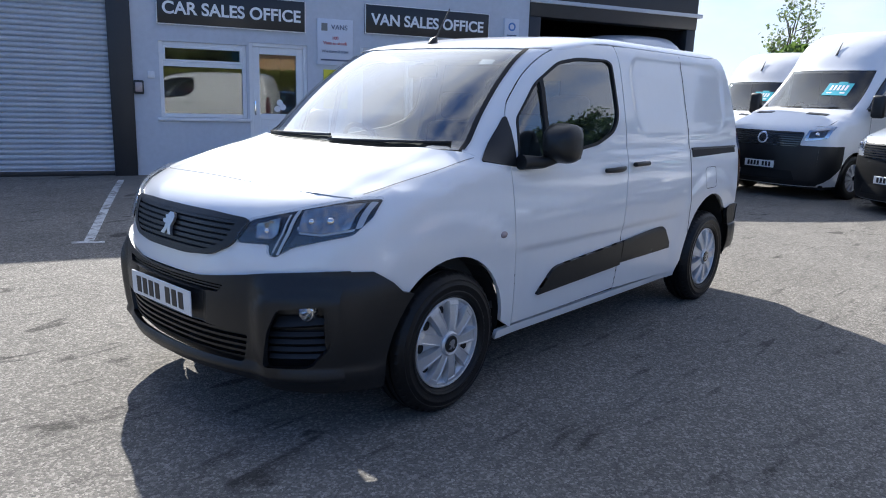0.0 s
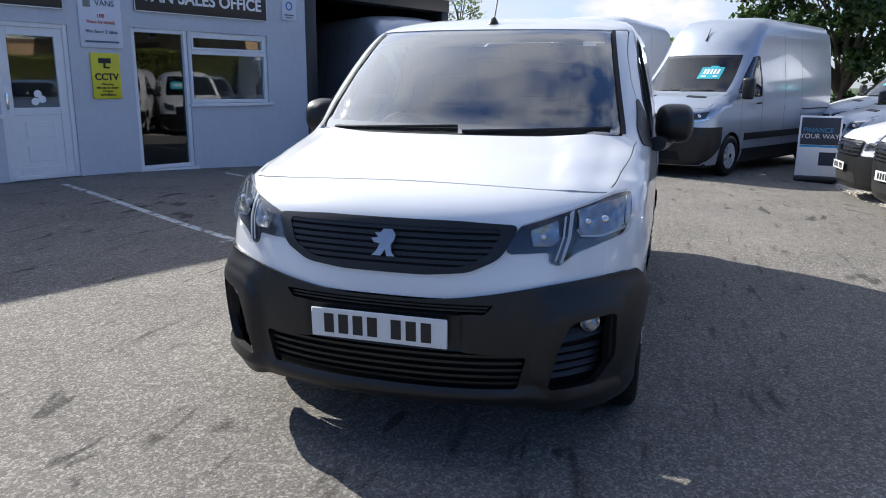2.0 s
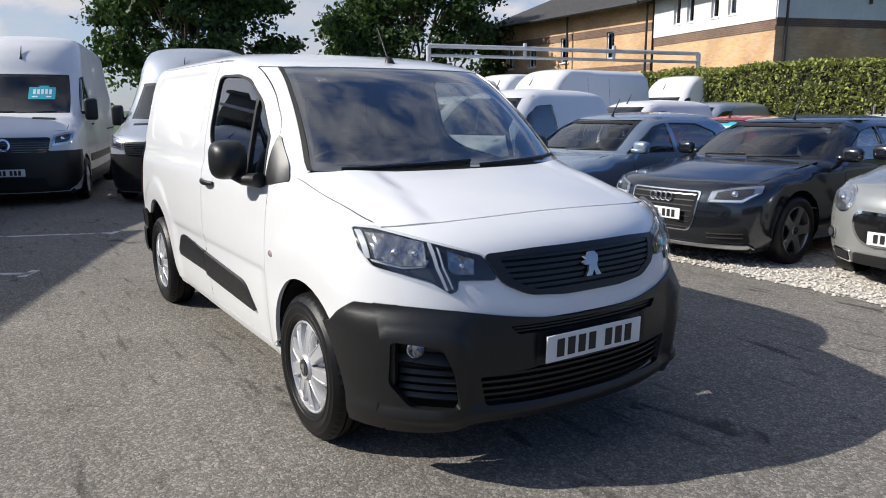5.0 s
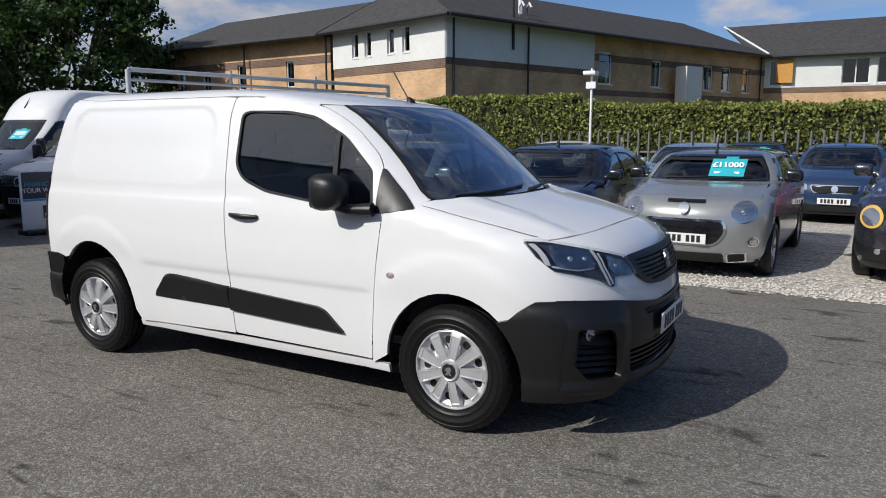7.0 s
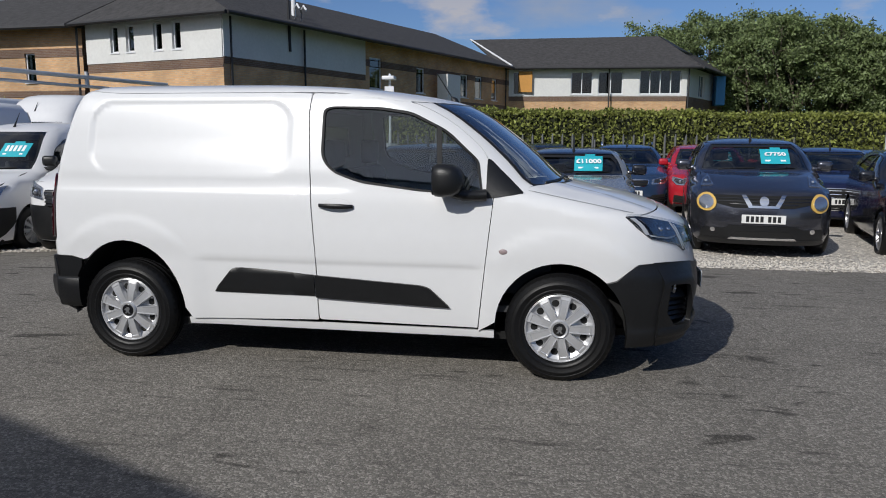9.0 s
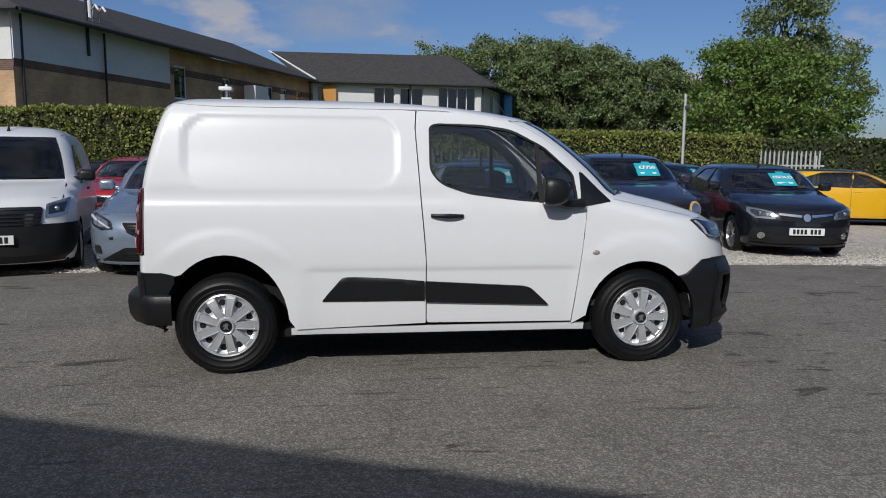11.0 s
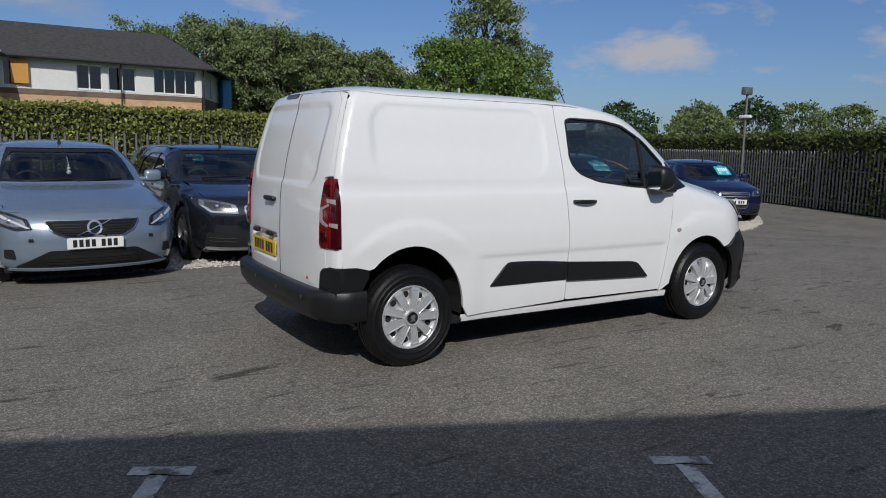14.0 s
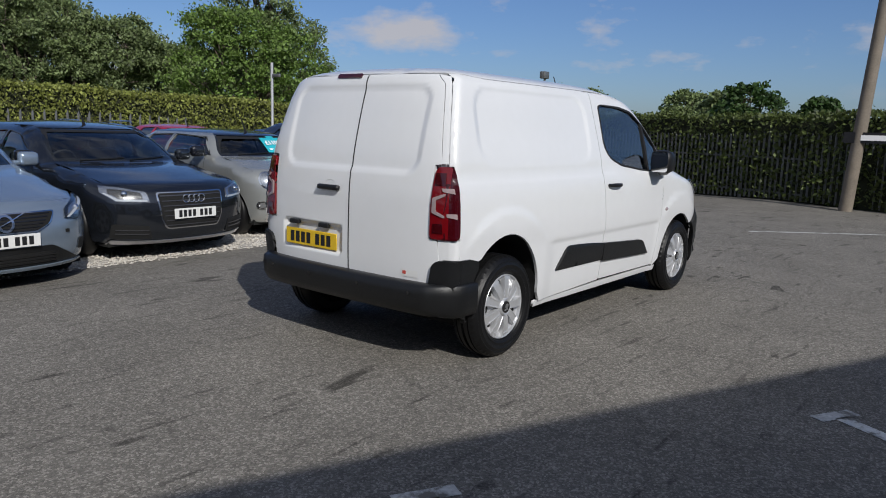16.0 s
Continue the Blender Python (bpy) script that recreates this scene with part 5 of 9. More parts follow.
for i, (x, y, h, w_) in enumerate(((60, 58, 7.0, 9), (64, 50, 6.2, 8), (70, 55, 7.5, 7), (76, 52, 8.0, 7), (83, 50, 8.2, 8), (90, 48, 8.0, 9), (54, 14.5, 6.0, 5.5), (58, 17.5, 5.6, 5.0), (62, 22, 6.0, 5.5), (52, 9.0, 4.8, 3.4), (56, 3.0, 3.8, 3.2), (50, -1, 4.2, 3), (60, -7.5, 7.4, 6.4), (54, 20, 4.0, 4))):
    tree("tree", x, y, h, w_, 80 + i, LEAF_WOOD if i % 3 else LEAF_DARK, "distant rounded tree beyond the fence", 0.18, 5000, 0.06)
for i, (x, y, h, w_) in enumerate(((-38, -5.0, 4.6, 6), (-42, -2, 4.8, 7), (-46, 2.5, 4.6, 7), (-36, -9, 4.4, 4))):
    tree("tree", x, y, h, w_, 110 + i, LEAF_TREE, "low scrubby roadside tree in the distance", 0.15, 5000, 0.04)
tree("tree", -53.5, -15.0, 9.6, 3.6, 120, LEAF_WOOD, "thin sparse tree against the pale sky", 0.14, 1100, 0.25)

# poles
pole = tagged(thing("utility_pole"), "leaning weathered wooden utility pole at the fence", "pole")
tube("shaft", [(13.75, 0.0, -0.6), (13.55, -0.35, 4.4), (13.38, -0.65, 7.6)], [0.15, 0.125, 0.10], POLE_WOOD, pole, 12)
b = box("sign_board", (13.55, -2.6, 1.36), (13.58, 0.15, 1.60), SIGN_BLACK, pole)
box("sign_bar", (13.53, -2.2, 1.42), (13.548, -0.2, 1.54), SIGN_WHITE, pole)
cctv = tagged(thing("camera_mast"), "thin grey mast with floodlight and security camera", "mast")
tube("mast", [(17.6, 10.6, -0.4), (17.6, 10.6, 3.5)], 0.04, GALV, cctv, 8)
box("floodlight", (17.4, 10.5, 3.25), (17.75, 10.7, 3.5), GALV, cctv, 0.03)
box("camera_head", (17.5, 10.4, 2.5), (17.66, 10.8, 2.6), UPVC, cctv, 0.03)
mast = tagged(thing("lamp_mast"), "slim pale lamp mast beyond the hedge", "mast")
tube("mast", [(9.7, 15.8, -0.2), (9.7, 15.8, 3.3)], 0.045, GALV_PALE, mast, 8)
box("lamp_head", (9.66, 15.4, 2.85), (9.74, 15.75, 2.95), GALV, mast, 0.02)
mast = tagged(thing("camera_mast"), "white security camera mast by the hedge", "mast")
tube("mast", [(-4.25, 18.2, -0.1), (-4.25, 18.2, 3.5)], 0.04, UPVC, mast, 8)
box("camera_head", (-4.45, 17.9, 3.3), (-4.05, 18.3, 3.42), UPVC, mast, 0.03)
box("plate_panel", (-4.4, 18.1, 2.9), (-4.1, 18.16, 3.1), UPVC, mast)
# ladder rack of steel tubes over the vans
rack = tagged(thing("height_barrier"), "pale steel tube frame standing behind the vans", "frame")
bm = bmesh.new()
add_tube(bm, [(-16.2, 10.8, -0.2), (-16.2, 10.8, 3.45)], 0.08, 8)
add_tube(bm, [(-16.2, 10.8, 3.45), (-13.4, 20.6, 3.40)], 0.07, 8)
add_tube(bm, [(-16.2, 10.8, 3.15), (-13.4, 20.6, 3.10)], 0.05, 8)
add_tube(bm, [(-13.4, 20.6, -0.2), (-13.4, 20.6, 3.40)], 0.08, 8)
for k in (0.33, 0.66):
    add_tube(bm, [(-16.2 + 2.8 * k, 10.8 + 9.8 * k, 3.1), (-16.2 + 2.8 * k, 10.8 + 9.8 * k, 3.6)], 0.06, 8)
part("tube_frame", bm, GALV_PALE, rack, smooth=50)

# advertising board at the gravel's end
ad = tagged(thing("pavement_sign", pose(-9.0, 3.42, height(-9.0, 3.42), 0, 0, -8)), "blue and white A-frame advertising board on the asphalt", "sign")
AD_BLUE = material("poster_navy", (0.02, 0.03, 0.05), 0.4)
AD_CYAN = material("poster_cyan", (0.03, 0.30, 0.55), 0.4)
box("foot", (-0.25, -0.33, 0.0), (0.15, 0.33, 0.10), PLASTIC, ad, 0.04)
box("board", (-0.03, -0.32, 0.08), (0.01, 0.32, 1.10), SIGN_WHITE, ad, 0.012)
box("poster", (0.011, -0.29, 0.62), (0.014, 0.29, 1.07), AD_BLUE, ad)
box("poster_band", (0.011, -0.29, 0.58), (0.014, 0.29, 0.615), AD_CYAN, ad)
POSTER = Matrix.Translation((0.018, 0, 0)) @ Matrix(((0, 0, 1, 0), (1, 0, 0, 0), (0, 1, 0, 0), (0, 0, 0, 1)))
words("lettering", "FINANCE", 0.11, POSTER @ Matrix.Translation((-0.03, 0.86, 0)), AD_CYAN, ad, 0.001)
words("lettering", "YOUR WAY", 0.11, POSTER @ Matrix.Translation((0.0, 0.76, 0)), SIGN_WHITE, ad, 0.001)
box("car_picture", (0.011, 0.02, 0.28), (0.014, 0.27, 0.50), AD_BLUE, ad)

# ---- wheels ----
BEAST = [(-0.012, 0.782), (-0.052, 0.782), (-0.030, 0.803), (-0.020, 0.825), (-0.048, 0.828), (-0.060, 0.842), (-0.030, 0.846), (-0.048, 0.862), (-0.022, 0.862), (-0.008, 0.876), (0.030, 0.876), (0.048, 0.860), (0.044, 0.84), (0.030, 0.822), (0.036, 0.800), (0.052, 0.782), (0.016, 0.782), (0.006, 0.805)]


def wheel(name, parent, x, y, z, R, width, rim_r, style, mat, side, spokes=10, hero=False):
    """A wheel on the y axis; side -1: its face looks to -y."""
    w = thing(name, pose(x, y, z, 0, 0, 180 if side > 0 else 0))
    w.parent = parent
    h = width / 2
    seg = 96 if hero else 28
    bm = bmesh.new()
    prof = [(rim_r - 0.012, -h * 0.62), (rim_r + 0.004, -h * 0.80), (rim_r + 0.012, -h * 0.92)]
    if hero:
        # rubbing ridge and moulded rings of the sidewall
        prof += [(rim_r + 0.020, -h * 0.95), (rim_r + 0.024, -h * 0.985), (rim_r + 0.031, -h * 0.985), (rim_r + 0.034, -h * 0.965), (rim_r + 0.055, -h * 1.0), (rim_r + 0.058, -h * 1.015), (rim_r + 0.062, -h * 1.015), (rim_r + 0.065, -h * 0.995), (R - 0.040, -h * 0.96), (R - 0.038, -h * 0.975), (R - 0.033, -h * 0.965), (R - 0.030, -h * 0.93)]
    else:
        prof += [(rim_r + 0.03, -h * 0.97), (rim_r + 0.055, -h * 1.0), (R - 0.035, -h * 0.95)]
    shoulder = len(prof)
    prof += [(R - 0.016, -h * 0.84), (R - 0.006, -h * 0.72), (R - 0.001, -h * 0.56)]
    for g in (-0.42, -0.05, 0.05, 0.42) if hero else ():
        prof += [(R, h * (g - 0.05)), (R - 0.008, h * (g - 0.045)), (R - 0.008, h * (g + 0.045)), (R, h * (g + 0.05))]
    prof += [(R - 0.001, h * 0.56), (R - 0.006, h * 0.72), (R - 0.016, h * 0.84)]
    last = len(prof)
    prof += [(R - 0.04, h * 0.97), (rim_r + 0.03, h * 0.97), (rim_r - 0.01, h * 0.7)]
    rings = add_lathe(bm, prof, seg)
    if hero:
        # sipes between the tread blocks, staggered from rib to rib
        for j in list(range(shoulder, shoulder + 3)) + list(range(last - 3, last)):
            for k in range(0, seg, 2):
                v = rings[j][k]
                f = 1 - 0.007 / math.hypot(v.co.x, v.co.z)
                v.co.x, v.co.z = v.co.x * f, v.co.z * f
    part("tyre", bm, RUBBER, w, smooth=28 if hero else 35)
    bm = bmesh.new()
    add_lathe(bm, [(rim_r, -h * 0.80), (rim_r - 0.008, -h * 0.84), (rim_r - 0.014, -h * 0.70), (rim_r - 0.02, -h * 0.2), (rim_r - 0.02, h * 0.7)], seg)
    part("rim", bm, mat, w, smooth=35)
    # near-black disc puts the shade behind the spokes into colour
    bm = bmesh.new()
    rings = add_lathe(bm, [(rim_r - 0.01, -h * 0.10), (0.03, -h * 0.10)], seg)
    bm.faces.new(rings[-1])
    part("brake_cover", bm, DARK, w)
    if style == "trim":
        # dished cover, flat lipped blades; dark discs between them paint the holes' shade
        bm = bmesh.new()
        rings = add_lathe(bm, [(rim_r - 0.008, -h * 0.72), (rim_r * 0.90, -h * 0.62), (rim_r * 0.80, -h * 0.50), (rim_r * 0.52, -h * 0.50), (rim_r * 0.40, -h * 0.66), (0.04, -h * 0.74)], seg)
        bm.faces.new(rings[-1])
        part("dish", bm, mat, w, smooth=40)
        hole = None
        for k in range(spokes):
            if hole is None:
                bm = bmesh.new()
                rings = add_lathe(bm, [(rim_r * 0.105, 0.0), (rim_r * 0.095, -0.002)], 14)
                bm.faces.new(rings[-1])
                hole = o = part("hole", bm, DARK, w)
            else:
                o = new("hole", hole.data)
                o.parent = w
            a = 2 * math.pi * (k + 0.5) / spokes
            o.matrix_basis = Matrix.Translation((rim_r * 0.73 * math.cos(a), -h * 0.50 - 0.002, -rim_r * 0.73 * math.sin(a)))
        bm = bmesh.new()
        yo, yi = -h * 0.82, -h * 0.92
        pts = []
        for r, hw, yy, lip in ((0.045, 0.105 * rim_r, yi + 0.006, 0.0), (rim_r * 0.34, 0.112 * rim_r, yi, 0.003), (rim_r * 0.62, 0.130 * rim_r, yi + 0.002, 0.003), (rim_r - 0.034, 0.150 * rim_r, yo, 0.003), (rim_r - 0.030, 0.151 * rim_r, yo, 0.0), (rim_r - 0.010, 0.158 * rim_r, yo + 0.006, 0.0)):
            pts.append([bm.verts.new((r, y, z)) for y, z in ((yy + 0.003, -hw), (yy - 0.003, -hw * 0.92), (yy - 0.003, -hw * 0.74), (yy - 0.003 + lip, -hw * 0.64), (yy - 0.003 + lip, hw * 0.64), (yy - 0.003, hw * 0.74), (yy - 0.003, hw * 0.92), (yy + 0.003, hw), (yy + 0.034, hw * 0.96), (yy + 0.034, -hw * 0.96))])
        for p, q in zip(pts, pts[1:]):
            for i in range(10):
                bm.faces.new((p[i], p[(i + 1) % 10], q[(i + 1) % 10], q[i]))
        bm.faces.new(pts[0])
        bm.faces.new(pts[-1])
        sp = part("spoke", bm, mat, w, smooth=25)
        for k in range(1, spokes):
            o = new("spoke", sp.data)
            o.parent = w
            o.matrix_basis = pose(0, 0, 0, 0, 360 * k / spokes, 0)
        bm = bmesh.new()
        add_lathe(bm, [(rim_r - 0.001, -h * 0.80), (rim_r - 0.004, -h * 0.84), (rim_r - 0.010, -h * 0.82), (rim_r - 0.014, -h * 0.70)], seg)
        part("trim_ring", bm, mat, w, smooth=40)
    else:
        for k in range(spokes):
            bm = bmesh.new()
            pts = []
            hw = 0.9 / spokes * rim_r / 0.2 * (0.22 if spokes > 7 else 0.34)
            for r, s, yy in ((0.04, hw * 0.8, -h * 0.62), (rim_r * 0.6, hw * 0.55, -h * 0.74), (rim_r - 0.012, hw * 0.75, -h * 0.80)):
                pts.append([bm.verts.new(v) for v in ((r, yy, -s), (r, yy - 0.008, 0), (r, yy, s), (r, yy + 0.035, s * 0.6), (r, yy + 0.035, -s * 0.6))])
            for p, q in zip(pts, pts[1:]):
                for i in range(5):
                    bm.faces.new((p[i], p[(i + 1) % 5], q[(i + 1) % 5], q[i]))
            bm.faces.new(pts[-1])
            if k == 0:
                sp = part("spoke", bm, mat, w, smooth=35)
            else:
                bm.free()
                o = new("spoke", sp.data)
                o.parent = w
                o.matrix_basis = pose(0, 0, 0, 0, 360 * k / spokes, 0)
    bm = bmesh.new()
    yh = -h * (0.90 if style == "trim" else 0.66)
    rings = add_lathe(bm, [(0.056, yh + 0.03), (0.056, yh - 0.006), (0.049, yh - 0.014), (0.041, yh - 0.010)], 24)
    bm.faces.new(rings[-1])
    part("hub_cap", bm, mat, w, smooth=40)
    bm = bmesh.new()
    rings = add_lathe(bm, [(0.040, yh - 0.008), (0.037, yh - 0.015), (0.010, yh - 0.017)], 20)
    bm.faces.new(rings[-1])
    part("badge", bm, GLOSS_BLACK, w, smooth=40)
    if hero:
        bm = bmesh.new()
        add_prism(bm, [(a * 0.36, (b - 0.829) * 0.44) for a, b in BEAST], yh - 0.016, yh - 0.019, "xzy")
        part("badge_emblem", bm, EMBLEM, w)
    if hero:
        bm = bmesh.new()
        bmesh.ops.create_icosphere(bm, subdivisions=1, radius=0.011)
        part("valve", bm, RUBBER, w).matrix_basis = Matrix.Translation((rim_r * 0.72 * 0.7, -h * 0.74, rim_r * 0.72 * 0.7))
    return w


def bars_plate(name, parent, m, mat, w=0.52, h=0.111, chars=7, label=""):
    """A number plate whose characters are plain bars."""
    p = thing(name, m)
    p.parent = parent
    if label:
        p["label"] = label
    box("plate_board", (-w / 2, -0.004, -h / 2), (w / 2, 0.004, h / 2), mat, p, 0.003, seg=1)
    cw = w * 0.088
    x = -w * 0.40
    first_bar = None
    for i in range(chars):
        if i == 4:
            x += cw * 0.75
        if first_bar is None:
            first_bar = o = box("bar", (0, -0.0062, -h * 0.33), (cw * 0.82, -0.004, h * 0.33), INK, p)
        else:
            o = new("bar", first_bar.data)
            o.parent = p
        o.location.x = x
        x += cw * 1.23
    return p


FACE_FRONT = Matrix(((0, -1, 0, 0), (1, 0, 0, 0), (0, 0, 1, 0), (0, 0, 0, 1)))
FACE_REAR = Matrix(((0, 1, 0, 0), (-1, 0, 0, 0), (0, 0, 1, 0), (0, 0, 0, 1)))

# ---- the white compact van ----
def arch(cx, cz, rx, rz, lo, n=22):
    """Points of a wheel arch from its rear foot over the top to its front foot."""
    a0 = math.asin(max(-1, (lo - cz) / rz))
    return [(cx - rx * math.cos(a), cz + rz * math.sin(a)) for a in [a0 + (math.pi - 2 * a0) * k / n for k in range(n + 1)]]


def smooth01(a, b, v):
    t = min(max((v - a) / (b - a), 0.0), 1.0)
    return t * t * (3 - 2 * t)


def round_box(u, v, u0, u1, v0, v1, r):
    """Signed distance to a rounded rectangle."""
    cx, cy, hx, hy = (u0 + u1) / 2, (v0 + v1) / 2, (u1 - u0) / 2 - r, (v1 - v0) / 2 - r
    dx, dy = abs(u - cx) - hx, abs(v - cy) - hy
    return math.hypot(max(dx, 0), max(dy, 0)) + min(max(dx, dy), 0) - r


HERO = Body(
    front=[(0.16, 2.13), (0.22, 2.20), (0.30, 2.245), (0.42, 2.262), (0.55, 2.268), (0.66, 2.258), (0.76, 2.238), (0.86, 2.208), (0.92, 2.178), (0.97, 2.125), (1.01, 2.045), (1.05, 1.93), (1.09, 1.79), (1.13, 1.61), (1.16, 1.475), (1.178, 1.41), (1.20, 1.375), (1.30, 1.265), (1.50, 1.02), (1.64, 0.80), (1.675, 0.71), (1.70, 0.60), (1.73, 0.42), (1.76, 0.16), (1.785, -0.25), (1.80, -0.9)],
    rear=[(0.16, -1.93), (0.40, -1.965), (0.70, -1.975), (1.0, -1.97), (1.2, -1.95), (1.5, -1.885), (1.68, -1.83), (1.74, -1.80), (1.77, -1.74), (1.79, -1.60), (1.80, -0.95)],
    half=[(0.16, 0.80), (0.28, 0.845), (0.45, 0.868), (0.62, 0.879), (0.80, 0.884), (0.95, 0.876), (1.05, 0.866), (1.12, 0.853), (1.25, 0.826), (1.45, 0.778), (1.60, 0.738), (1.66, 0.718), (1.70, 0.700), (1.735, 0.668), (1.76, 0.615), (1.777, 0.535), (1.79, 0.40), (1.797, 0.24), (1.80, 0.0)],
    af=[(0.16, 0.62), (0.9, 0.62), (1.0, 0.62), (1.06, 0.74), (1.12, 0.72), (1.18, 0.52), (1.3, 0.47), (1.64, 0.44), (1.80, 0.5)],
    ar=[(0.16, 0.11), (1.2, 0.10), (1.7, 0.12), (1.80, 0.2)],
    nf=2.4, nr=2.5)
HERO.flare = 0.022
SILL = 0.285


def hero_press(x, z):
    """Pressed shapes of the flanks: the recessed cargo panel, the haunches and the crease."""
    d = 0.0
    e = round_box(x, z, -1.66, -0.26, 1.19, 1.69, 0.17)
    d += 0.012 * (1 - smooth01(-0.050, 0.0, e)) * (0.35 + 0.65 * smooth01(1.22, 1.45, z))
    r = math.hypot(x + 1.39, (z - 0.33) * 0.93)
    if z > 0.33:
        d -= 0.009 * smooth01(0.60, 0.53, r) * smooth01(0.36, 0.46, r + 0.05) * smooth01(0.66, 0.84, z)
    r = math.hypot(x - 1.39, (z - 0.33) * 0.97)
    if z > 0.33:
        d -= 0.009 * smooth01(0.60, 0.52, r) * smooth01(0.34, 0.44, r + 0.05) * smooth01(0.62, 0.80, z)
    d += 0.010 * smooth01(0.71, 0.66, z) * smooth01(-0.95, -0.8, x) * smooth01(0.98, 0.85, x)
    d += 0.006 * smooth01(1.10, 1.14, z) * smooth01(1.24, 1.16, z) * smooth01(0.2, -0.05, x)
    return d


HERO.press = hero_press
van = thing("compact_van", pose(0, 0, 0), "white compact panel van with black plastic bumpers, parked", "van")
R_ARCH = arch(-1.39, 0.325, 0.395, 0.462, SILL)
F_ARCH = arch(1.39, 0.325, 0.385, 0.395, SILL)


def ws_edge(z):
    """Half width of the windscreen opening at a height."""
    return 0.742 - 0.235 * (z - 1.16)


def seam_z(x):
    return 1.0 + (1.85 - x) * (0.142 / 0.68)


def corner(z, f=0.85):
    """Where the flank hands over to the nose."""
    k = (1 - f ** HERO.nf) ** (1 / HERO.nf)
    return HERO.xf(z) - HERO.af(z) + HERO.af(z) * k


def roof_z(x):
    return 1.655 + 0.065 * smooth01(0.55, -0.1, x) + 0.02 * smooth01(-1.4, -1.8, x)


DOOR = [(0.90, 0.305), (0.935, 0.62), (0.985, 1.07), (0.99, 1.12), (0.955, 1.345), (0.72, 1.545), (0.50, 1.655), (0.28, 1.695), (0.0, 1.712), (-0.155, 1.716), (-0.165, 1.60), (-0.13, 1.10), (-0.10, 0.75), (-0.095, 0.315)]
WIN = rounded([(0.925, 1.108), (0.895, 1.31), (0.70, 1.485), (0.48, 1.595), (0.28, 1.625), (-0.02, 1.632), (-0.075, 1.615), (-0.075, 1.32), (0.0, 1.235), (0.18, 1.175), (0.55, 1.13)], [0.02, 0.03, 0.05, 0.05, 0.05, 0.03, 0.05, 0.06, 0.06, 0.05, 0.05])
DOOR = rounded(DOOR, [0, 0.05, 0.02, 0.03, 0.15, 0.14, 0.14, 0.14, 0.10, 0.02, 0.05, 0.10, 0.10, 0.02], 6)
RIM = [i for i, p in enumerate(DOOR) if p[1] > 1.06 and p[0] > -0.10]
RIM = [(DOOR[i][0] + 0.004 * d.y, DOOR[i][1] - 0.004 * d.x) for i in RIM[::-1] for d in [(Vector(DOOR[i + 1]) - Vector(DOOR[i - 1])).normalized()]]
g = 0.0025


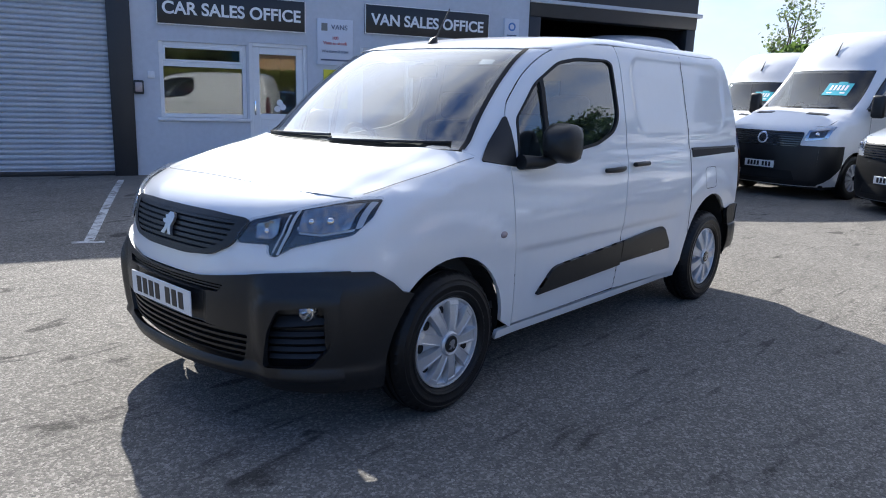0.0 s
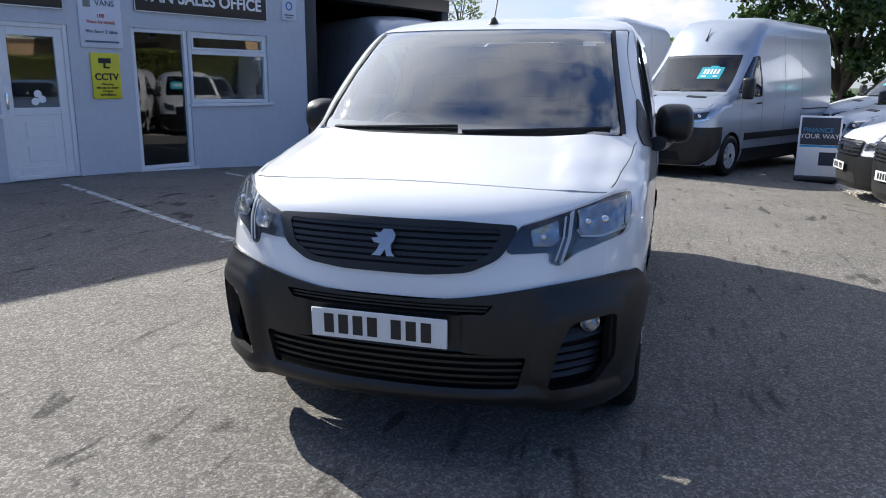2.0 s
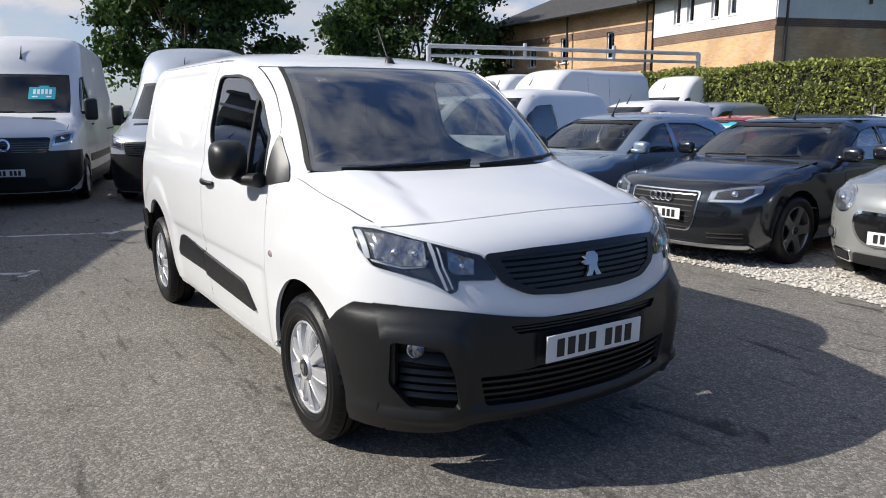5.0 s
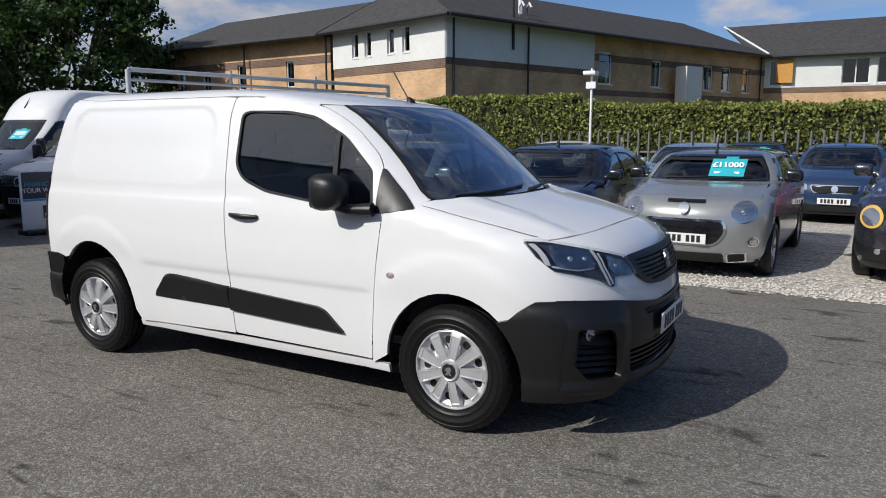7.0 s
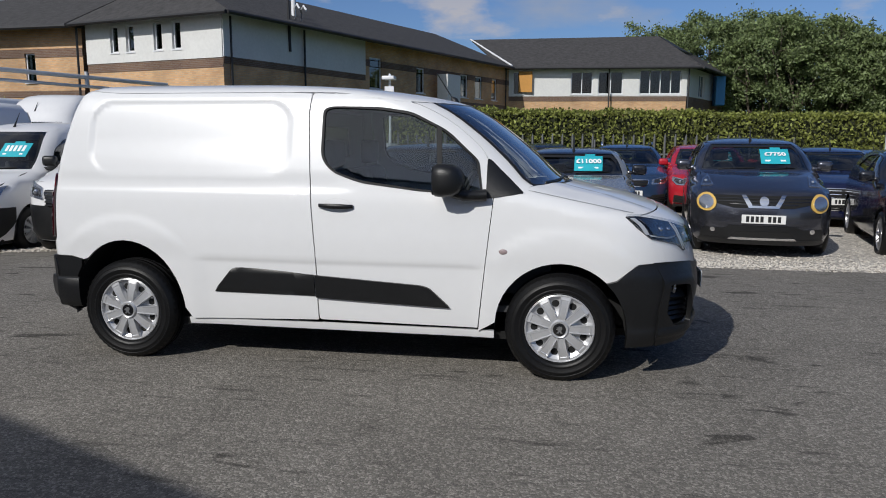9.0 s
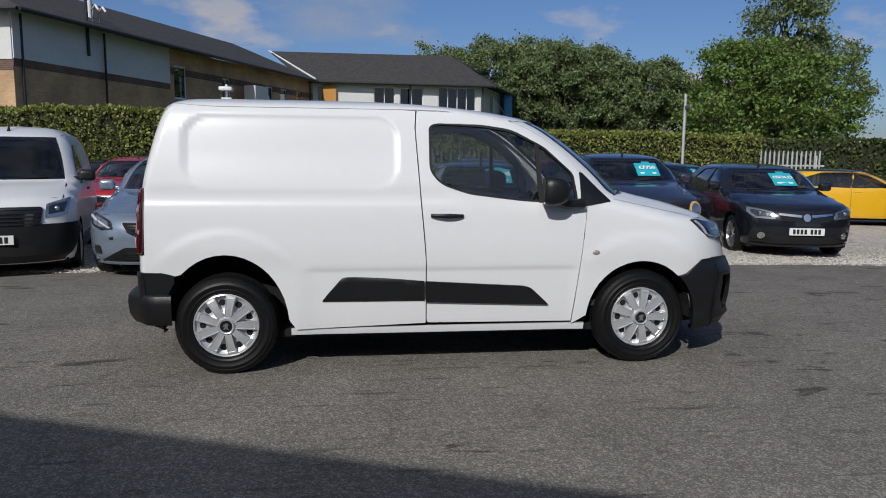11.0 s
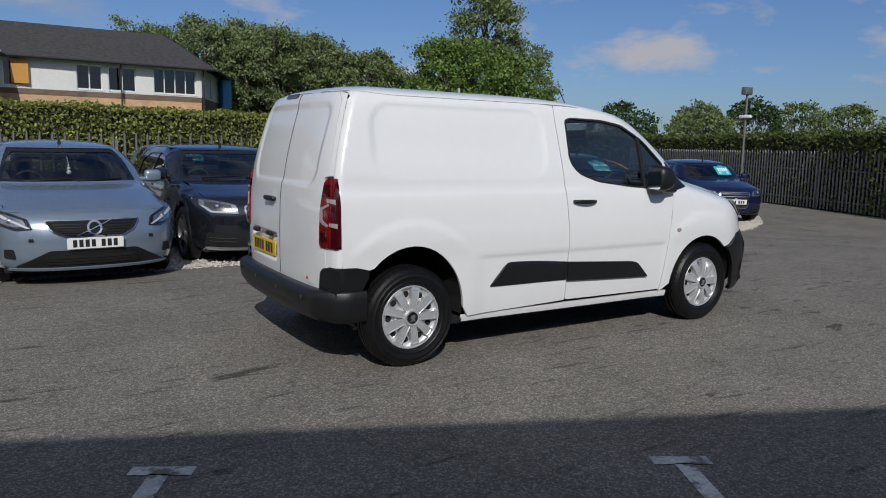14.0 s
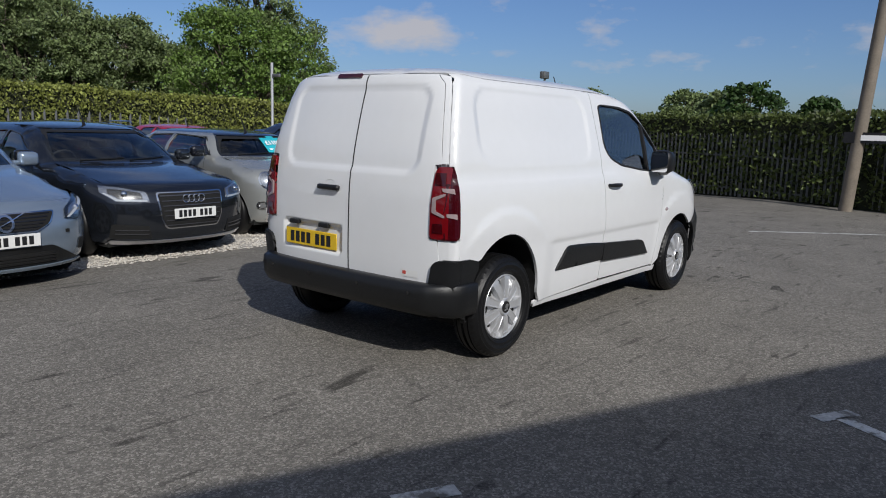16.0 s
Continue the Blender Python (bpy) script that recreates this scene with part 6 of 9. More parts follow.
def hero_flank(kind):
    s = "right" if kind == "right" else "left"
    # door, with its window opening
    door = HERO.panel("door", kind, DOOR, VAN_WHITE, van, holes=[WIN], step=0.026, thick=0.03)
    c = Vector((sum(a for a, _ in WIN) / len(WIN), sum(b for _, b in WIN) / len(WIN)))
    inner = [tuple(c + (Vector(p) - c) * (1 - 0.012 / max((Vector(p) - c).length, 0.1))) for p in WIN]
    outer = [tuple(c + (Vector(p) - c) * (1 + 0.004 / max((Vector(p) - c).length, 0.1))) for p in WIN]
    HERO.panel("window_seal", kind, outer, SEAL, door, holes=[inner], step=0.05, off=0.003, thick=0.02)
    pane = HERO.panel("window_pane", kind, WIN, SIDE_GLASS, door, step=0.08, off=-0.008)
    pane.visible_shadow = False
    HERO.panel("window_bar", kind, [(0.655, 1.118), (0.685, 1.118), (0.665, 1.50), (0.635, 1.515)], SEAL, door, step=0.05, off=0.004, thick=0.015)
    HERO.panel("mirror_corner", kind, rounded([(0.945, 1.09), (1.165, 1.122), (0.965, 1.315), (0.945, 1.32)], 0.012), PLASTIC, van, step=0.05, off=0.006, thick=0.01)
    # flank behind the door
    rear_edge = [(-1.875, z) for z in np.linspace(0.66, 1.22, 5)] + [(-1.84, 1.34), (-1.80, 1.5), (-1.755, 1.65), (-1.735, 1.735)]
    top = [(x, roof_z(x)) for x in np.linspace(-1.72, -0.17, 14)]
    loop = [(-0.10 - g, 0.312), (-0.105 - g, 0.75), (-0.135 - g, 1.10), (-0.17 - g, 1.60), (-0.16 - g, 1.714)]
    panel_loop = top[:-1] + loop[::-1] + [(-0.95, SILL)] + [p for p in R_ARCH[::-1] if p[1] > SILL + 0.001 and (p[0] > -1.70 or p[1] > 0.64)] + [(-1.74, 0.64), (-1.87, 0.655)] + rear_edge[1:]
    HERO.panel("side_panel", kind, panel_loop, VAN_WHITE, van, step=0.024, thick=0.02)
    # cant rail above the door, front pillar, wing
    pillar_out = [(HERO.front(ws_edge(z), z), z) for z in np.linspace(1.165, 1.655, 10)]
    rail = [(x, roof_z(x)) for x in np.linspace(pillar_out[-1][0] - 0.02, -0.155, 8)]
    HERO.panel("front_pillar", kind, [(1.17, seam_z(1.17))] + pillar_out + rail + RIM, VAN_WHITE, van, step=0.022, thick=0.015)
    nose = [(corner(z), z) for z in np.linspace(0.62, 0.995, 8)]
    seam = [(x, seam_z(x)) for x in np.linspace(1.84, 1.17, 9)]
    loop = [(0.905, SILL)] + [p for p in F_ARCH if p[1] > SILL + 0.001 and (p[0] < 1.5 or p[1] > 0.60)] + nose + seam + [(0.99, 1.073), (0.94, 0.62)]
    wing = HERO.panel("front_wing", kind, loop, VAN_WHITE, van, step=0.04, thick=0.02)
    sgn = -1 if kind == "right" else 1
    cut = [(x, seam_z(x)) for x in np.linspace(1.80, 1.19, 14)]
    HERO.panel("bonnet_gap", kind, [(x, z - 0.0007) for x, z in cut] + [(x, z + 0.0007) for x, z in cut[::-1]], SEAL, van, step=0.02, off=0.0025)
    bm = bmesh.new()
    rings = add_lathe(bm, [(0.026, 0.0), (0.026, -0.008), (0.020, -0.012)], 20)
    bm.faces.new(rings[-1])
    o = part("side_repeater", bm, WHITE_LENS, wing, "small clear oval side repeater", smooth=40)
    o.matrix_basis = Matrix.Translation((1.053, sgn * (HERO.half(1.053, 0.782) - 0.001), 0.782)) @ pose(0, 0, 0, 0, 0, 0 if sgn < 0 else 180) @ Matrix.Diagonal((1.0, 1, 0.62, 1))
    # black rubbing strip in two lengths
    low = rounded([(-0.785, 0.478), (-0.665, 0.615), (-0.615, 0.632), (-0.116, 0.602), (-0.112, 0.462)], [0.012, 0.04, 0.03, 0.0, 0.0])
    HERO.panel("rubbing_strip", kind, low, PLASTIC, van, step=0.03, off=0.018, thick=0.03, relief=lambda u, v: -0.012 * smooth01(0.035, 0.0, min(abs(v - 0.47), abs(0.635 - v))))
    low = rounded([(-0.104, 0.461), (-0.108, 0.601), (0.56, 0.560), (0.61, 0.545), (0.735, 0.428)], [0, 0, 0.03, 0.05, 0.012])
    HERO.panel("rubbing_strip", kind, low, PLASTIC, door, step=0.03, off=0.018, thick=0.03)
    # sill
    HERO.panel("sill", kind, [(-0.985, 0.24), (1.0, 0.235), (1.0, 0.283), (-0.985, 0.283)], VAN_WHITE, van, step=0.08, off=-0.012, thick=0.02)
    # door handle in its cup
    zc = 1.035
    yb = sgn * HERO.half(0.03, zc)
    bm = bmesh.new()
    n = 10
    loops = []
    for k in range(n + 1):
        t = k / n
        x = -0.075 + 0.215 * t
        bulge = 0.034 * math.sin(math.pi * min(max(t, 0.02), 0.98)) ** 0.45
        hh = 0.012 + 0.004 * math.sin(math.pi * t)
        c = (x, yb + sgn * bulge, zc - 0.004 * t)
        loops.append([bm.verts.new((c[0], c[1] + sgn * 0.009 * math.cos(a), c[2] + hh * math.sin(a))) for a in [2 * math.pi * i / 10 for i in range(10)]])
    for a, b in zip(loops, loops[1:]):
        for i in range(10):
            bm.faces.new((a[i], a[(i + 1) % 10], b[(i + 1) % 10], b[i]))
    bm.faces.new(loops[0])
    bm.faces.new(loops[-1])
    part("door_handle", bm, PLASTIC, door, "black pull handle", smooth=50)
    cup = [(0.035 + 0.085 * math.cos(a), 1.048 + 0.030 * math.sin(a)) for a in [2 * math.pi * i / 24 for i in range(24)]]
    HERO.panel("handle_cup", kind, cup, VAN_WHITE, door, step=0.012, off=0.0012, relief=lambda u, v: -0.010 * smooth01(1.0, 0.4, ((u - 0.035) / 0.085) ** 2 + ((v - 1.048) / 0.03) ** 2))
    # mirror on its arm
    mir = thing("door_mirror")
    mir.parent = door
    mir.matrix_basis = Matrix.Translation((0.72, sgn * 0.955, 1.20)) @ pose(0, 0, 0, 0, 0, sgn * 8) @ Matrix.Diagonal((0.9, 0.95, 0.86, 1))
    bm = bmesh.new()
    rings = []
    for x, w, h, ins in ((-0.065, 0.083, 0.098, 0), (-0.055, 0.092, 0.108, 0), (-0.01, 0.096, 0.112, 0), (0.05, 0.088, 0.102, 0), (0.095, 0.068, 0.078, 0), (0.118, 0.035, 0.04, 0)):
        rings.append([bm.verts.new((x, w * (abs(math.cos(a)) ** 0.62) * math.copysign(1, math.cos(a)), h * (abs(math.sin(a)) ** 0.62) * math.copysign(1, math.sin(a)))) for a in [2 * math.pi * (i + 0.5) / 28 for i in range(28)]])
    for a, b in zip(rings, rings[1:]):
        for i in range(28):
            bm.faces.new((a[i], a[(i + 1) % 28], b[(i + 1) % 28], b[i]))
    bm.faces.new(rings[-1])
    bm.faces.new(rings[0])
    part("mirror_shell", bm, PLASTIC, mir, smooth=45)
    bm = bmesh.new()
    add_prism(bm, rounded([(-0.08, -0.095), (0.08, -0.095), (0.08, 0.095), (-0.08, 0.095)], 0.03), -0.067, -0.0685, "yzx")
    part("mirror_glass", bm, CHROME, mir)
    bm = bmesh.new()
    add_tube(bm, [(0.02, -sgn * 0.02, -0.07), (0.10, -sgn * 0.06, -0.105), (0.24, -sgn * 0.11, -0.100)], [0.040, 0.034, 0.042], 12)
    part("mirror_arm", bm, PLASTIC, mir, smooth=50)
    # tail lamp, set into the corner
    lamp = thing("tail_lamp")
    lamp.parent = van
    ls = -1 if kind == "right" else 1
    whole = [(-1.938, 0.795), (-1.888, 0.795), (-1.882, 0.83), (-1.872, 1.17), (-1.876, 1.205), (-1.900, 1.205)]
    HERO.panel("side_lens", kind, rounded(whole, 0.02), RED_DARK, lamp, step=0.025, off=0.012, thick=0.025)
    face = rounded([(ls * a, b) for a, b in ((0.70, 0.815), (0.715, 0.795), (0.815, 0.795), (0.805, 1.205), (0.735, 1.205), (0.715, 1.18), (0.70, 1.0))], 0.015)
    HERO.panel("rear_lens", "rear", face, RED_LENS, lamp, step=0.025, off=0.012, thick=0.03)
    white = rounded([(ls * a, b) for a, b in ((0.712, 0.945), (0.79, 0.918), (0.79, 0.932), (0.735, 0.957), (0.735, 1.018), (0.79, 1.043), (0.79, 1.058), (0.712, 1.030))], 0.008)
    HERO.panel("reversing_lens", "rear", white, WHITE_LENS, lamp, step=0.02, off=0.019, thick=0.008)
    for z0, z1 in ((0.83, 0.885), (1.10, 1.17)):
        HERO.panel("dark_band", "rear", [(ls * a, b) for a, b in ((0.72, z0), (0.785, z0), (0.78, z1), (0.722, z1))], RED_DARK, lamp, step=0.03, off=0.017, thick=0.004)
    for z0, z1 in ((0.915, 0.945), (1.055, 1.085)):
        HERO.panel("side_claw", kind, [(-1.918, z0 + 0.01), (-1.892, z0), (-1.892, z1), (-1.918, z1)], WHITE_LENS, lamp, step=0.03, off=0.017, thick=0.004)
    if kind == "left":
        # sliding door seams, its rail, second handle and the fuel flap
        HERO.panel("slide_seam", kind, [(-1.045, 0.52), (-1.037, 0.52), (-0.988, 1.10), (-0.985, 1.705), (-0.993, 1.705), (-0.996, 1.10)], SEAL, van, step=0.04, off=0.0015)
        HERO.panel("door_rail", kind, rounded([(-1.02, 1.055), (-1.80, 1.065), (-1.80, 1.10), (-1.02, 1.105)], 0.006), SEAL, van, step=0.05, off=0.002)
        HERO.panel("rail_lip", kind, [(-1.02, 1.105), (-1.80, 1.10), (-1.80, 1.112), (-1.02, 1.118)], PLASTIC, van, step=0.05, off=0.008, thick=0.008)
        flap = rounded([(-1.25, 0.83), (-1.43, 0.83), (-1.43, 0.98), (-1.25, 0.98)], 0.03)
        c = (-1.34, 0.905)
        HERO.panel("fuel_flap", kind, flap, SEAL, van, step=0.04, off=0.001, holes=[[(c[0] + (a - c[0]) * 0.96, c[1] + (b - c[1]) * 0.95) for a, b in flap]])
        yb2 = HERO.half(-0.25, 1.05)
        box("slide_handle", (-0.345, yb2 + 0.008, 1.038), (-0.165, yb2 + 0.038, 1.064), PLASTIC, van, 0.010, seg=3)


for side in ("right", "left"):
    hero_flank(side)

# bonnet, roof, windscreen
nose_z = lambda y: 1.03 - 0.033 * (abs(y) / 0.745) ** 2
front_line = [(HERO.front(y, nose_z(y)), y) for y in np.linspace(-0.742, 0.742, 21)]
seam_l = [(x, HERO.half(x, seam_z(x))) for x in np.linspace(1.84, 1.17, 10)]
cowl = [(HERO.front(y, 1.165), y) for y in np.linspace(0.735, -0.735, 19)]
HERO.panel("bonnet", "top", front_line + seam_l[1:] + cowl[1:-1] + [(x, -y) for x, y in seam_l[::-1][:-1]], VAN_WHITE, van, step=0.045, thick=0.02, lo=0.95, hi=1.176,
           relief=lambda u, v: 0.010 * smooth01(0.50, 0.56, abs(v) + (1.7 - u) * 0.12) * smooth01(0.70, 0.60, abs(v)) * smooth01(2.0, 1.8, u))
edge_l = [(x, HERO.half(x, roof_z(x)) - 0.004) for x in np.linspace(0.40, -1.70, 18)]
front_edge = [(HERO.front(y, 1.657), y) for y in np.linspace(-0.60, 0.60, 13)]
rear_line = [(HERO.rear(y, 1.742) + 0.002, y) for y in np.linspace(0.60, -0.60, 9)]
HERO.panel("roof", "top", front_edge + edge_l + rear_line + [(x, -y) for x, y in edge_l[::-1]], VAN_WHITE, van, step=0.06, thick=0.015, lo=1.60, hi=1.8,
           relief=lambda u, v: -0.006 * smooth01(0.01, 0.0, abs(abs(v) - 0.30) - 0.02) * smooth01(0.4, 0.2, u))
zs = list(np.linspace(1.172, 1.652, 9))
ws = [(ws_edge(z) - 0.006, z) for z in zs]
screen = HERO.panel("windscreen", "front", [(-y, z) for y, z in ws] + ws[::-1], CLEAR, van, step=0.06, off=-0.003)
screen.visible_shadow = False
wi = [(y - 0.035, 1.172 + 0.04 + (z - 1.172) * 0.895) for y, z in ws]
HERO.panel("screen_band", "front", [(-y, z) for y, z in ws] + ws[::-1], SEAL, van, holes=[[(-y, z) for y, z in wi] + wi[::-1]], step=0.06, off=-0.007)
HERO.panel("scuttle", "front", [(-0.745, 1.150), (0.745, 1.150), (0.735, 1.19), (-0.735, 1.19)], PLASTIC, van, step=0.04, off=-0.012)
HERO.panel("paper_label", "front", [(0.50, 1.575), (0.56, 1.575), (0.555, 1.60), (0.495, 1.60)], PLATE_WHITE, van, step=0.05, off=-0.009)
# clean black border down both sides of the screen
for s in (-1, 1):
    run = [(ws_edge(z), z) for z in np.linspace(1.168, 1.655, 14)]
    HERO.panel("screen_trim", "front", [(s * (y - 0.013), z) for y, z in run] + [(s * (y + 0.005), z) for y, z in run[::-1]], SEAL, van, step=0.03, off=0.004)
for y0, y1, x0 in ((-0.62, 0.02, 1.36), (0.05, 0.68, 1.33)):
    bm = bmesh.new()
    pts = [(HERO.front(y, 1.180 + 0.004 * k) + 0.010, y, 1.180 + 0.004 * k) for k, y in enumerate(np.linspace(y0, y1, 6))]
    add_tube(bm, pts, 0.007, 6)
    part("wiper", bm, PLASTIC, van, smooth=50)

# nose: white centre, grille, lamps, bumper
W_BOT = lambda y: 0.655 + 0.075 * smooth01(0.1, 0.80, abs(y))
ys = np.linspace(-1, 1, 25)
top_loop = [(0.742 * t, nose_z(0.742 * t) - 0.003) for t in ys]
low_loop = [(0.85 * HERO.w(0.66) * t, 0.672 - 0.012 * (1 - t * t)) for t in ys[::-1]]
fr = [(0.85 * HERO.w(z), z) for z in np.linspace(0.985, 0.69, 7)]
HERO.panel("nose_panel", "front", top_loop + fr + low_loop[1:-1] + [(-y, z) for y, z in fr[::-1]], VAN_WHITE, van, step=0.04, thick=0.012)
grille = thing("grille")
grille.parent = van
gl = rounded([(-0.455, 0.905), (-0.25, 0.915), (0.25, 0.915), (0.455, 0.905), (0.40, 0.80), (0.30, 0.752), (0.15, 0.738), (-0.15, 0.738), (-0.30, 0.752), (-0.40, 0.80)], 0.03)
HERO.panel("grille_frame", "front", gl, PLASTIC, grille, step=0.03, off=0.016, thick=0.03, holes=[rounded([(-0.40, 0.893), (0.40, 0.893), (0.36, 0.81), (0.27, 0.768), (-0.27, 0.768), (-0.36, 0.81)], 0.025)])
HERO.panel("grille_mesh", "front", [(-0.42, 0.90), (0.42, 0.90), (0.36, 0.79), (0.27, 0.755), (-0.27, 0.755), (-0.36, 0.79)], DARK, grille, step=0.05, off=0.004)
for k in range(6):
    z = 0.782 + 0.021 * k
    w = (0.27 + (z - 0.768) * 2.14 if z < 0.81 else 0.36 + (z - 0.81) * 0.48) + 0.02
    HERO.panel("grille_slat", "front", [(-w, z - 0.006), (w, z - 0.006), (w, z + 0.007), (-w, z + 0.007)], PLASTIC, grille, step=0.03, off=0.013, thick=0.012)
emblem = [(a * 0.80, 0.834 + (b - 0.829) * 0.92) for a, b in BEAST]
HERO.panel("emblem", "front", emblem, EMBLEM, van, step=0.02, off=0.030, thick=0.012, label="chrome emblem on the grille")

# black bumper
BUMP_TOP = lambda y: W_BOT(y)
bumper = thing("front_bumper")
bumper.parent = van
slot_u = rounded([(-0.39, 0.645), (0.39, 0.645), (0.36, 0.612), (-0.36, 0.612)], 0.01)
slot_l = rounded([(-0.50, 0.462), (-0.3, 0.474), (0.3, 0.474), (0.50, 0.462), (0.47, 0.335), (-0.47, 0.335)], 0.02)
fogs = [rounded([(s * a, b) for a, b in ((0.757, 0.602), (0.625, 0.585), (0.590, 0.500), (0.560, 0.345), (0.70, 0.352), (0.757, 0.44))], 0.022) for s in (1, -1)]
BW = 0.80


def bumper_relief(y, z):
    a = abs(y)
    d = 0.022 * smooth01(0.50, 0.58, a) * smooth01(0.72, 0.64, z)
    d += 0.014 * smooth01(0.36, 0.30, z)
    d -= 0.010 * smooth01(0.02, 0.0, abs(z - 0.545) - 0.055) * smooth01(0.02, 0.0, a - 0.28)
    # raised brow round the lamp pocket, and the lip under it
    e = round_box(a, z, 0.575, 0.80, 0.34, 0.60, 0.05)
    d += 0.012 * smooth01(0.055, 0.015, e)
    d += 0.010 * smooth01(0.025, 0.0, abs(z - 0.318))
    return d


fl = [(y, BUMP_TOP(y)) for y in np.linspace(-BW, BW, 33)] + [(BW - 0.02, 0.62), (0.785, 0.45), (0.765, 0.30)] + [(y, 0.285 - 0.035 * smooth01(0.4, 0.75, abs(y))) for y in np.linspace(0.74, -0.74, 15)] + [(-0.765, 0.30), (-0.785, 0.45), (-BW + 0.02, 0.62)]
HERO.panel("bumper_skin", "front", fl, PLASTIC, bumper, holes=[slot_u, slot_l, *fogs], step=0.02, off=0.012, thick=0.03, relief=bumper_relief)
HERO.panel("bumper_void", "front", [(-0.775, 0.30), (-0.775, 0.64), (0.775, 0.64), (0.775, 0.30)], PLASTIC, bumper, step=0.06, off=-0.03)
for z in (0.622, 0.634):
    HERO.panel("slot_bar", "front", [(-0.37, z - 0.003), (0.37, z - 0.003), (0.37, z + 0.003), (-0.37, z + 0.003)], PLASTIC, bumper, step=0.04, off=0.0, thick=0.01)
for k in range(5):
    z = 0.352 + 0.026 * k
    HERO.panel("intake_bar", "front", [(-0.49, z - 0.005), (0.49, z - 0.005), (0.49, z + 0.005), (-0.49, z + 0.005)], PLASTIC, bumper, step=0.04, off=-0.004, thick=0.02)
for s in (-1, 1):
    for k in range(4):
        z = 0.366 + 0.032 * k
        HERO.panel("side_bar", "front", [(s * a, b) for a, b in ((0.565, z), (0.745, z + 0.006), (0.745, z + 0.020), (0.570, z + 0.014))], PLASTIC, bumper, step=0.02, off=0.0, thick=0.02, relief=lambda u, v, z=z: -0.9 * (v - z))
    HERO.panel("fog_shelf", "front", [(s * a, b) for a, b in ((0.598, 0.497), (0.757, 0.512), (0.757, 0.530), (0.70, 0.540), (0.612, 0.535))], PLASTIC, bumper, step=0.015, off=0.012, thick=0.03, relief=lambda u, v: -0.75 * (v - 0.497))
    fx = HERO.front(0.69, 0.568)
    fog = thing("fog_lamp")
    fog.parent = bumper
    fog.matrix_basis = Matrix.Translation((fx - 0.018, s * 0.70, 0.568)) @ pose(0, 0, 0, 0, 0, 90 + s * 18) @ Matrix.Diagonal((0.88, 0.75, 0.88, 1))
    bm = bmesh.new()
    rings = add_lathe(bm, [(0.040, 0.03), (0.040, -0.012), (0.034, -0.016), (0.030, 0.0), (0.012, 0.02)], 24)
    bm.faces.new(rings[-1])
    part("fog_reflector", bm, REFLECTOR, fog, smooth=40)
    bm = bmesh.new()
    rings = add_lathe(bm, [(0.034, -0.014), (0.026, -0.022), (0.010, -0.026)], 24)
    bm.faces.new(rings[-1])
    part("fog_lens", bm, LENS, fog, smooth=40)
for s, kind in ((-1, "right"), (1, "left")):
    # bumper's wrap round to the wheel arch; near-black sheet paints the vent's shade
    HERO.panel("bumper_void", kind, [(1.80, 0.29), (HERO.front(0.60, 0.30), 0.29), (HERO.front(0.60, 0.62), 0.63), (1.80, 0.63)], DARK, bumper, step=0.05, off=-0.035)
    A = [p for p in F_ARCH if p[0] > 1.6 and 0.24 < p[1] < 0.64]
    x1 = lambda z: HERO.front(0.745, z)
    loop = [(1.765, 0.245)] + A[::-1] + [(1.712, 0.628), (1.76, 0.672), (1.835, 0.722), (x1(0.73), 0.730)] + [(x1(z), z) for z in (0.62, 0.45, 0.30)] + [(x1(0.25), 0.25)]
    HERO.panel("bumper_end", kind, loop, PLASTIC, bumper, step=0.035, off=0.0095, thick=0.03, relief=lambda u, v: 0.022 * smooth01(0.72, 0.64, v) + 0.014 * smooth01(0.36, 0.30, v))

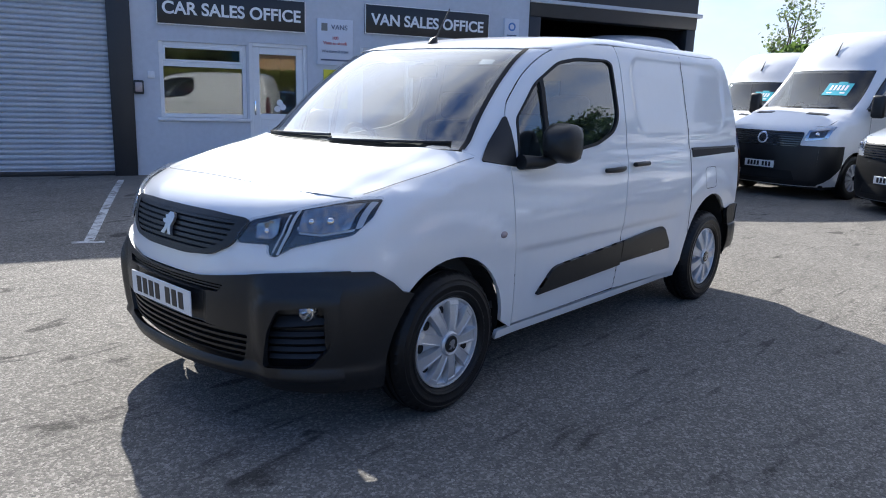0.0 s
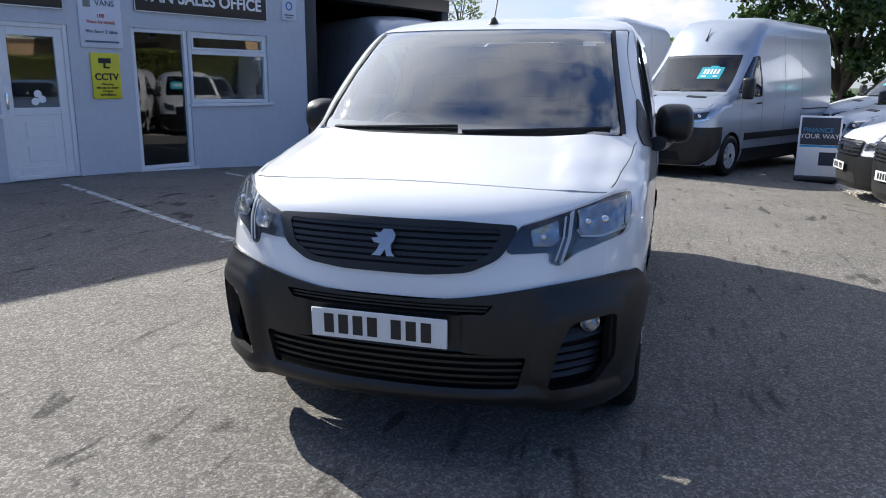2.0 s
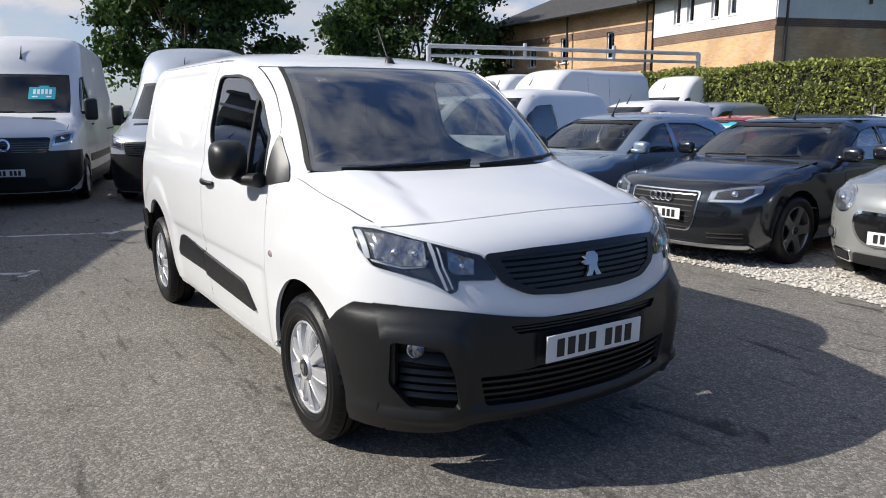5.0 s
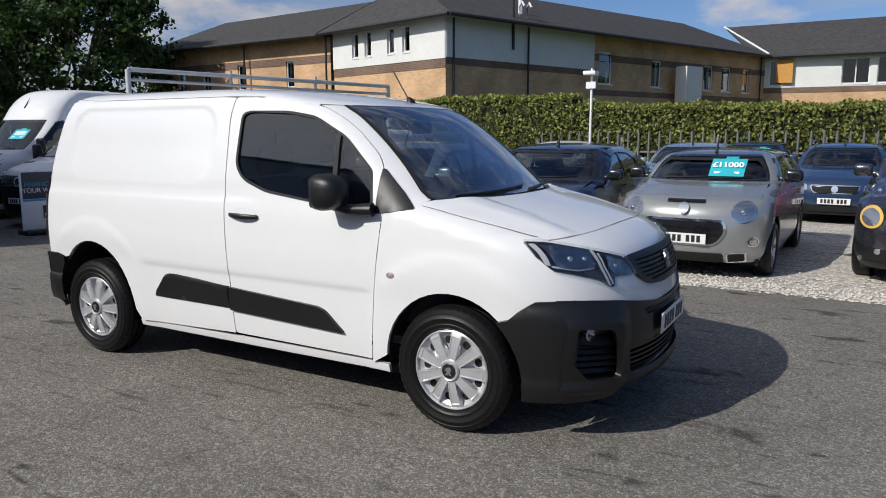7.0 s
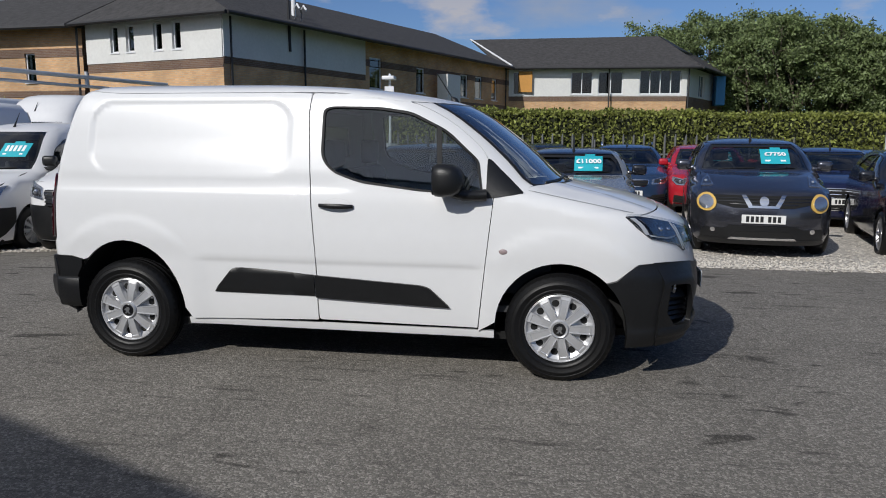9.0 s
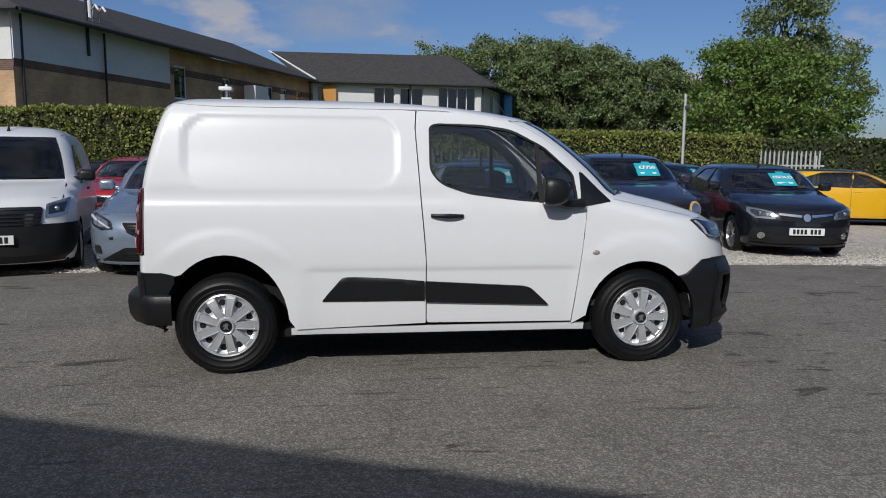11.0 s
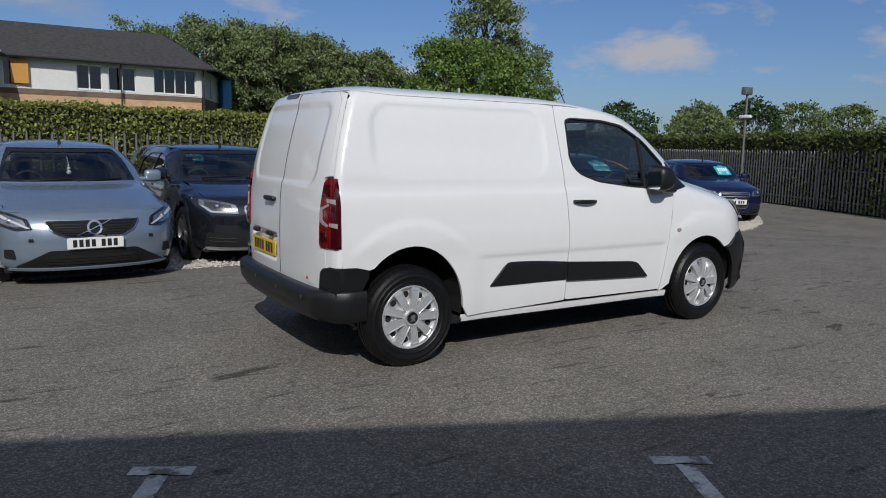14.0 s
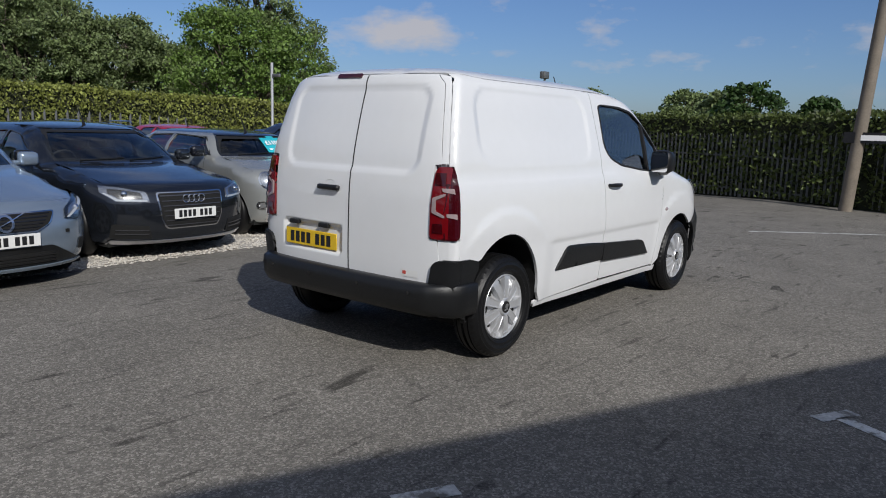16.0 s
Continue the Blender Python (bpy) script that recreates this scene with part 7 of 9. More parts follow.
# head lamps
for s, kind in ((-1, "right"), (1, "left")):
    hl = thing("headlamp")
    hl.parent = van
    shape = rounded([(s * a, b) for a, b in ((0.455, 0.905), (0.56, 0.935), (0.66, 0.965), (0.745, 0.992), (0.80, 0.995), (0.812, 0.93), (0.79, 0.865), (0.70, 0.835), (0.64, 0.815), (0.585, 0.772), (0.56, 0.785), (0.555, 0.82), (0.43, 0.815), (0.415, 0.83))], 0.012)
    HERO.panel("lamp_body", "front", shape, GLOSS_BLACK, hl, step=0.025, off=0.004, thick=0.015)

    def bowl(cy, cz, ry, rz, depth):
        """A dished, fluted reflector, deepest at its middle."""
        return lambda u, v: depth * min(1.0, ((abs(u) - cy) / ry) ** 2 + ((v - cz) / rz) ** 2) + 0.0020 * math.sin(u * 170) * math.sin(v * 90 + u * 40)
    for poly, m, nm, off, shape_of in (
            (((0.632, 0.948), (0.700, 0.966), (0.778, 0.974), (0.776, 0.885), (0.715, 0.868), (0.645, 0.872)), LAMP_BOWL, "main_reflector", 0.005, bowl(0.690, 0.918, 0.075, 0.055, 0.013)),
            (((0.488, 0.892), (0.572, 0.918), (0.582, 0.858), (0.560, 0.838), (0.500, 0.838)), LAMP_BOWL, "inner_reflector", 0.005, bowl(0.530, 0.872, 0.05, 0.04, 0.012)),
            (((0.640, 0.862), (0.695, 0.858), (0.690, 0.842), (0.640, 0.824), (0.622, 0.812)), LAMP_GREY, "lower_facet", 0.006, None),
            (((0.585, 0.868), (0.618, 0.868), (0.596, 0.786), (0.570, 0.790)), LAMP_GREY, "fang_base", 0.006, None),
            (((0.611, 0.945), (0.622, 0.949), (0.620, 0.866), (0.600, 0.786), (0.591, 0.784), (0.609, 0.866)), DRL, "daylight_strip", 0.011, None),
            (((0.594, 0.930), (0.600, 0.933), (0.599, 0.866), (0.579, 0.790), (0.574, 0.790), (0.593, 0.866)), DRL, "daylight_strip", 0.011, None),
            (((0.783, 0.982), (0.798, 0.982), (0.801, 0.893), (0.789, 0.889)), DRL, "daylight_hook", 0.011, None),
            (((0.789, 0.889), (0.787, 0.880), (0.715, 0.861), (0.650, 0.866), (0.635, 0.890), (0.642, 0.893), (0.654, 0.873), (0.715, 0.868)), DRL, "daylight_line", 0.011, None)):
        HERO.panel(nm, "front", rounded([(s * a, b) for a, b in poly], 0.004), m, hl, step=0.010 if m is LAMP_BOWL else 0.02, off=off, thick=0.004, relief=shape_of)
    for y, z, r in ((0.725, 0.918, 0.017), (0.672, 0.915, 0.013), (0.535, 0.872, 0.012)):
        bm = bmesh.new()
        bmesh.ops.create_uvsphere(bm, u_segments=16, v_segments=8, radius=r)
        part("bulb_cap", bm, CHROME, hl, smooth=True).matrix_basis = Matrix.Translation((HERO.front(y, z) + 0.004, s * y, z))
    HERO.panel("lamp_lens", "front", shape, LENS, hl, step=0.03, off=0.022, thick=0.016)

bars_plate("number_plate", van, Matrix.Translation((2.288, -0.01, 0.545)) @ FACE_FRONT @ pose(0, 0, 0, 2), PLATE_WHITE, 0.51, 0.108, label="white number plate with plain dark bars")

# rear: two unequal doors, plate, bumper
SPLIT = -0.055
def rear_w(z):
    return HERO.w(z) * (1 - HERO.bow * 1.9) + HERO.widen(-1.9, z)


def rear_y(z):
    return 0.90 * rear_w(z)


def rear_relief(lo, hi):
    def f(y, z):
        d = -0.012 * (1 - smooth01(-0.05, 0.0, round_box(y, z, -0.605, 0.605, 1.14, 1.69, 0.12)))
        if lo > SPLIT - 0.1 and hi > 0:
            d -= 0.030 * (1 - smooth01(-0.03, 0.0, round_box(y, z, 0.005, 0.60, 0.60, 0.80, 0.03)))
        return d
    return f


edge = [(0.74, 0.52), (0.76, 0.66), (0.745, 0.785), (0.695, 0.79), (0.700, 1.215), (0.742, 1.222)] + [(rear_y(z), z) for z in (1.3, 1.4, 1.5, 1.6, 1.68)] + [(rear_y(1.735) - 0.03, 1.735)]
left_door = HERO.panel("rear_door", "rear", [(SPLIT + g, 0.52)] + edge + [(SPLIT + g, 1.738)], VAN_WHITE, van, step=0.02, thick=0.02, relief=rear_relief(-0.03, 0.60))
right_door = HERO.panel("rear_door", "rear", [(-y, z) for y, z in ([(-SPLIT + g, 0.52)] + edge + [(-SPLIT + g, 1.738)])], VAN_WHITE, van, step=0.02, thick=0.02, relief=rear_relief(-0.61, -0.09))
for s, kind in ((-1, "right"), (1, "left")):
    HERO.panel("rear_pillar", "rear", [(s * (rear_y(1.735) - 0.026), 1.735)] + [(s * (rear_y(z) + 0.004), z) for z in (1.68, 1.6, 1.5, 1.4, 1.3, 1.222)] + [(s * rear_w(z) * 0.955, z) for z in (1.222, 1.3, 1.4, 1.5, 1.6, 1.68, 1.72)], VAN_WHITE, van, step=0.02)
    side_strip = [(-1.872, 0.655), (HERO.rear(HERO.w(0.7) * 0.92, 0.7), 0.655), (HERO.rear(HERO.w(0.7) * 0.92, 0.79), 0.79), (-1.872, 0.79)]
    HERO.panel("rear_quarter", kind, [(-1.872, 1.21)] + [(HERO.rear(0.955 * rear_w(z), z), z) for z in (1.21, 1.3, 1.4, 1.5, 1.6, 1.68, 1.735)] + [(-1.735, 1.735), (-1.755, 1.65), (-1.80, 1.5), (-1.84, 1.34), (-1.87, 1.22)], VAN_WHITE, van, step=0.02)
    HERO.panel("quarter_foot", kind, side_strip, VAN_WHITE, van, step=0.03, off=-0.001)
    HERO.panel("quarter_face", "rear", [(s * 0.75, 0.655), (s * 0.82, 0.655), (s * 0.82, 0.79), (s * 0.75, 0.79)], VAN_WHITE, van, step=0.03, off=-0.002)
HERO.panel("door_frame", "rear", [(-rear_w(z) * 0.97, z) for z in (0.60, 0.9, 1.2, 1.4, 1.6, 1.70)] + [(rear_w(z) * 0.97, z) for z in (1.70, 1.6, 1.4, 1.2, 0.9, 0.60)], VAN_WHITE, van, step=0.06, off=-0.034)
HERO.panel("door_gap", "rear", [(SPLIT - 0.005, 0.53), (SPLIT + 0.005, 0.53), (SPLIT + 0.005, 1.735), (SPLIT - 0.005, 1.735)], SEAL, van, step=0.02, off=0.0012, relief=rear_relief(-0.03, 0.60))
HERO.panel("brake_light", "rear", rounded([(0.0, 1.718), (0.22, 1.718), (0.22, 1.742), (0.0, 1.742)], 0.008), RED_DARK, left_door, step=0.04, off=0.008, thick=0.02)
hb = thing("rear_handle")
hb.parent = left_door
bm = bmesh.new()
add_box(bm, (-2.002, 0.025, 1.016), (-1.966, 0.220, 1.050), 0.014, 3)
part("grip", bm, PLASTIC, hb, smooth=40)
HERO.panel("handle_cup", "rear", [(0.122 + 0.055 * math.cos(a), 1.040 + 0.042 * math.sin(a)) for a in [2 * math.pi * i / 24 for i in range(24)]], VAN_WHITE, left_door, step=0.012, off=0.0025,
           relief=lambda u, v: -0.016 * smooth01(1.0, 0.3, ((u - 0.122) / 0.055) ** 2 + ((v - 1.040) / 0.042) ** 2))
for y in (0.13, 0.42):
    box("plate_lamp", (-1.985, y, 0.765), (-1.955, y + 0.09, 0.795), PLASTIC, left_door, 0.006)
bars_plate("number_plate", left_door, Matrix.Translation((-1.966, 0.31, 0.68)) @ FACE_REAR, PLATE_YELLOW, 0.50, 0.108, label="yellow number plate with plain dark bars")
HERO.panel("dealer_sticker", "rear", [(-0.62, 0.55), (-0.50, 0.55), (-0.50, 0.59), (-0.62, 0.59)], PLATE_WHITE, right_door, step=0.05, off=0.003)
HERO.panel("sticker_mark", "rear", [(-0.535, 0.565), (-0.51, 0.565), (-0.51, 0.585), (-0.535, 0.585)], NOTICE_RED, right_door, step=0.05, off=0.0045)
rb = thing("rear_bumper")
rb.parent = van
# bumper profile swept round the tail
prof = [(0.0, 0.53), (0.055, 0.535), (0.085, 0.52), (0.09, 0.47), (0.082, 0.40), (0.05, 0.345), (0.0, 0.335)]
path = []
for y in np.linspace(-0.80, 0.80, 25):
    path.append((HERO.rear(y, 0.5), y))
v, f = [], []
pts = [(-1.72, -0.862), (-1.80, -0.860), (-1.87, -0.852)] + path + [(-1.87, 0.852), (-1.80, 0.860), (-1.72, 0.862)]
for i, (x, y) in enumerate(pts):
    a, b = Vector(pts[max(i - 1, 0)]), Vector(pts[min(i + 1, len(pts) - 1)])
    d = (b - a).normalized()
    n = Vector((-d.y, d.x))
    if n.x * (-1) + n.y * math.copysign(1, y) * (0.5 if abs(y) > 0.7 else 0) < 0:
        n = -n
    k = 1.0 if abs(y) < 0.75 else 0.35
    for o, z in prof:
        v.append((x + n.x * o * k, y + n.y * o * k, z))
m_ = len(prof)
for i in range(len(pts) - 1):
    for k in range(m_ - 1):
        f.append((i * m_ + k, i * m_ + k + 1, (i + 1) * m_ + k + 1, (i + 1) * m_ + k))
link_mesh("bumper_beam", v, f, PLASTIC, rb, smooth=True)
for s, kind in ((-1, "right"), (1, "left")):
    A = [p for p in R_ARCH if p[0] < -1.6 and p[1] < 0.655]
    loop = A[::-1][::-1] + [(-1.70, 0.655), (-1.78, 0.675), (-1.925, 0.678), (-1.94, 0.50), (-1.90, 0.36), (-1.76, 0.30)]
    HERO.panel("bumper_corner", kind, rounded(loop, 0.0), PLASTIC, rb, step=0.035, off=0.014, thick=0.03)
    HERO.panel("corner_step", "rear", rounded([(s * a, b) for a, b in ((0.70, 0.52), (0.72, 0.64), (0.755, 0.672), (0.86, 0.675), (0.86, 0.40), (0.70, 0.40))], 0.02), PLASTIC, rb, step=0.04, off=0.02, thick=0.03)
for y in (-0.62, -0.22, 0.22, 0.62):
    bm = bmesh.new()
    rings = add_lathe(bm, [(0.013, 0.0), (0.012, -0.004)], 14)
    bm.faces.new(rings[-1])
    part("parking_sensor", bm, GLOSS_BLACK, rb).matrix_basis = Matrix.Translation((HERO.rear(y, 0.5) - 0.09, y, 0.475)) @ pose(0, 0, 0, 0, 0, -90)

# underside, wheel houses, cabin
box("floor_pan", (-1.66, -0.76, 0.22), (1.66, 0.76, 0.27), DARK, van)
box("engine_tray", (1.66, -0.55, 0.22), (2.02, 0.55, 0.27), DARK, van)
for cx, rx, rz in ((-1.39, 0.40, 0.47), (1.39, 0.39, 0.40)):
    for s in (-1, 1):
        bm = bmesh.new()
        a = arch(cx, 0.325, rx, rz, 0.30, 14)
        r0 = [bm.verts.new((x, s * (min(0.855, HERO.half(x, z)) - 0.02), z)) for x, z in a]
        r1 = [bm.verts.new((x, s * 0.58, z)) for x, z in a]
        for i in range(len(a) - 1):
            bm.faces.new((r0[i], r0[i + 1], r1[i + 1], r1[i]))
        bm.faces.new(r1)
        part("wheel_house", bm, DARK, van)
box("exhaust_box", (-1.72, 0.1, 0.25), (-1.55, 0.55, 0.32), DARK, van, 0.03)
for x, s in ((1.3925, -1), (1.3925, 1), (-1.3925, -1), (-1.3925, 1)):
    wheel("road_wheel", van, x, s * 0.775, 0.325, 0.327, 0.198, 0.207, "trim", TRIM_SILVER, s, 9, hero=True)
cabin = thing("cabin")
cabin.parent = van
bm = bmesh.new()
add_prism(bm, [(-0.80, 0.3), (0.80, 0.3), (0.80, 1.10), (0.68, 1.62), (-0.68, 1.62), (-0.80, 1.10)], -0.27, -0.23, "yzx")
part("bulkhead", bm, CABIN_GREY, cabin)
box("bulkhead_window", (-0.229, -0.30, 1.30), (-0.224, 0.30, 1.52), GLOSS_BLACK, cabin, 0.0)
box("headliner", (-0.25, -0.62, 1.645), (0.55, 0.62, 1.66), HEADLINING, cabin)
box("cabin_floor", (-0.25, -0.80, 0.40), (1.35, 0.80, 0.44), CABIN, cabin)
bm = bmesh.new()
dash = [(0.86, 0.5), (0.84, 0.95), (0.90, 1.06), (1.0, 1.125), (1.30, 1.14), (1.33, 1.0), (1.33, 0.5)]
add_prism(bm, dash, -0.72, 0.72, "xzy")
part("dashboard", bm, CABIN, cabin, smooth=30)
for yy in (-0.45, 0.45, 0.08):
    wdt = 0.24 if yy != 0.08 else 0.18
    st = thing("cab_seat")
    st.parent = cabin
    box("cushion", (0.10, yy - wdt, 0.55), (0.62, yy + wdt, 0.72), SEAT, st, 0.06, seg=3)
    box("backrest", (-0.14, yy - wdt, 0.66), (0.06, yy + wdt, 1.26), SEAT, st, 0.06, seg=3, m=Matrix.Translation((0.10, 0, 0.66)) @ pose(0, 0, 0, 0, -10, 0) @ Matrix.Translation((-0.10, 0, -0.66)))
    if yy != 0.08:
        box("headrest", (-0.16, yy - 0.13, 1.25), (-0.06, yy + 0.13, 1.43), SEAT, st, 0.04, seg=3)
bm = bmesh.new()
ring = [(0.18 * math.cos(a), 0.18 * math.sin(a)) for a in [2 * math.pi * k / 28 for k in range(29)]]
add_tube(bm, [(0.0, a, b) for a, b in ring], 0.014, 8, False)
add_box(bm, (-0.01, -0.17, -0.02), (0.01, 0.17, 0.03), 0.008)
add_box(bm, (-0.02, -0.06, -0.06), (0.02, 0.06, 0.06), 0.02)
part("steering_wheel", bm, CABIN, cabin, smooth=50).matrix_basis = Matrix.Translation((0.74, -0.43, 1.06)) @ pose(0, 0, 0, 0, 25, 0)
box("rear_view_mirror", (0.70, -0.11, 1.50), (0.72, 0.11, 1.57), CABIN, cabin, 0.015)
aer = thing("roof_aerial")
aer.parent = van
bm = bmesh.new()
add_tube(bm, [(0.63, 0, 1.685), (0.625, 0, 1.705), (0.605, 0, 1.725)], [0.032, 0.024, 0.008], 14)
part("aerial_base", bm, PLASTIC, aer, smooth=50)
tube("aerial_mast", [(0.607, 0, 1.722), (0.50, 0, 1.89)], 0.004, PLASTIC, aer, 8)

# ---- the other vehicles ----
def paint(name, colour, metal=0.0, rough=0.3):
    return material(name, colour, rough, metal, vary=0.03, scale=2.0, coat=0.7)


P_SILVER = paint("silver_paint", (0.30, 0.37, 0.46), 0.6, 0.24)
P_GREY = paint("graphite_paint", (0.046, 0.052, 0.064), 0.8, 0.16)
P_JUKE = paint("gunmetal_paint", (0.115, 0.118, 0.14), 0.85, 0.2)
P_MINI = paint("pale_silver_paint", (0.36, 0.37, 0.36), 0.5, 0.25)
P_BLACK = paint("black_paint", (0.010, 0.011, 0.016), 0.1, 0.2)
P_NAVY = paint("navy_paint", (0.010, 0.014, 0.055), 0.3, 0.22)
P_BLUE = paint("blue_paint", (0.030, 0.060, 0.13), 0.4, 0.25)
P_RED = paint("red_paint", (0.42, 0.012, 0.022), 0.1, 0.25)
P_YELLOW = paint("yellow_paint", (0.72, 0.40, 0.015), 0.0, 0.25)
P_TRANSIT = paint("van_silver_paint", (0.46, 0.50, 0.56), 0.5, 0.3)


def lerp(a, b, t):
    return a + (b - a) * t


def vehicle(name, F, R, w, H, hb, xc, zc, xt, zt, xrt, xq, zq, wb, wr, paint_m, side_windows, label, category,
            group="", tall=False, roof_m=None, clad=False, front="car", wheels="alloy", wheel_m=None, spokes=10, card=None, low=0.17,
            bars=0, plate=True, rear_glass=True, rings=0, ring_fog=False, roof_rails=False, framed=False, price=""):
    """A parked vehicle. x ahead from the middle of the wheelbase; F, R: front and rear; w: half width; hb: bonnet's leading edge;
    (xc, zc): foot of the windscreen; (xt, zt): its head; xrt: rear end of the roof; (xq, zq): foot of the rear window."""
    mid = (xt + xrt) / 2
    fr = [(low, F - 0.09), (low + 0.12, F - 0.02), (0.5 * (low + hb), F), (hb - 0.16, F - 0.02), (hb - 0.06, F - 0.07), (hb, F - 0.16),
          (lerp(hb, zc, 0.38), lerp(F - 0.16, xc, 0.28)), (lerp(hb, zc, 0.75), lerp(F - 0.16, xc, 0.64)), (zc, xc), (zc + 0.03, xc - 0.06)]
    if tall:
        fr += [(zt, xt), (lerp(zt, H, 0.35), xt - 0.16), (lerp(zt, H, 0.75), xt - 0.45), (H - 0.03, xt - 0.85), (H, mid + 0.1)]
        half = [(low, w * 0.93), (low + 0.2, w * 0.985), (0.7, w), (zc, w * 0.985), (zt, w * 0.90), (H - 0.22, w * 0.84), (H - 0.09, w * 0.77), (H - 0.03, w * 0.60), (H, 0.0)]
        rr = [(low, R + 0.05), (0.5, R), (zq, R + 0.01), (zt, R + 0.05), (H - 0.1, R + 0.12), (H - 0.03, R + 0.3), (H, mid - 0.1)]
    else:
        fr += [(zt, xt), (zt + 0.25 * (H - zt), xt - 0.10), (zt + 0.75 * (H - zt), xt - 0.42), (H, mid + 0.1)]
        half = [(low, w * 0.92), (low + 0.14, w * 0.98), (0.62, w), (zc - 0.12, w * 0.985), (zc, w * 0.955), (zt, w * 0.735), (lerp(zt, H, 0.45), w * 0.64), (lerp(zt, H, 0.8), w * 0.46), (H, 0.0)]
        rr = [(low, R + 0.07), (0.5, R), (zq - 0.12, R + 0.02), (zq, xq), (zt, xrt), (lerp(zt, H, 0.75), xrt + 0.35), (H, mid - 0.1)]
    B = Body(fr, rr, half, [(low, 0.55), (hb, 0.55), (lerp(hb, zc, 0.5), 0.72), (zc, 0.52), (zt, 0.42), (H, 0.45)],
             [(low, 0.30), (zq, 0.28), (H, 0.3)] if not tall else [(low, 0.10), (H, 0.14)], 2.3, 2.5)
    th = thing(name, None, label, category, group)
    ze = lerp(zt, H, 0.12) if not tall else H - 0.20
    k = (1 - 0.85 ** B.nf) ** (1 / B.nf)
    kr = (1 - 0.85 ** B.nr) ** (1 / B.nr)
    fc = lambda z: B.xf(z) - B.af(z) + B.af(z) * k
    rc = lambda z: B.xr(z) + B.ar(z) - B.ar(z) * kr
    bowf = lambda x: 1 - B.bow * x * x / 2
    fy = lambda z: 0.85 * B.w(z) * bowf(fc(z))
    ry = lambda z: 0.85 * B.w(z) * (1 - B.bow * 1.9)
    A, st = wb / 2, 0.09
    up = list(np.linspace(low + 0.04, ze, 26))
    fa = arch(A, wr, wr + 0.055, wr + 0.06, low + 0.05, 14)
    ra = arch(-A, wr, wr + 0.055, wr + 0.06, low + 0.05, 14)
    tops = [(x, ze) for x in np.linspace(fc(ze) - 0.05, rc(ze) + 0.05, 9)]
    side_windows = [[(min(a, fc(b) - 0.11), b) for a, b in p] for p in side_windows]
    outline = ra + fa + [(fc(z), z) for z in up] + tops + [(rc(z), z) for z in up[::-1]]
    clad_top = hb - 0.30
    for kind in ("right", "left"):
        s = -1 if kind == "right" else 1
        side = B.panel("body_side", kind, outline, paint_m, th, holes=[p for p in side_windows if len(p) > 2], step=st, thick=0.012)
        for p in side_windows:
            g = B.panel("side_window", kind, p, TINT, side, step=0.16, off=-0.008)
            g.visible_shadow = False
            B.panel("window_trim", kind, [((a - (sum(q[0] for q in p) / len(p))) * 1.035 + sum(q[0] for q in p) / len(p), (b - (sum(q[1] for q in p) / len(p))) * 1.05 + sum(q[1] for q in p) / len(p)) for a, b in p], SEAL, side, holes=[p], step=0.16, off=0.003)
        if clad:
            # dark lower cladding
            B.panel("side_cladding", kind, [(-A + wr + 0.10, low + 0.05), (A - wr - 0.10, low + 0.05), (A - wr - 0.10, low + 0.28), (-A + wr + 0.10, low + 0.28)], PLASTIC, th, step=0.15, off=0.012, thick=0.02)
            B.panel("bumper_end", kind, [p for p in fa if p[0] > A + 0.1 and p[1] < clad_top] + [(A + wr + 0.02, clad_top), (fc(clad_top), clad_top)] + [(fc(z), z) for z in np.linspace(clad_top, low + 0.06, 5)[1:]], PLASTIC, th, step=0.1, off=0.012, thick=0.02)
        # door seams and handle
        xd = [p for p in side_windows]
        if xd:
            x0 = max(q[0] for q in xd[0]) - 0.06
            x1 = min(q[0] for q in xd[0]) - 0.02
            belt = min(q[1] for q in xd[0])
            for x in (x0, x1):
                B.panel("door_seam", kind, [(x - 0.004, low + 0.14), (x + 0.004, low + 0.14), (x + 0.004, belt - 0.03), (x - 0.004, belt - 0.03)], SEAL, side, step=0.1, off=0.0015)
            yb = B.half(x1 + 0.15, belt - 0.10)
            box("door_handle", (x1 + 0.06, s * yb - 0.012, belt - 0.12), (x1 + 0.24, s * yb + 0.03, belt - 0.095), PLASTIC if (clad or tall) else paint_m, side, 0.008, seg=1)
        if tall:
            for x0, x1 in ((-A + wr + 0.12, A - wr - 0.12), (rc(0.7) + 0.12, -A - wr - 0.10)):
                B.panel("side_moulding", kind, [(x0, 0.60), (x1, 0.60), (x1, 0.72), (x0, 0.72)], PLASTIC, side, step=0.15, off=0.014, thick=0.02)
            for x in (-0.30, -1.15 if A > 1.6 else -0.95):
                B.panel("body_seam", kind, [(x - 0.005, low + 0.30), (x + 0.005, low + 0.30), (x + 0.005, ze - 0.06), (x - 0.005, ze - 0.06)], SEAL, side, step=0.12, off=0.002)
            B.panel("body_swage", kind, [(rc(1.25) + 0.15, 1.235), (0.75, 1.235), (0.75, 1.265), (rc(1.25) + 0.15, 1.265)], paint_m, side, step=0.1, off=0.010, thick=0.012)
            B.panel("slide_rail", kind, [(rc(1.1) + 0.18, 1.08), (-1.20, 1.08), (-1.20, 1.105), (rc(1.1) + 0.18, 1.105)], SEAL, side, step=0.12, off=0.004)
        # mirror
        mz = zc + 0.06
        mx = xc - 0.42
        my = B.half(mx, mz)
        bm = bmesh.new()
        add_box(bm, (mx - 0.05, s * (my + 0.06), mz - (0.16 if tall else 0.07)), (mx + 0.07, s * (my + 0.26), mz + (0.2 if tall else 0.08)), 0.045, 3)
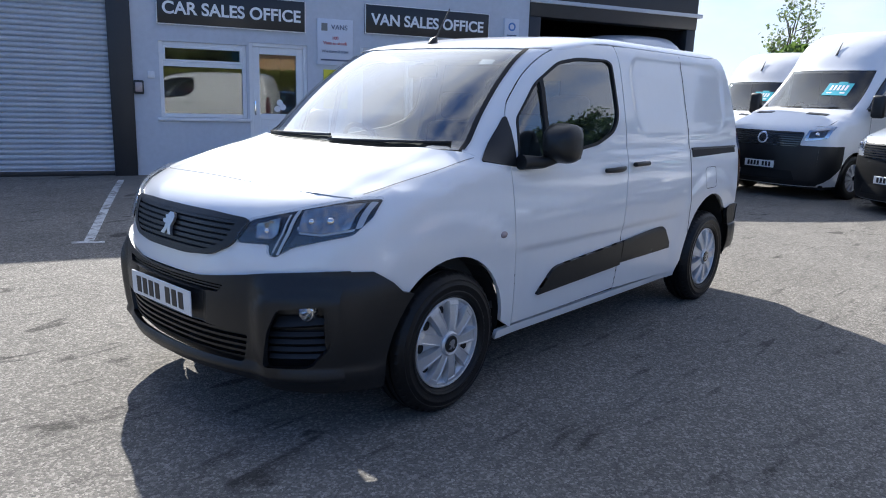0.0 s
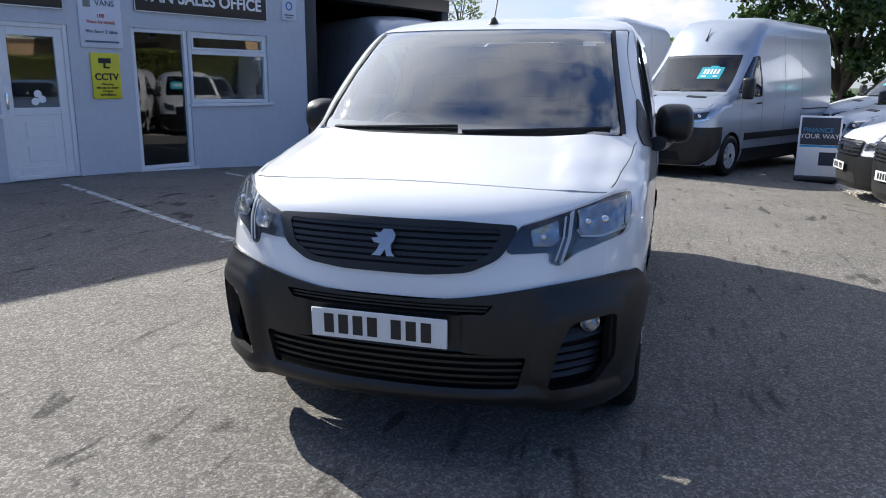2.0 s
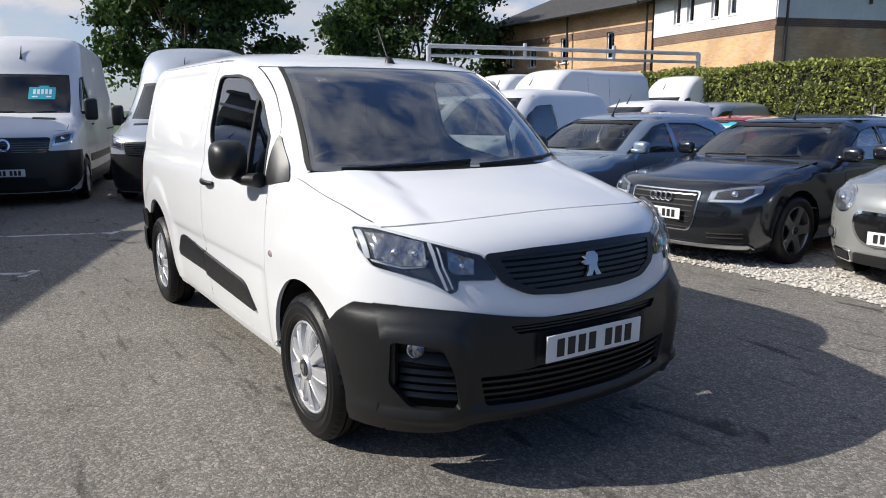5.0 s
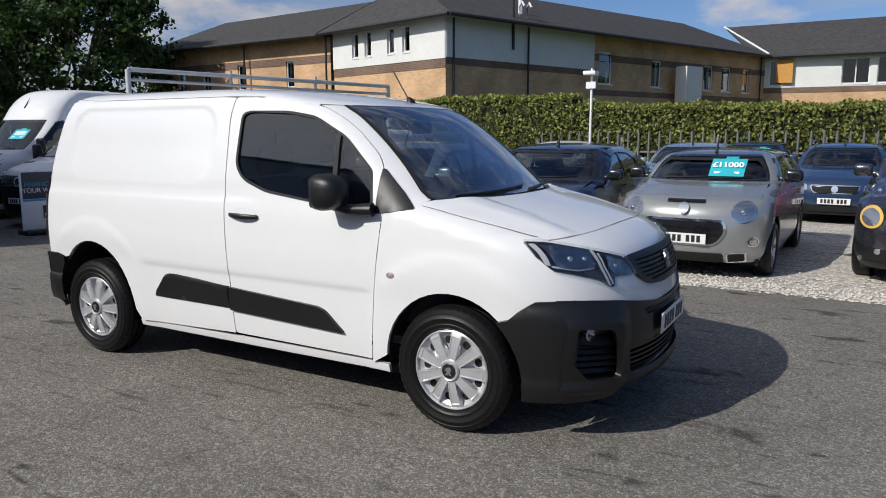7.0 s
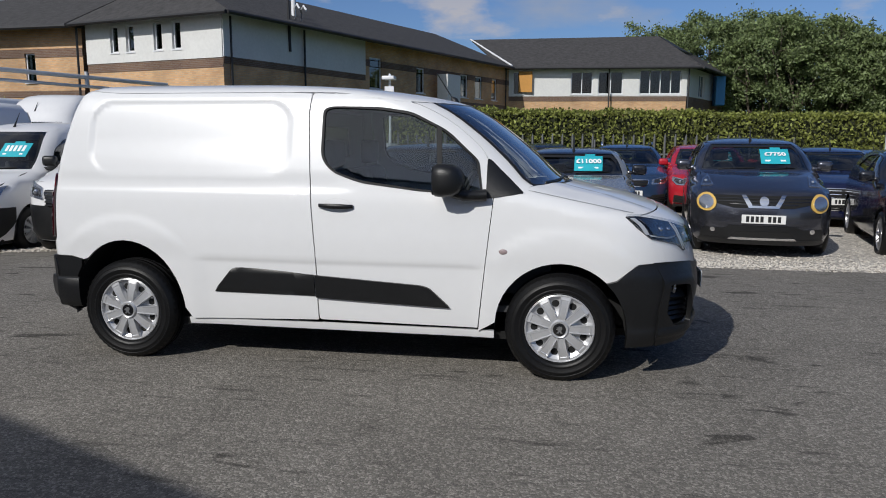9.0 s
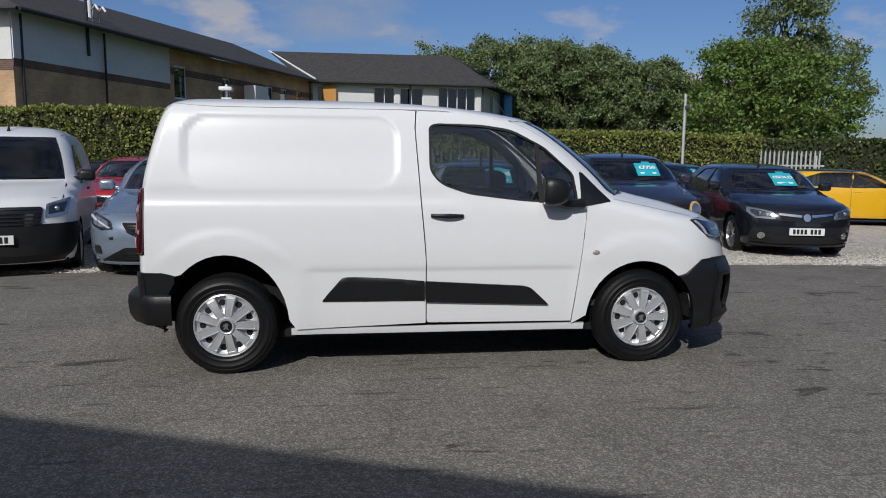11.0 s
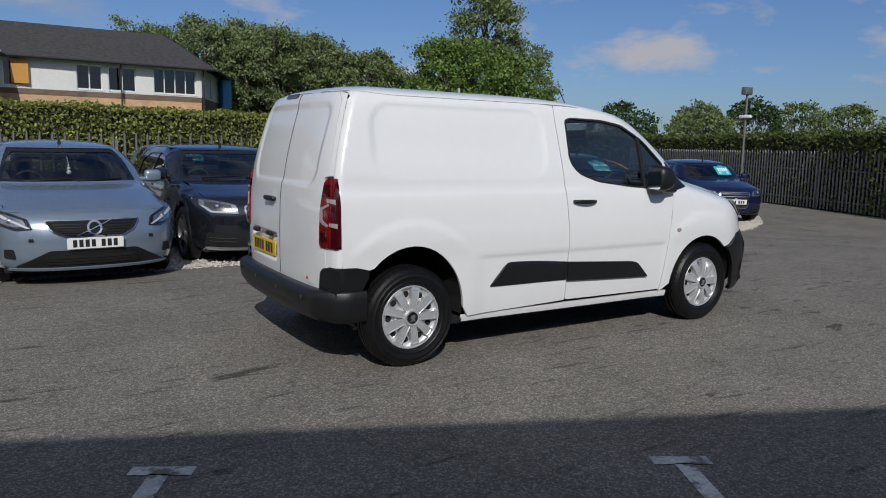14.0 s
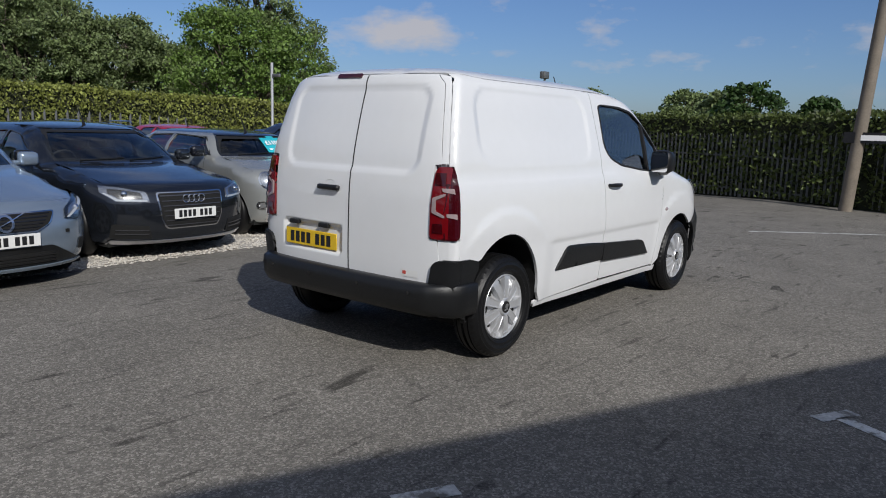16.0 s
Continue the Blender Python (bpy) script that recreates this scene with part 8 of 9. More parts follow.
        add_box(bm, (mx - 0.02, s * (my - 0.02), mz - 0.06), (mx + 0.03, s * (my + 0.08), mz - 0.01), 0.01, 1)
        part("door_mirror", bm, PLASTIC if clad or front == "van" else (roof_m or paint_m), side, smooth=45)
    # nose and bonnet
    nz = list(np.linspace(low + 0.04, hb, 10))
    B.panel("nose_panel", "front", [(fy(z), z) for z in nz] + [(-fy(z), z) for z in nz[::-1]], paint_m, th, step=st, thick=0.01)
    hz = list(np.linspace(hb, zc, 14))
    fl = [(B.front(y, hb), y) for y in np.linspace(-fy(hb), fy(hb), 11)]
    bl = [(B.front(y, zc), y) for y in np.linspace(fy(zc), -fy(zc), 11)]
    B.panel("bonnet", "top", fl + [(fc(z), fy(z)) for z in hz[1:-1]] + bl + [(fc(z), -fy(z)) for z in hz[::-1][1:-1]], paint_m, th, step=st, lo=hb - 0.02, hi=zc + 0.02)
    # windscreen between the pillars
    sz = list(np.linspace(zc, ze, 26))
    we = lambda z: fy(z) * (0.985 if not tall else 0.95)
    zt2 = zt - 0.02
    scr = [(we(z), z) for z in np.linspace(zc + 0.02, zt2, 6)]
    hole = [(-y, z) for y, z in scr] + scr[::-1]
    B.panel("screen_frame", "front", [(fy(z), z) for z in sz] + [(-fy(z), z) for z in sz[::-1]], roof_m or paint_m, th, holes=[hole], step=st)
    g = B.panel("windscreen", "front", hole, SCREEN, th, step=0.14, off=-0.004)
    g.visible_shadow = False
    wi = [(y - 0.03, zc + 0.05 + (z - zc - 0.02) * (zt2 - zc - 0.09) / (zt2 - zc - 0.02)) for y, z in scr]
    B.panel("screen_band", "front", hole, SEAL, th, holes=[[(-y, z) for y, z in wi] + wi[::-1]], step=0.14, off=-0.007)
    for y0, y1 in ((-0.55 * w, 0.0), (0.05, 0.6 * w)):
        bm = bmesh.new()
        add_tube(bm, [(B.front(y, zc + 0.025 + 0.008 * i) + 0.012, y, zc + 0.025 + 0.008 * i) for i, y in enumerate(np.linspace(y0, y1, 4))], 0.007, 5)
        part("wiper", bm, PLASTIC, th)
    # roof
    edge = [(x, B.half(x, ze)) for x in np.linspace(fc(ze), rc(ze), 24)]
    fe = [(B.front(y, ze), y) for y in np.linspace(-fy(ze), fy(ze), 9)]
    re = [(B.rear(y, ze), y) for y in np.linspace(ry(ze), -ry(ze), 9)]
    B.panel("roof", "top", fe + edge[1:-1] + re + [(x, -y) for x, y in edge[::-1][1:-1]], roof_m or paint_m, th, step=0.12, lo=ze - 0.02, hi=H)
    if roof_rails:
        for s in (-1, 1):
            yy = s * B.half(mid, ze) * 0.93
            tube("roof_rail", [(xt - 0.25, yy, ze + 0.05), (xt - 0.35, yy, ze + 0.10), (xrt + 0.35, yy, ze + 0.10), (xrt + 0.25, yy, ze + 0.05)], 0.016, CHROME, th, 8)
    tube("roof_aerial", [(xt - 0.16, 0, B.top(xt - 0.16, 0, zt - 0.1, H) - 0.01), (xt - 0.19, 0, B.top(xt - 0.16, 0, zt - 0.1, H) + 0.05), (xt - 0.30, 0, B.top(xt - 0.16, 0, zt - 0.1, H) + 0.22)], [0.026, 0.012, 0.005], PLASTIC, th, 6)
    # tail
    tz = list(np.linspace(low + 0.04, ze, 16))
    rh = [(ry(z) * 0.86, z) for z in np.linspace(zq + 0.04, zt - 0.02, 5)]
    rhole = [(-y, z) for y, z in rh] + rh[::-1]
    B.panel("tail", "rear", [(ry(z), z) for z in tz] + [(-ry(z), z) for z in tz[::-1]], paint_m, th, holes=[rhole] if rear_glass else [], step=st)
    if rear_glass:
        B.panel("rear_window", "rear", rhole, TINT, th, step=0.14, off=-0.005).visible_shadow = False
    for s in (-1, 1):
        B.panel("tail_lamp", "rear", [(s * ry(zq) * 0.78, zq - 0.22), (s * ry(zq), zq - 0.2), (s * ry(zq), zq - 0.02), (s * ry(zq) * 0.8, zq - 0.04)], RED_LENS, th, step=0.1, off=0.01, thick=0.01)
    # front graphics; near-black patches paint the shade in intakes and vents
    E = lambda nm, pts, m, off=0.008, thick=0.012, step=0.06, par=th, holes=(): B.panel(nm, "front", pts, m, par, step=step, off=off, thick=thick, holes=holes)
    lamp_y, lamp_z = fy(hb) * 1.02, hb - 0.06
    if front == "van":
        E("bumper_skin", rounded([(-fy(0.5), low + 0.06), (fy(0.5), low + 0.06), (fy(0.6), clad_top), (-fy(0.6), clad_top)], 0.02), PLASTIC, 0.012)
        gw, g0, g1 = 0.62 * w, clad_top - 0.02, hb - 0.10
        E("grille", rounded([(-gw, g1), (gw, g1), (gw * 0.92, g0), (-gw * 0.92, g0)], 0.05), GLOSS_BLACK, 0.016, 0.02)
        for i in range(bars or 4):
            z = lerp(g0, g1, (i + 0.6) / ((bars or 4) + 0.2))
            E("grille_bar", [(-gw * 0.95, z - 0.008), (gw * 0.95, z - 0.008), (gw * 0.95, z + 0.010), (-gw * 0.95, z + 0.010)], PLASTIC, 0.026, 0.012, 0.12)
        E("lower_intake", rounded([(-0.55 * w, low + 0.14), (0.55 * w, low + 0.14), (0.5 * w, low + 0.28), (-0.5 * w, low + 0.28)], 0.02), DARK, 0.016, 0.0)
        if framed:
            # six-sided grille in a bright frame
            E("grille_frame", rounded([(-gw * 0.72, g1 + 0.02), (gw * 0.72, g1 + 0.02), (gw * 0.86, lerp(g0, g1, 0.6)), (gw * 0.70, g0 - 0.12), (-gw * 0.70, g0 - 0.12), (-gw * 0.86, lerp(g0, g1, 0.6))], 0.03), CHROME, 0.040, 0.02, 0.06,
              holes=[rounded([(-gw * 0.68, g1), (gw * 0.68, g1), (gw * 0.82, lerp(g0, g1, 0.6)), (gw * 0.66, g0 - 0.10), (-gw * 0.66, g0 - 0.10), (-gw * 0.82, lerp(g0, g1, 0.6))], 0.03)])
        if tall:
            for s in (-1, 1):
                E("bonnet_vent", rounded([(s * a, b) for a, b in ((0.30 * w, zc - 0.07), (0.62 * w, zc - 0.085), (0.62 * w, zc - 0.06), (0.30 * w, zc - 0.045))], 0.006), PLASTIC, 0.006, 0.006)
        ly = [(0.63 * w, lamp_z - 0.17), (0.88 * w, lamp_z - 0.13), (0.915 * w, lamp_z + 0.06), (0.65 * w, lamp_z - 0.01)]
    elif front == "cross":
        # black band between the round lamps, a bright V, bonnet-top side lights and a dark chin
        gw, g0, g1 = 0.66 * w, hb - 0.19, hb - 0.04
        E("grille", rounded([(-0.82 * w, g1), (0.82 * w, g1), (0.80 * w, g1 - 0.07), (0.40 * w, g0), (-0.40 * w, g0), (-0.80 * w, g1 - 0.07)], 0.02), DARK, 0.008, 0.006)
        for i in range(3):
            z = g1 - 0.035 - 0.035 * i
            ww = (0.74, 0.62, 0.45)[i] * w
            E("grille_bar", [(-ww, z - 0.006), (ww, z - 0.006), (ww, z + 0.006), (-ww, z + 0.006)], GLOSS_BLACK, 0.012, 0.006, 0.12)
        E("chrome_v", [(-0.30 * w, g1), (-0.24 * w, g1), (-0.15 * w, g0 + 0.03), (0.15 * w, g0 + 0.03), (0.24 * w, g1), (0.30 * w, g1), (0.20 * w, g0), (-0.20 * w, g0)], CHROME, 0.020, 0.014)
        E("lower_intake", rounded([(-0.84 * w, low + 0.10), (0.84 * w, low + 0.10), (0.80 * w, low + 0.235), (0.52 * w, low + 0.235), (0.46 * w, low + 0.275), (-0.46 * w, low + 0.275), (-0.52 * w, low + 0.235), (-0.80 * w, low + 0.235)], 0.03), PLASTIC, 0.010, 0.008)
        E("lower_mouth", rounded([(-0.44 * w, low + 0.125), (0.44 * w, low + 0.125), (0.36 * w, low + 0.205), (-0.36 * w, low + 0.205)], 0.04), DARK, 0.014, 0.0)
        E("bumper_ridge", rounded([(-0.62 * w, low + 0.300), (-0.40 * w, low + 0.285), (0.40 * w, low + 0.285), (0.62 * w, low + 0.300), (0.60 * w, low + 0.325), (-0.60 * w, low + 0.325)], 0.01), paint_m, 0.022, 0.02)
        E("chin", rounded([(-0.86 * w, low + 0.035), (0.86 * w, low + 0.035), (0.84 * w, low + 0.105), (-0.84 * w, low + 0.105)], 0.02), PLASTIC, 0.016, 0.01)
        E("skid_plate", rounded([(-0.46 * w, low + 0.10), (0.46 * w, low + 0.10), (0.42 * w, low + 0.125), (-0.42 * w, low + 0.125)], 0.008), CHROME, 0.020, 0.01)
        for s in (-1, 1):
            E("fog_lamp", [(s * 0.66 * w + 0.03 * math.cos(a), low + 0.21 + 0.03 * math.sin(a)) for a in [2 * math.pi * i / 14 for i in range(14)]], CHROME, 0.022, 0.012)
        ly = [(0.66 * w, lerp(hb, zc, 0.30)), (0.84 * w, lerp(hb, zc, 0.22)), (0.80 * w, lerp(hb, zc, 0.55)), (0.72 * w, lerp(hb, zc, 0.80))]
    elif front == "slash":
        # framed trapezoid grille with a bright diagonal, dark lower mouth and a pale blade
        gw, g0, g1 = 0.45, hb - 0.24, hb - 0.07
        E("grille_frame", rounded([(-gw, g1), (gw, g1), (gw * 0.86, lerp(g0, g1, 0.35)), (gw * 0.60, g0), (-gw * 0.60, g0), (-gw * 0.86, lerp(g0, g1, 0.35))], 0.035), CHROME, 0.010, 0.012, 0.04)
        E("grille_mesh", rounded([(-gw * 0.96, g1 - 0.012), (gw * 0.96, g1 - 0.012), (gw * 0.82, lerp(g0, g1, 0.37)), (gw * 0.57, g0 + 0.012), (-gw * 0.57, g0 + 0.012), (-gw * 0.82, lerp(g0, g1, 0.37))], 0.03), DARK, 0.015, 0.0, 0.04)
        for i in range(6):
            t = (i + 0.7) / 6.6
            z, ww = lerp(g0, g1, t), gw * lerp(0.60, 0.95, t) - 0.02
            E("grille_bar", [(-ww, z - 0.004), (ww, z - 0.004), (ww, z + 0.005), (-ww, z + 0.005)], GLOSS_BLACK, 0.021, 0.01, 0.12)
        E("slash_bar", [(-0.185, g0 + 0.010), (-0.165, g0 + 0.010), (0.185, g1 - 0.010), (0.165, g1 - 0.010)], CHROME, 0.030, 0.01)
        E("lower_surround", rounded([(-0.40, low + 0.235), (0.40, low + 0.235), (0.60, low + 0.125), (0.70, low + 0.070), (-0.70, low + 0.070), (-0.60, low + 0.125)], 0.03), PLASTIC, 0.008, 0.01)
        E("lower_intake", rounded([(-0.38, low + 0.185), (0.38, low + 0.185), (0.44, low + 0.085), (-0.44, low + 0.085)], 0.015), DARK, 0.014, 0.006)
        for i in range(3):
            z = low + 0.10 + 0.026 * i
            E("intake_bar", [(-0.42, z), (0.42, z), (0.42, z + 0.008), (-0.42, z + 0.008)], GLOSS_BLACK, 0.020, 0.008, 0.12)
        E("splitter", [(-0.84 * w, low + 0.042), (0.84 * w, low + 0.042), (0.82 * w, low + 0.066), (-0.82 * w, low + 0.066)], paint_m, 0.022, 0.016, 0.1)
        for s in (-1, 1):
            E("tow_cover", rounded([(s * a, b) for a, b in ((0.535, hb - 0.275), (0.575, hb - 0.275), (0.575, hb - 0.245), (0.535, hb - 0.245))], 0.006), DARK, 0.008, 0.006)
            E("side_vent", rounded([(s * a, b) for a, b in ((0.76 * w, low + 0.15), (0.86 * w, low + 0.16), (0.86 * w, low + 0.25), (0.78 * w, low + 0.25))], 0.015), DARK, 0.008, 0.006)
            E("lamp_blade", rounded([(s * a, b) for a, b in ((0.61 * w, hb - 0.145), (0.64 * w, hb - 0.150), (0.925 * w, hb - 0.030), (0.915 * w, hb - 0.008), (0.80 * w, hb - 0.060))], 0.006), DRL, 0.026, 0.008, 0.03)
        ly = [(0.595 * w, hb - 0.155), (0.63 * w, hb - 0.065), (0.79 * w, hb - 0.010), (0.93 * w, hb + 0.025), (0.945 * w, hb - 0.035), (0.90 * w, hb - 0.120), (0.75 * w, hb - 0.170)]
    elif front == "mini":
        E("lower_intake", rounded([(-0.50 * w, low + 0.050), (0.50 * w, low + 0.050), (0.48 * w, low + 0.145), (-0.48 * w, low + 0.145)], 0.02), DARK, 0.012, 0.008)
        for s in (-1, 1):
            E("duct_frame", rounded([(s * a, b) for a, b in ((0.52 * w, low + 0.045), (0.74 * w, low + 0.060), (0.74 * w, low + 0.165), (0.52 * w, low + 0.150))], 0.02), CHROME, 0.014, 0.012)
            E("duct_mouth", rounded([(s * a, b) for a, b in ((0.54 * w, low + 0.060), (0.72 * w, low + 0.073), (0.72 * w, low + 0.150), (0.54 * w, low + 0.137))], 0.016), DARK, 0.018, 0.0)
            for r0, m_, o in ((0.055, CHROME, 0.014), (0.043, DARK, 0.020), (0.036, REFLECTOR, 0.024)):
                E("fog_lamp", [(s * 0.80 * w + r0 * math.cos(a), low + 0.275 + r0 * math.sin(a)) for a in [2 * math.pi * i / 18 for i in range(18)]], m_, o, 0.008, 0.04)
            E("lamp_rim", [(s * (0.72 * w - 0.03) + 0.122 * math.cos(a), hb - 0.12 + 0.117 * math.sin(a)) for a in [2 * math.pi * i / 24 for i in range(24)]], CHROME, 0.004, 0.012, 0.05)
        gw, g0, g1 = 0.50 * w, low + 0.22, hb - 0.20
        E("grille", rounded([(-gw, g1), (gw, g1), (gw * 1.05, lerp(g0, g1, 0.5)), (gw * 0.8, g0), (-gw * 0.8, g0), (-gw * 1.05, lerp(g0, g1, 0.5))], 0.08), CHROME, 0.010, 0.02)
        E("grille_mesh", rounded([(-gw * 0.94, g1 - 0.025), (gw * 0.94, g1 - 0.025), (gw * 0.98, lerp(g0, g1, 0.5)), (gw * 0.76, g0 + 0.02), (-gw * 0.76, g0 + 0.02), (-gw * 0.98, lerp(g0, g1, 0.5))], 0.07), GLOSS_BLACK, 0.014, 0.0)
        E("bonnet_scoop", [(-0.2, hb - 0.03), (0.2, hb - 0.03), (0.2, hb - 0.005), (-0.2, hb - 0.005)], GLOSS_BLACK, 0.012, 0.01)
        ly = [(0.80 * w * 0.9 + 0.11 * math.cos(a) - 0.03, hb - 0.12 + 0.105 * math.sin(a)) for a in [2 * math.pi * i / 20 for i in range(20)]]
    else:
        gw, g0, g1 = 0.46 * w, lerp(low, hb, 0.62), hb - 0.10
        if front == "single":
            gw, g0, g1 = 0.43 * w, lerp(low, hb, 0.28), hb - 0.075
        E("grille_frame", rounded([(-gw, g1), (gw, g1), (gw * 0.92, lerp(g0, g1, 0.3)), (gw * 0.78, g0), (-gw * 0.78, g0), (-gw * 0.92, lerp(g0, g1, 0.3))], 0.04), CHROME if front != "wide" else GLOSS_BLACK, 0.008, 0.01)
        E("grille_mesh", rounded([(-gw * 0.95, g1 - 0.014), (gw * 0.95, g1 - 0.014), (gw * 0.88, lerp(g0, g1, 0.3)), (gw * 0.75, g0 + 0.014), (-gw * 0.75, g0 + 0.014), (-gw * 0.88, lerp(g0, g1, 0.3))], 0.035), DARK, 0.012, 0.0)
        n = bars or 4
        for i in range(n):
            z = lerp(g0, g1, (i + 0.8) / (n + 0.6))
            ww = gw * lerp(0.76, 0.92, (i + 0.8) / (n + 0.6))
            E("grille_bar", [(-ww, z - 0.005), (ww, z - 0.005), (ww, z + 0.006), (-ww, z + 0.006)], CHROME if front == "single" and not rings else (ALLOY_DARK if rings else GLOSS_BLACK), 0.018, 0.01, 0.12)
        if front == "wide":
            # bright wings either side of the emblem, and chrome-ringed fog lamps
            for s in (-1, 1):
                E("chrome_wing", rounded([(s * a, b) for a, b in ((0.07, g1 - 0.035), (0.46 * w, g1 - 0.012), (0.44 * w, g1 - 0.040), (0.08, g1 - 0.070))], 0.006), CHROME, 0.026, 0.01)
                for r0, m_, o in ((0.048, CHROME, 0.016), (0.036, REFLECTOR, 0.022)):
                    E("fog_lamp", [(s * 0.70 * w + r0 * math.cos(a), low + 0.20 + r0 * math.sin(a)) for a in [2 * math.pi * i / 18 for i in range(18)]], m_, o, 0.008, 0.04)
        if front != "single":
            E("lower_intake", rounded([(-0.62 * w, low + 0.08), (0.62 * w, low + 0.08), (0.55 * w, low + 0.20), (-0.55 * w, low + 0.20)], 0.03), DARK, 0.010, 0.008)
        for s in (-1, 1):
            E("side_intake", rounded([(s * a, b) for a, b in ((0.48 * w, low + 0.085), (0.86 * w, low + 0.105), (0.85 * w, low + 0.255), (0.52 * w, low + 0.230))], 0.02), DARK, 0.008, 0.006)
            for i in range(2):
                z = low + 0.135 + 0.04 * i
                E("intake_bar", [(s * a, b) for a, b in ((0.52 * w, z), (0.82 * w, z + 0.012), (0.82 * w, z + 0.022), (0.52 * w, z + 0.010))], ALLOY_DARK if rings else PLASTIC, 0.016, 0.008, 0.08)
        E("splitter", [(-0.86 * w, low + 0.042), (0.86 * w, low + 0.042), (0.84 * w, low + 0.082), (0.45 * w, low + 0.070), (-0.45 * w, low + 0.070), (-0.84 * w, low + 0.082)], ALLOY if rings else PLASTIC, 0.020, 0.014, 0.1)
        ly = [(0.50 * w, g1 - 0.10), (0.52 * w, g1 + 0.005), (0.74 * w, g1 + 0.05), (0.89 * w, g1 + 0.07), (0.905 * w, g1 + 0.0), (0.80 * w, g1 - 0.09)]
    for s in (-1, 1):
        hl = thing("headlamp")
        hl.parent = th
        pts = rounded([(s * a, b) for a, b in ly], 0.015)
        c = (sum(p[0] for p in pts) / len(pts), sum(p[1] for p in pts) / len(pts))
        E("lamp_body", pts, GLOSS_BLACK if front == "slash" else REFLECTOR, 0.006, 0.01, 0.05, hl)
        E("lamp_reflector", [(c[0] + (a - c[0]) * 0.72, c[1] + (b - c[1]) * 0.62) for a, b in pts], REFLECTOR if front in ("slash", "mini") else LAMP_GREY, 0.010, 0.004, 0.05, hl)
        if rings:
            E("lamp_strip", [(s * a, b) for a, b in ((0.52 * w, g1 - 0.095), (0.80 * w, g1 - 0.082), (0.89 * w, g1 - 0.005), (0.875 * w, g1 - 0.002), (0.79 * w, g1 - 0.065), (0.53 * w, g1 - 0.075))], DRL, 0.014, 0.006, 0.05, hl)
        bm = bmesh.new()
        bmesh.ops.create_uvsphere(bm, u_segments=12, v_segments=8, radius=0.035)
        part("projector", bm, CHROME, hl, smooth=True).matrix_basis = Matrix.Translation((B.front(c[0], c[1]), c[0], c[1]))
        E("lamp_lens", pts, LENS, 0.020, 0.014, 0.06, hl)
        if ring_fog:
            cz, cy = hb - 0.135, s * 0.76 * w
            for r0, m_, o in ((0.115, FOG_YELLOW, 0.014), (0.085, REFLECTOR, 0.022)):
                E("round_lamp", [(cy + r0 * math.cos(a), cz + r0 * math.sin(a)) for a in [2 * math.pi * i / 20 for i in range(20)]], m_, o, 0.02, 0.05)
    # emblem as a plain shape
    bz = lerp(g0, g1, 0.5) if front not in ("mini",) else hb - 0.10
    if rings:
        bm = bmesh.new()
        for i in range(rings):
            yy = (i - (rings - 1) / 2) * 0.062
            add_tube(bm, [(B.front(yy, g1 - 0.07) + 0.03, yy + 0.042 * math.cos(a), g1 - 0.07 + 0.042 * math.sin(a)) for a in [2 * math.pi * q / 18 for q in range(19)]], 0.006, 6, False)
        part("emblem", bm, CHROME, th, smooth=50)
    else:
        r0 = 0.09 if tall else (0.07 if front == "slash" else 0.055)
        ring = [(0.72 * r0 * math.cos(a), bz + 0.72 * r0 * math.sin(a)) for a in [2 * math.pi * i / 16 for i in range(16)]]
        E("emblem", [(r0 * math.cos(a) * (1.5 if front == "oval" else 1), bz + r0 * math.sin(a)) for a in [2 * math.pi * i / 16 for i in range(16)]], CHROME, 0.034, 0.02, 0.05, holes=[ring] if (tall and not framed) or front == "slash" else ())
    if plate:
        pz = lerp(low, hb, 0.42) if not tall else low + 0.36
        if front == "single":
            pz = lerp(g0, g1, 0.42)
        if front == "slash":
            pz = g0 - 0.055
        if front == "cross":
            pz = low + 0.365
        bars_plate("number_plate", th, Matrix.Translation((B.front(0.2, pz) + 0.045, 0, pz)) @ FACE_FRONT, PLATE_WHITE)
    # price card inside the windscreen
    if card:
        z0 = lerp(zc, zt, 0.50)
        cw, chh = 0.195, 0.100
        E("price_card", [(card - cw, z0 - chh), (card + cw, z0 - chh), (card + cw, z0 + chh), (card + 0.09, z0 + chh), (card + 0.09, z0 + chh + 0.025), (card - 0.05, z0 + chh + 0.025), (card - 0.05, z0 + chh), (card - cw, z0 + chh)], CARD_TEAL, 0.004, 0.0, 0.1)
        if price:
            zt_ = z0 + 0.022
            c = Vector((B.front(card, zt_), card, zt_))
            t = Vector((B.front(card + 0.1, zt_) - B.front(card - 0.1, zt_), 0.2, 0)).normalized()
            n = t.cross(Vector((B.front(card, zt_ + 0.05) - B.front(card, zt_ - 0.05), 0, 0.1))).normalized()
            q = Matrix((t, n.cross(t), n)).transposed().to_4x4()
            words("price_text", price, 0.118, Matrix.Translation(c + n * 0.016) @ q, CARD_INK, th, depth=0.001, bold=0.004)
        for i in range(0 if price else 5):
            y0 = card + 0.14 - i * 0.058
            E("card_bar", [(y0 - 0.038, z0 - 0.02), (y0, z0 - 0.02), (y0, z0 + 0.065), (y0 - 0.038, z0 + 0.065)], CARD_INK, 0.007, 0.0, 0.2)
        E("card_line", [(card - 0.14, z0 - 0.070), (card + 0.14, z0 - 0.070), (card + 0.14, z0 - 0.048), (card - 0.14, z0 - 0.048)], CARD_INK, 0.007, 0.0, 0.2)
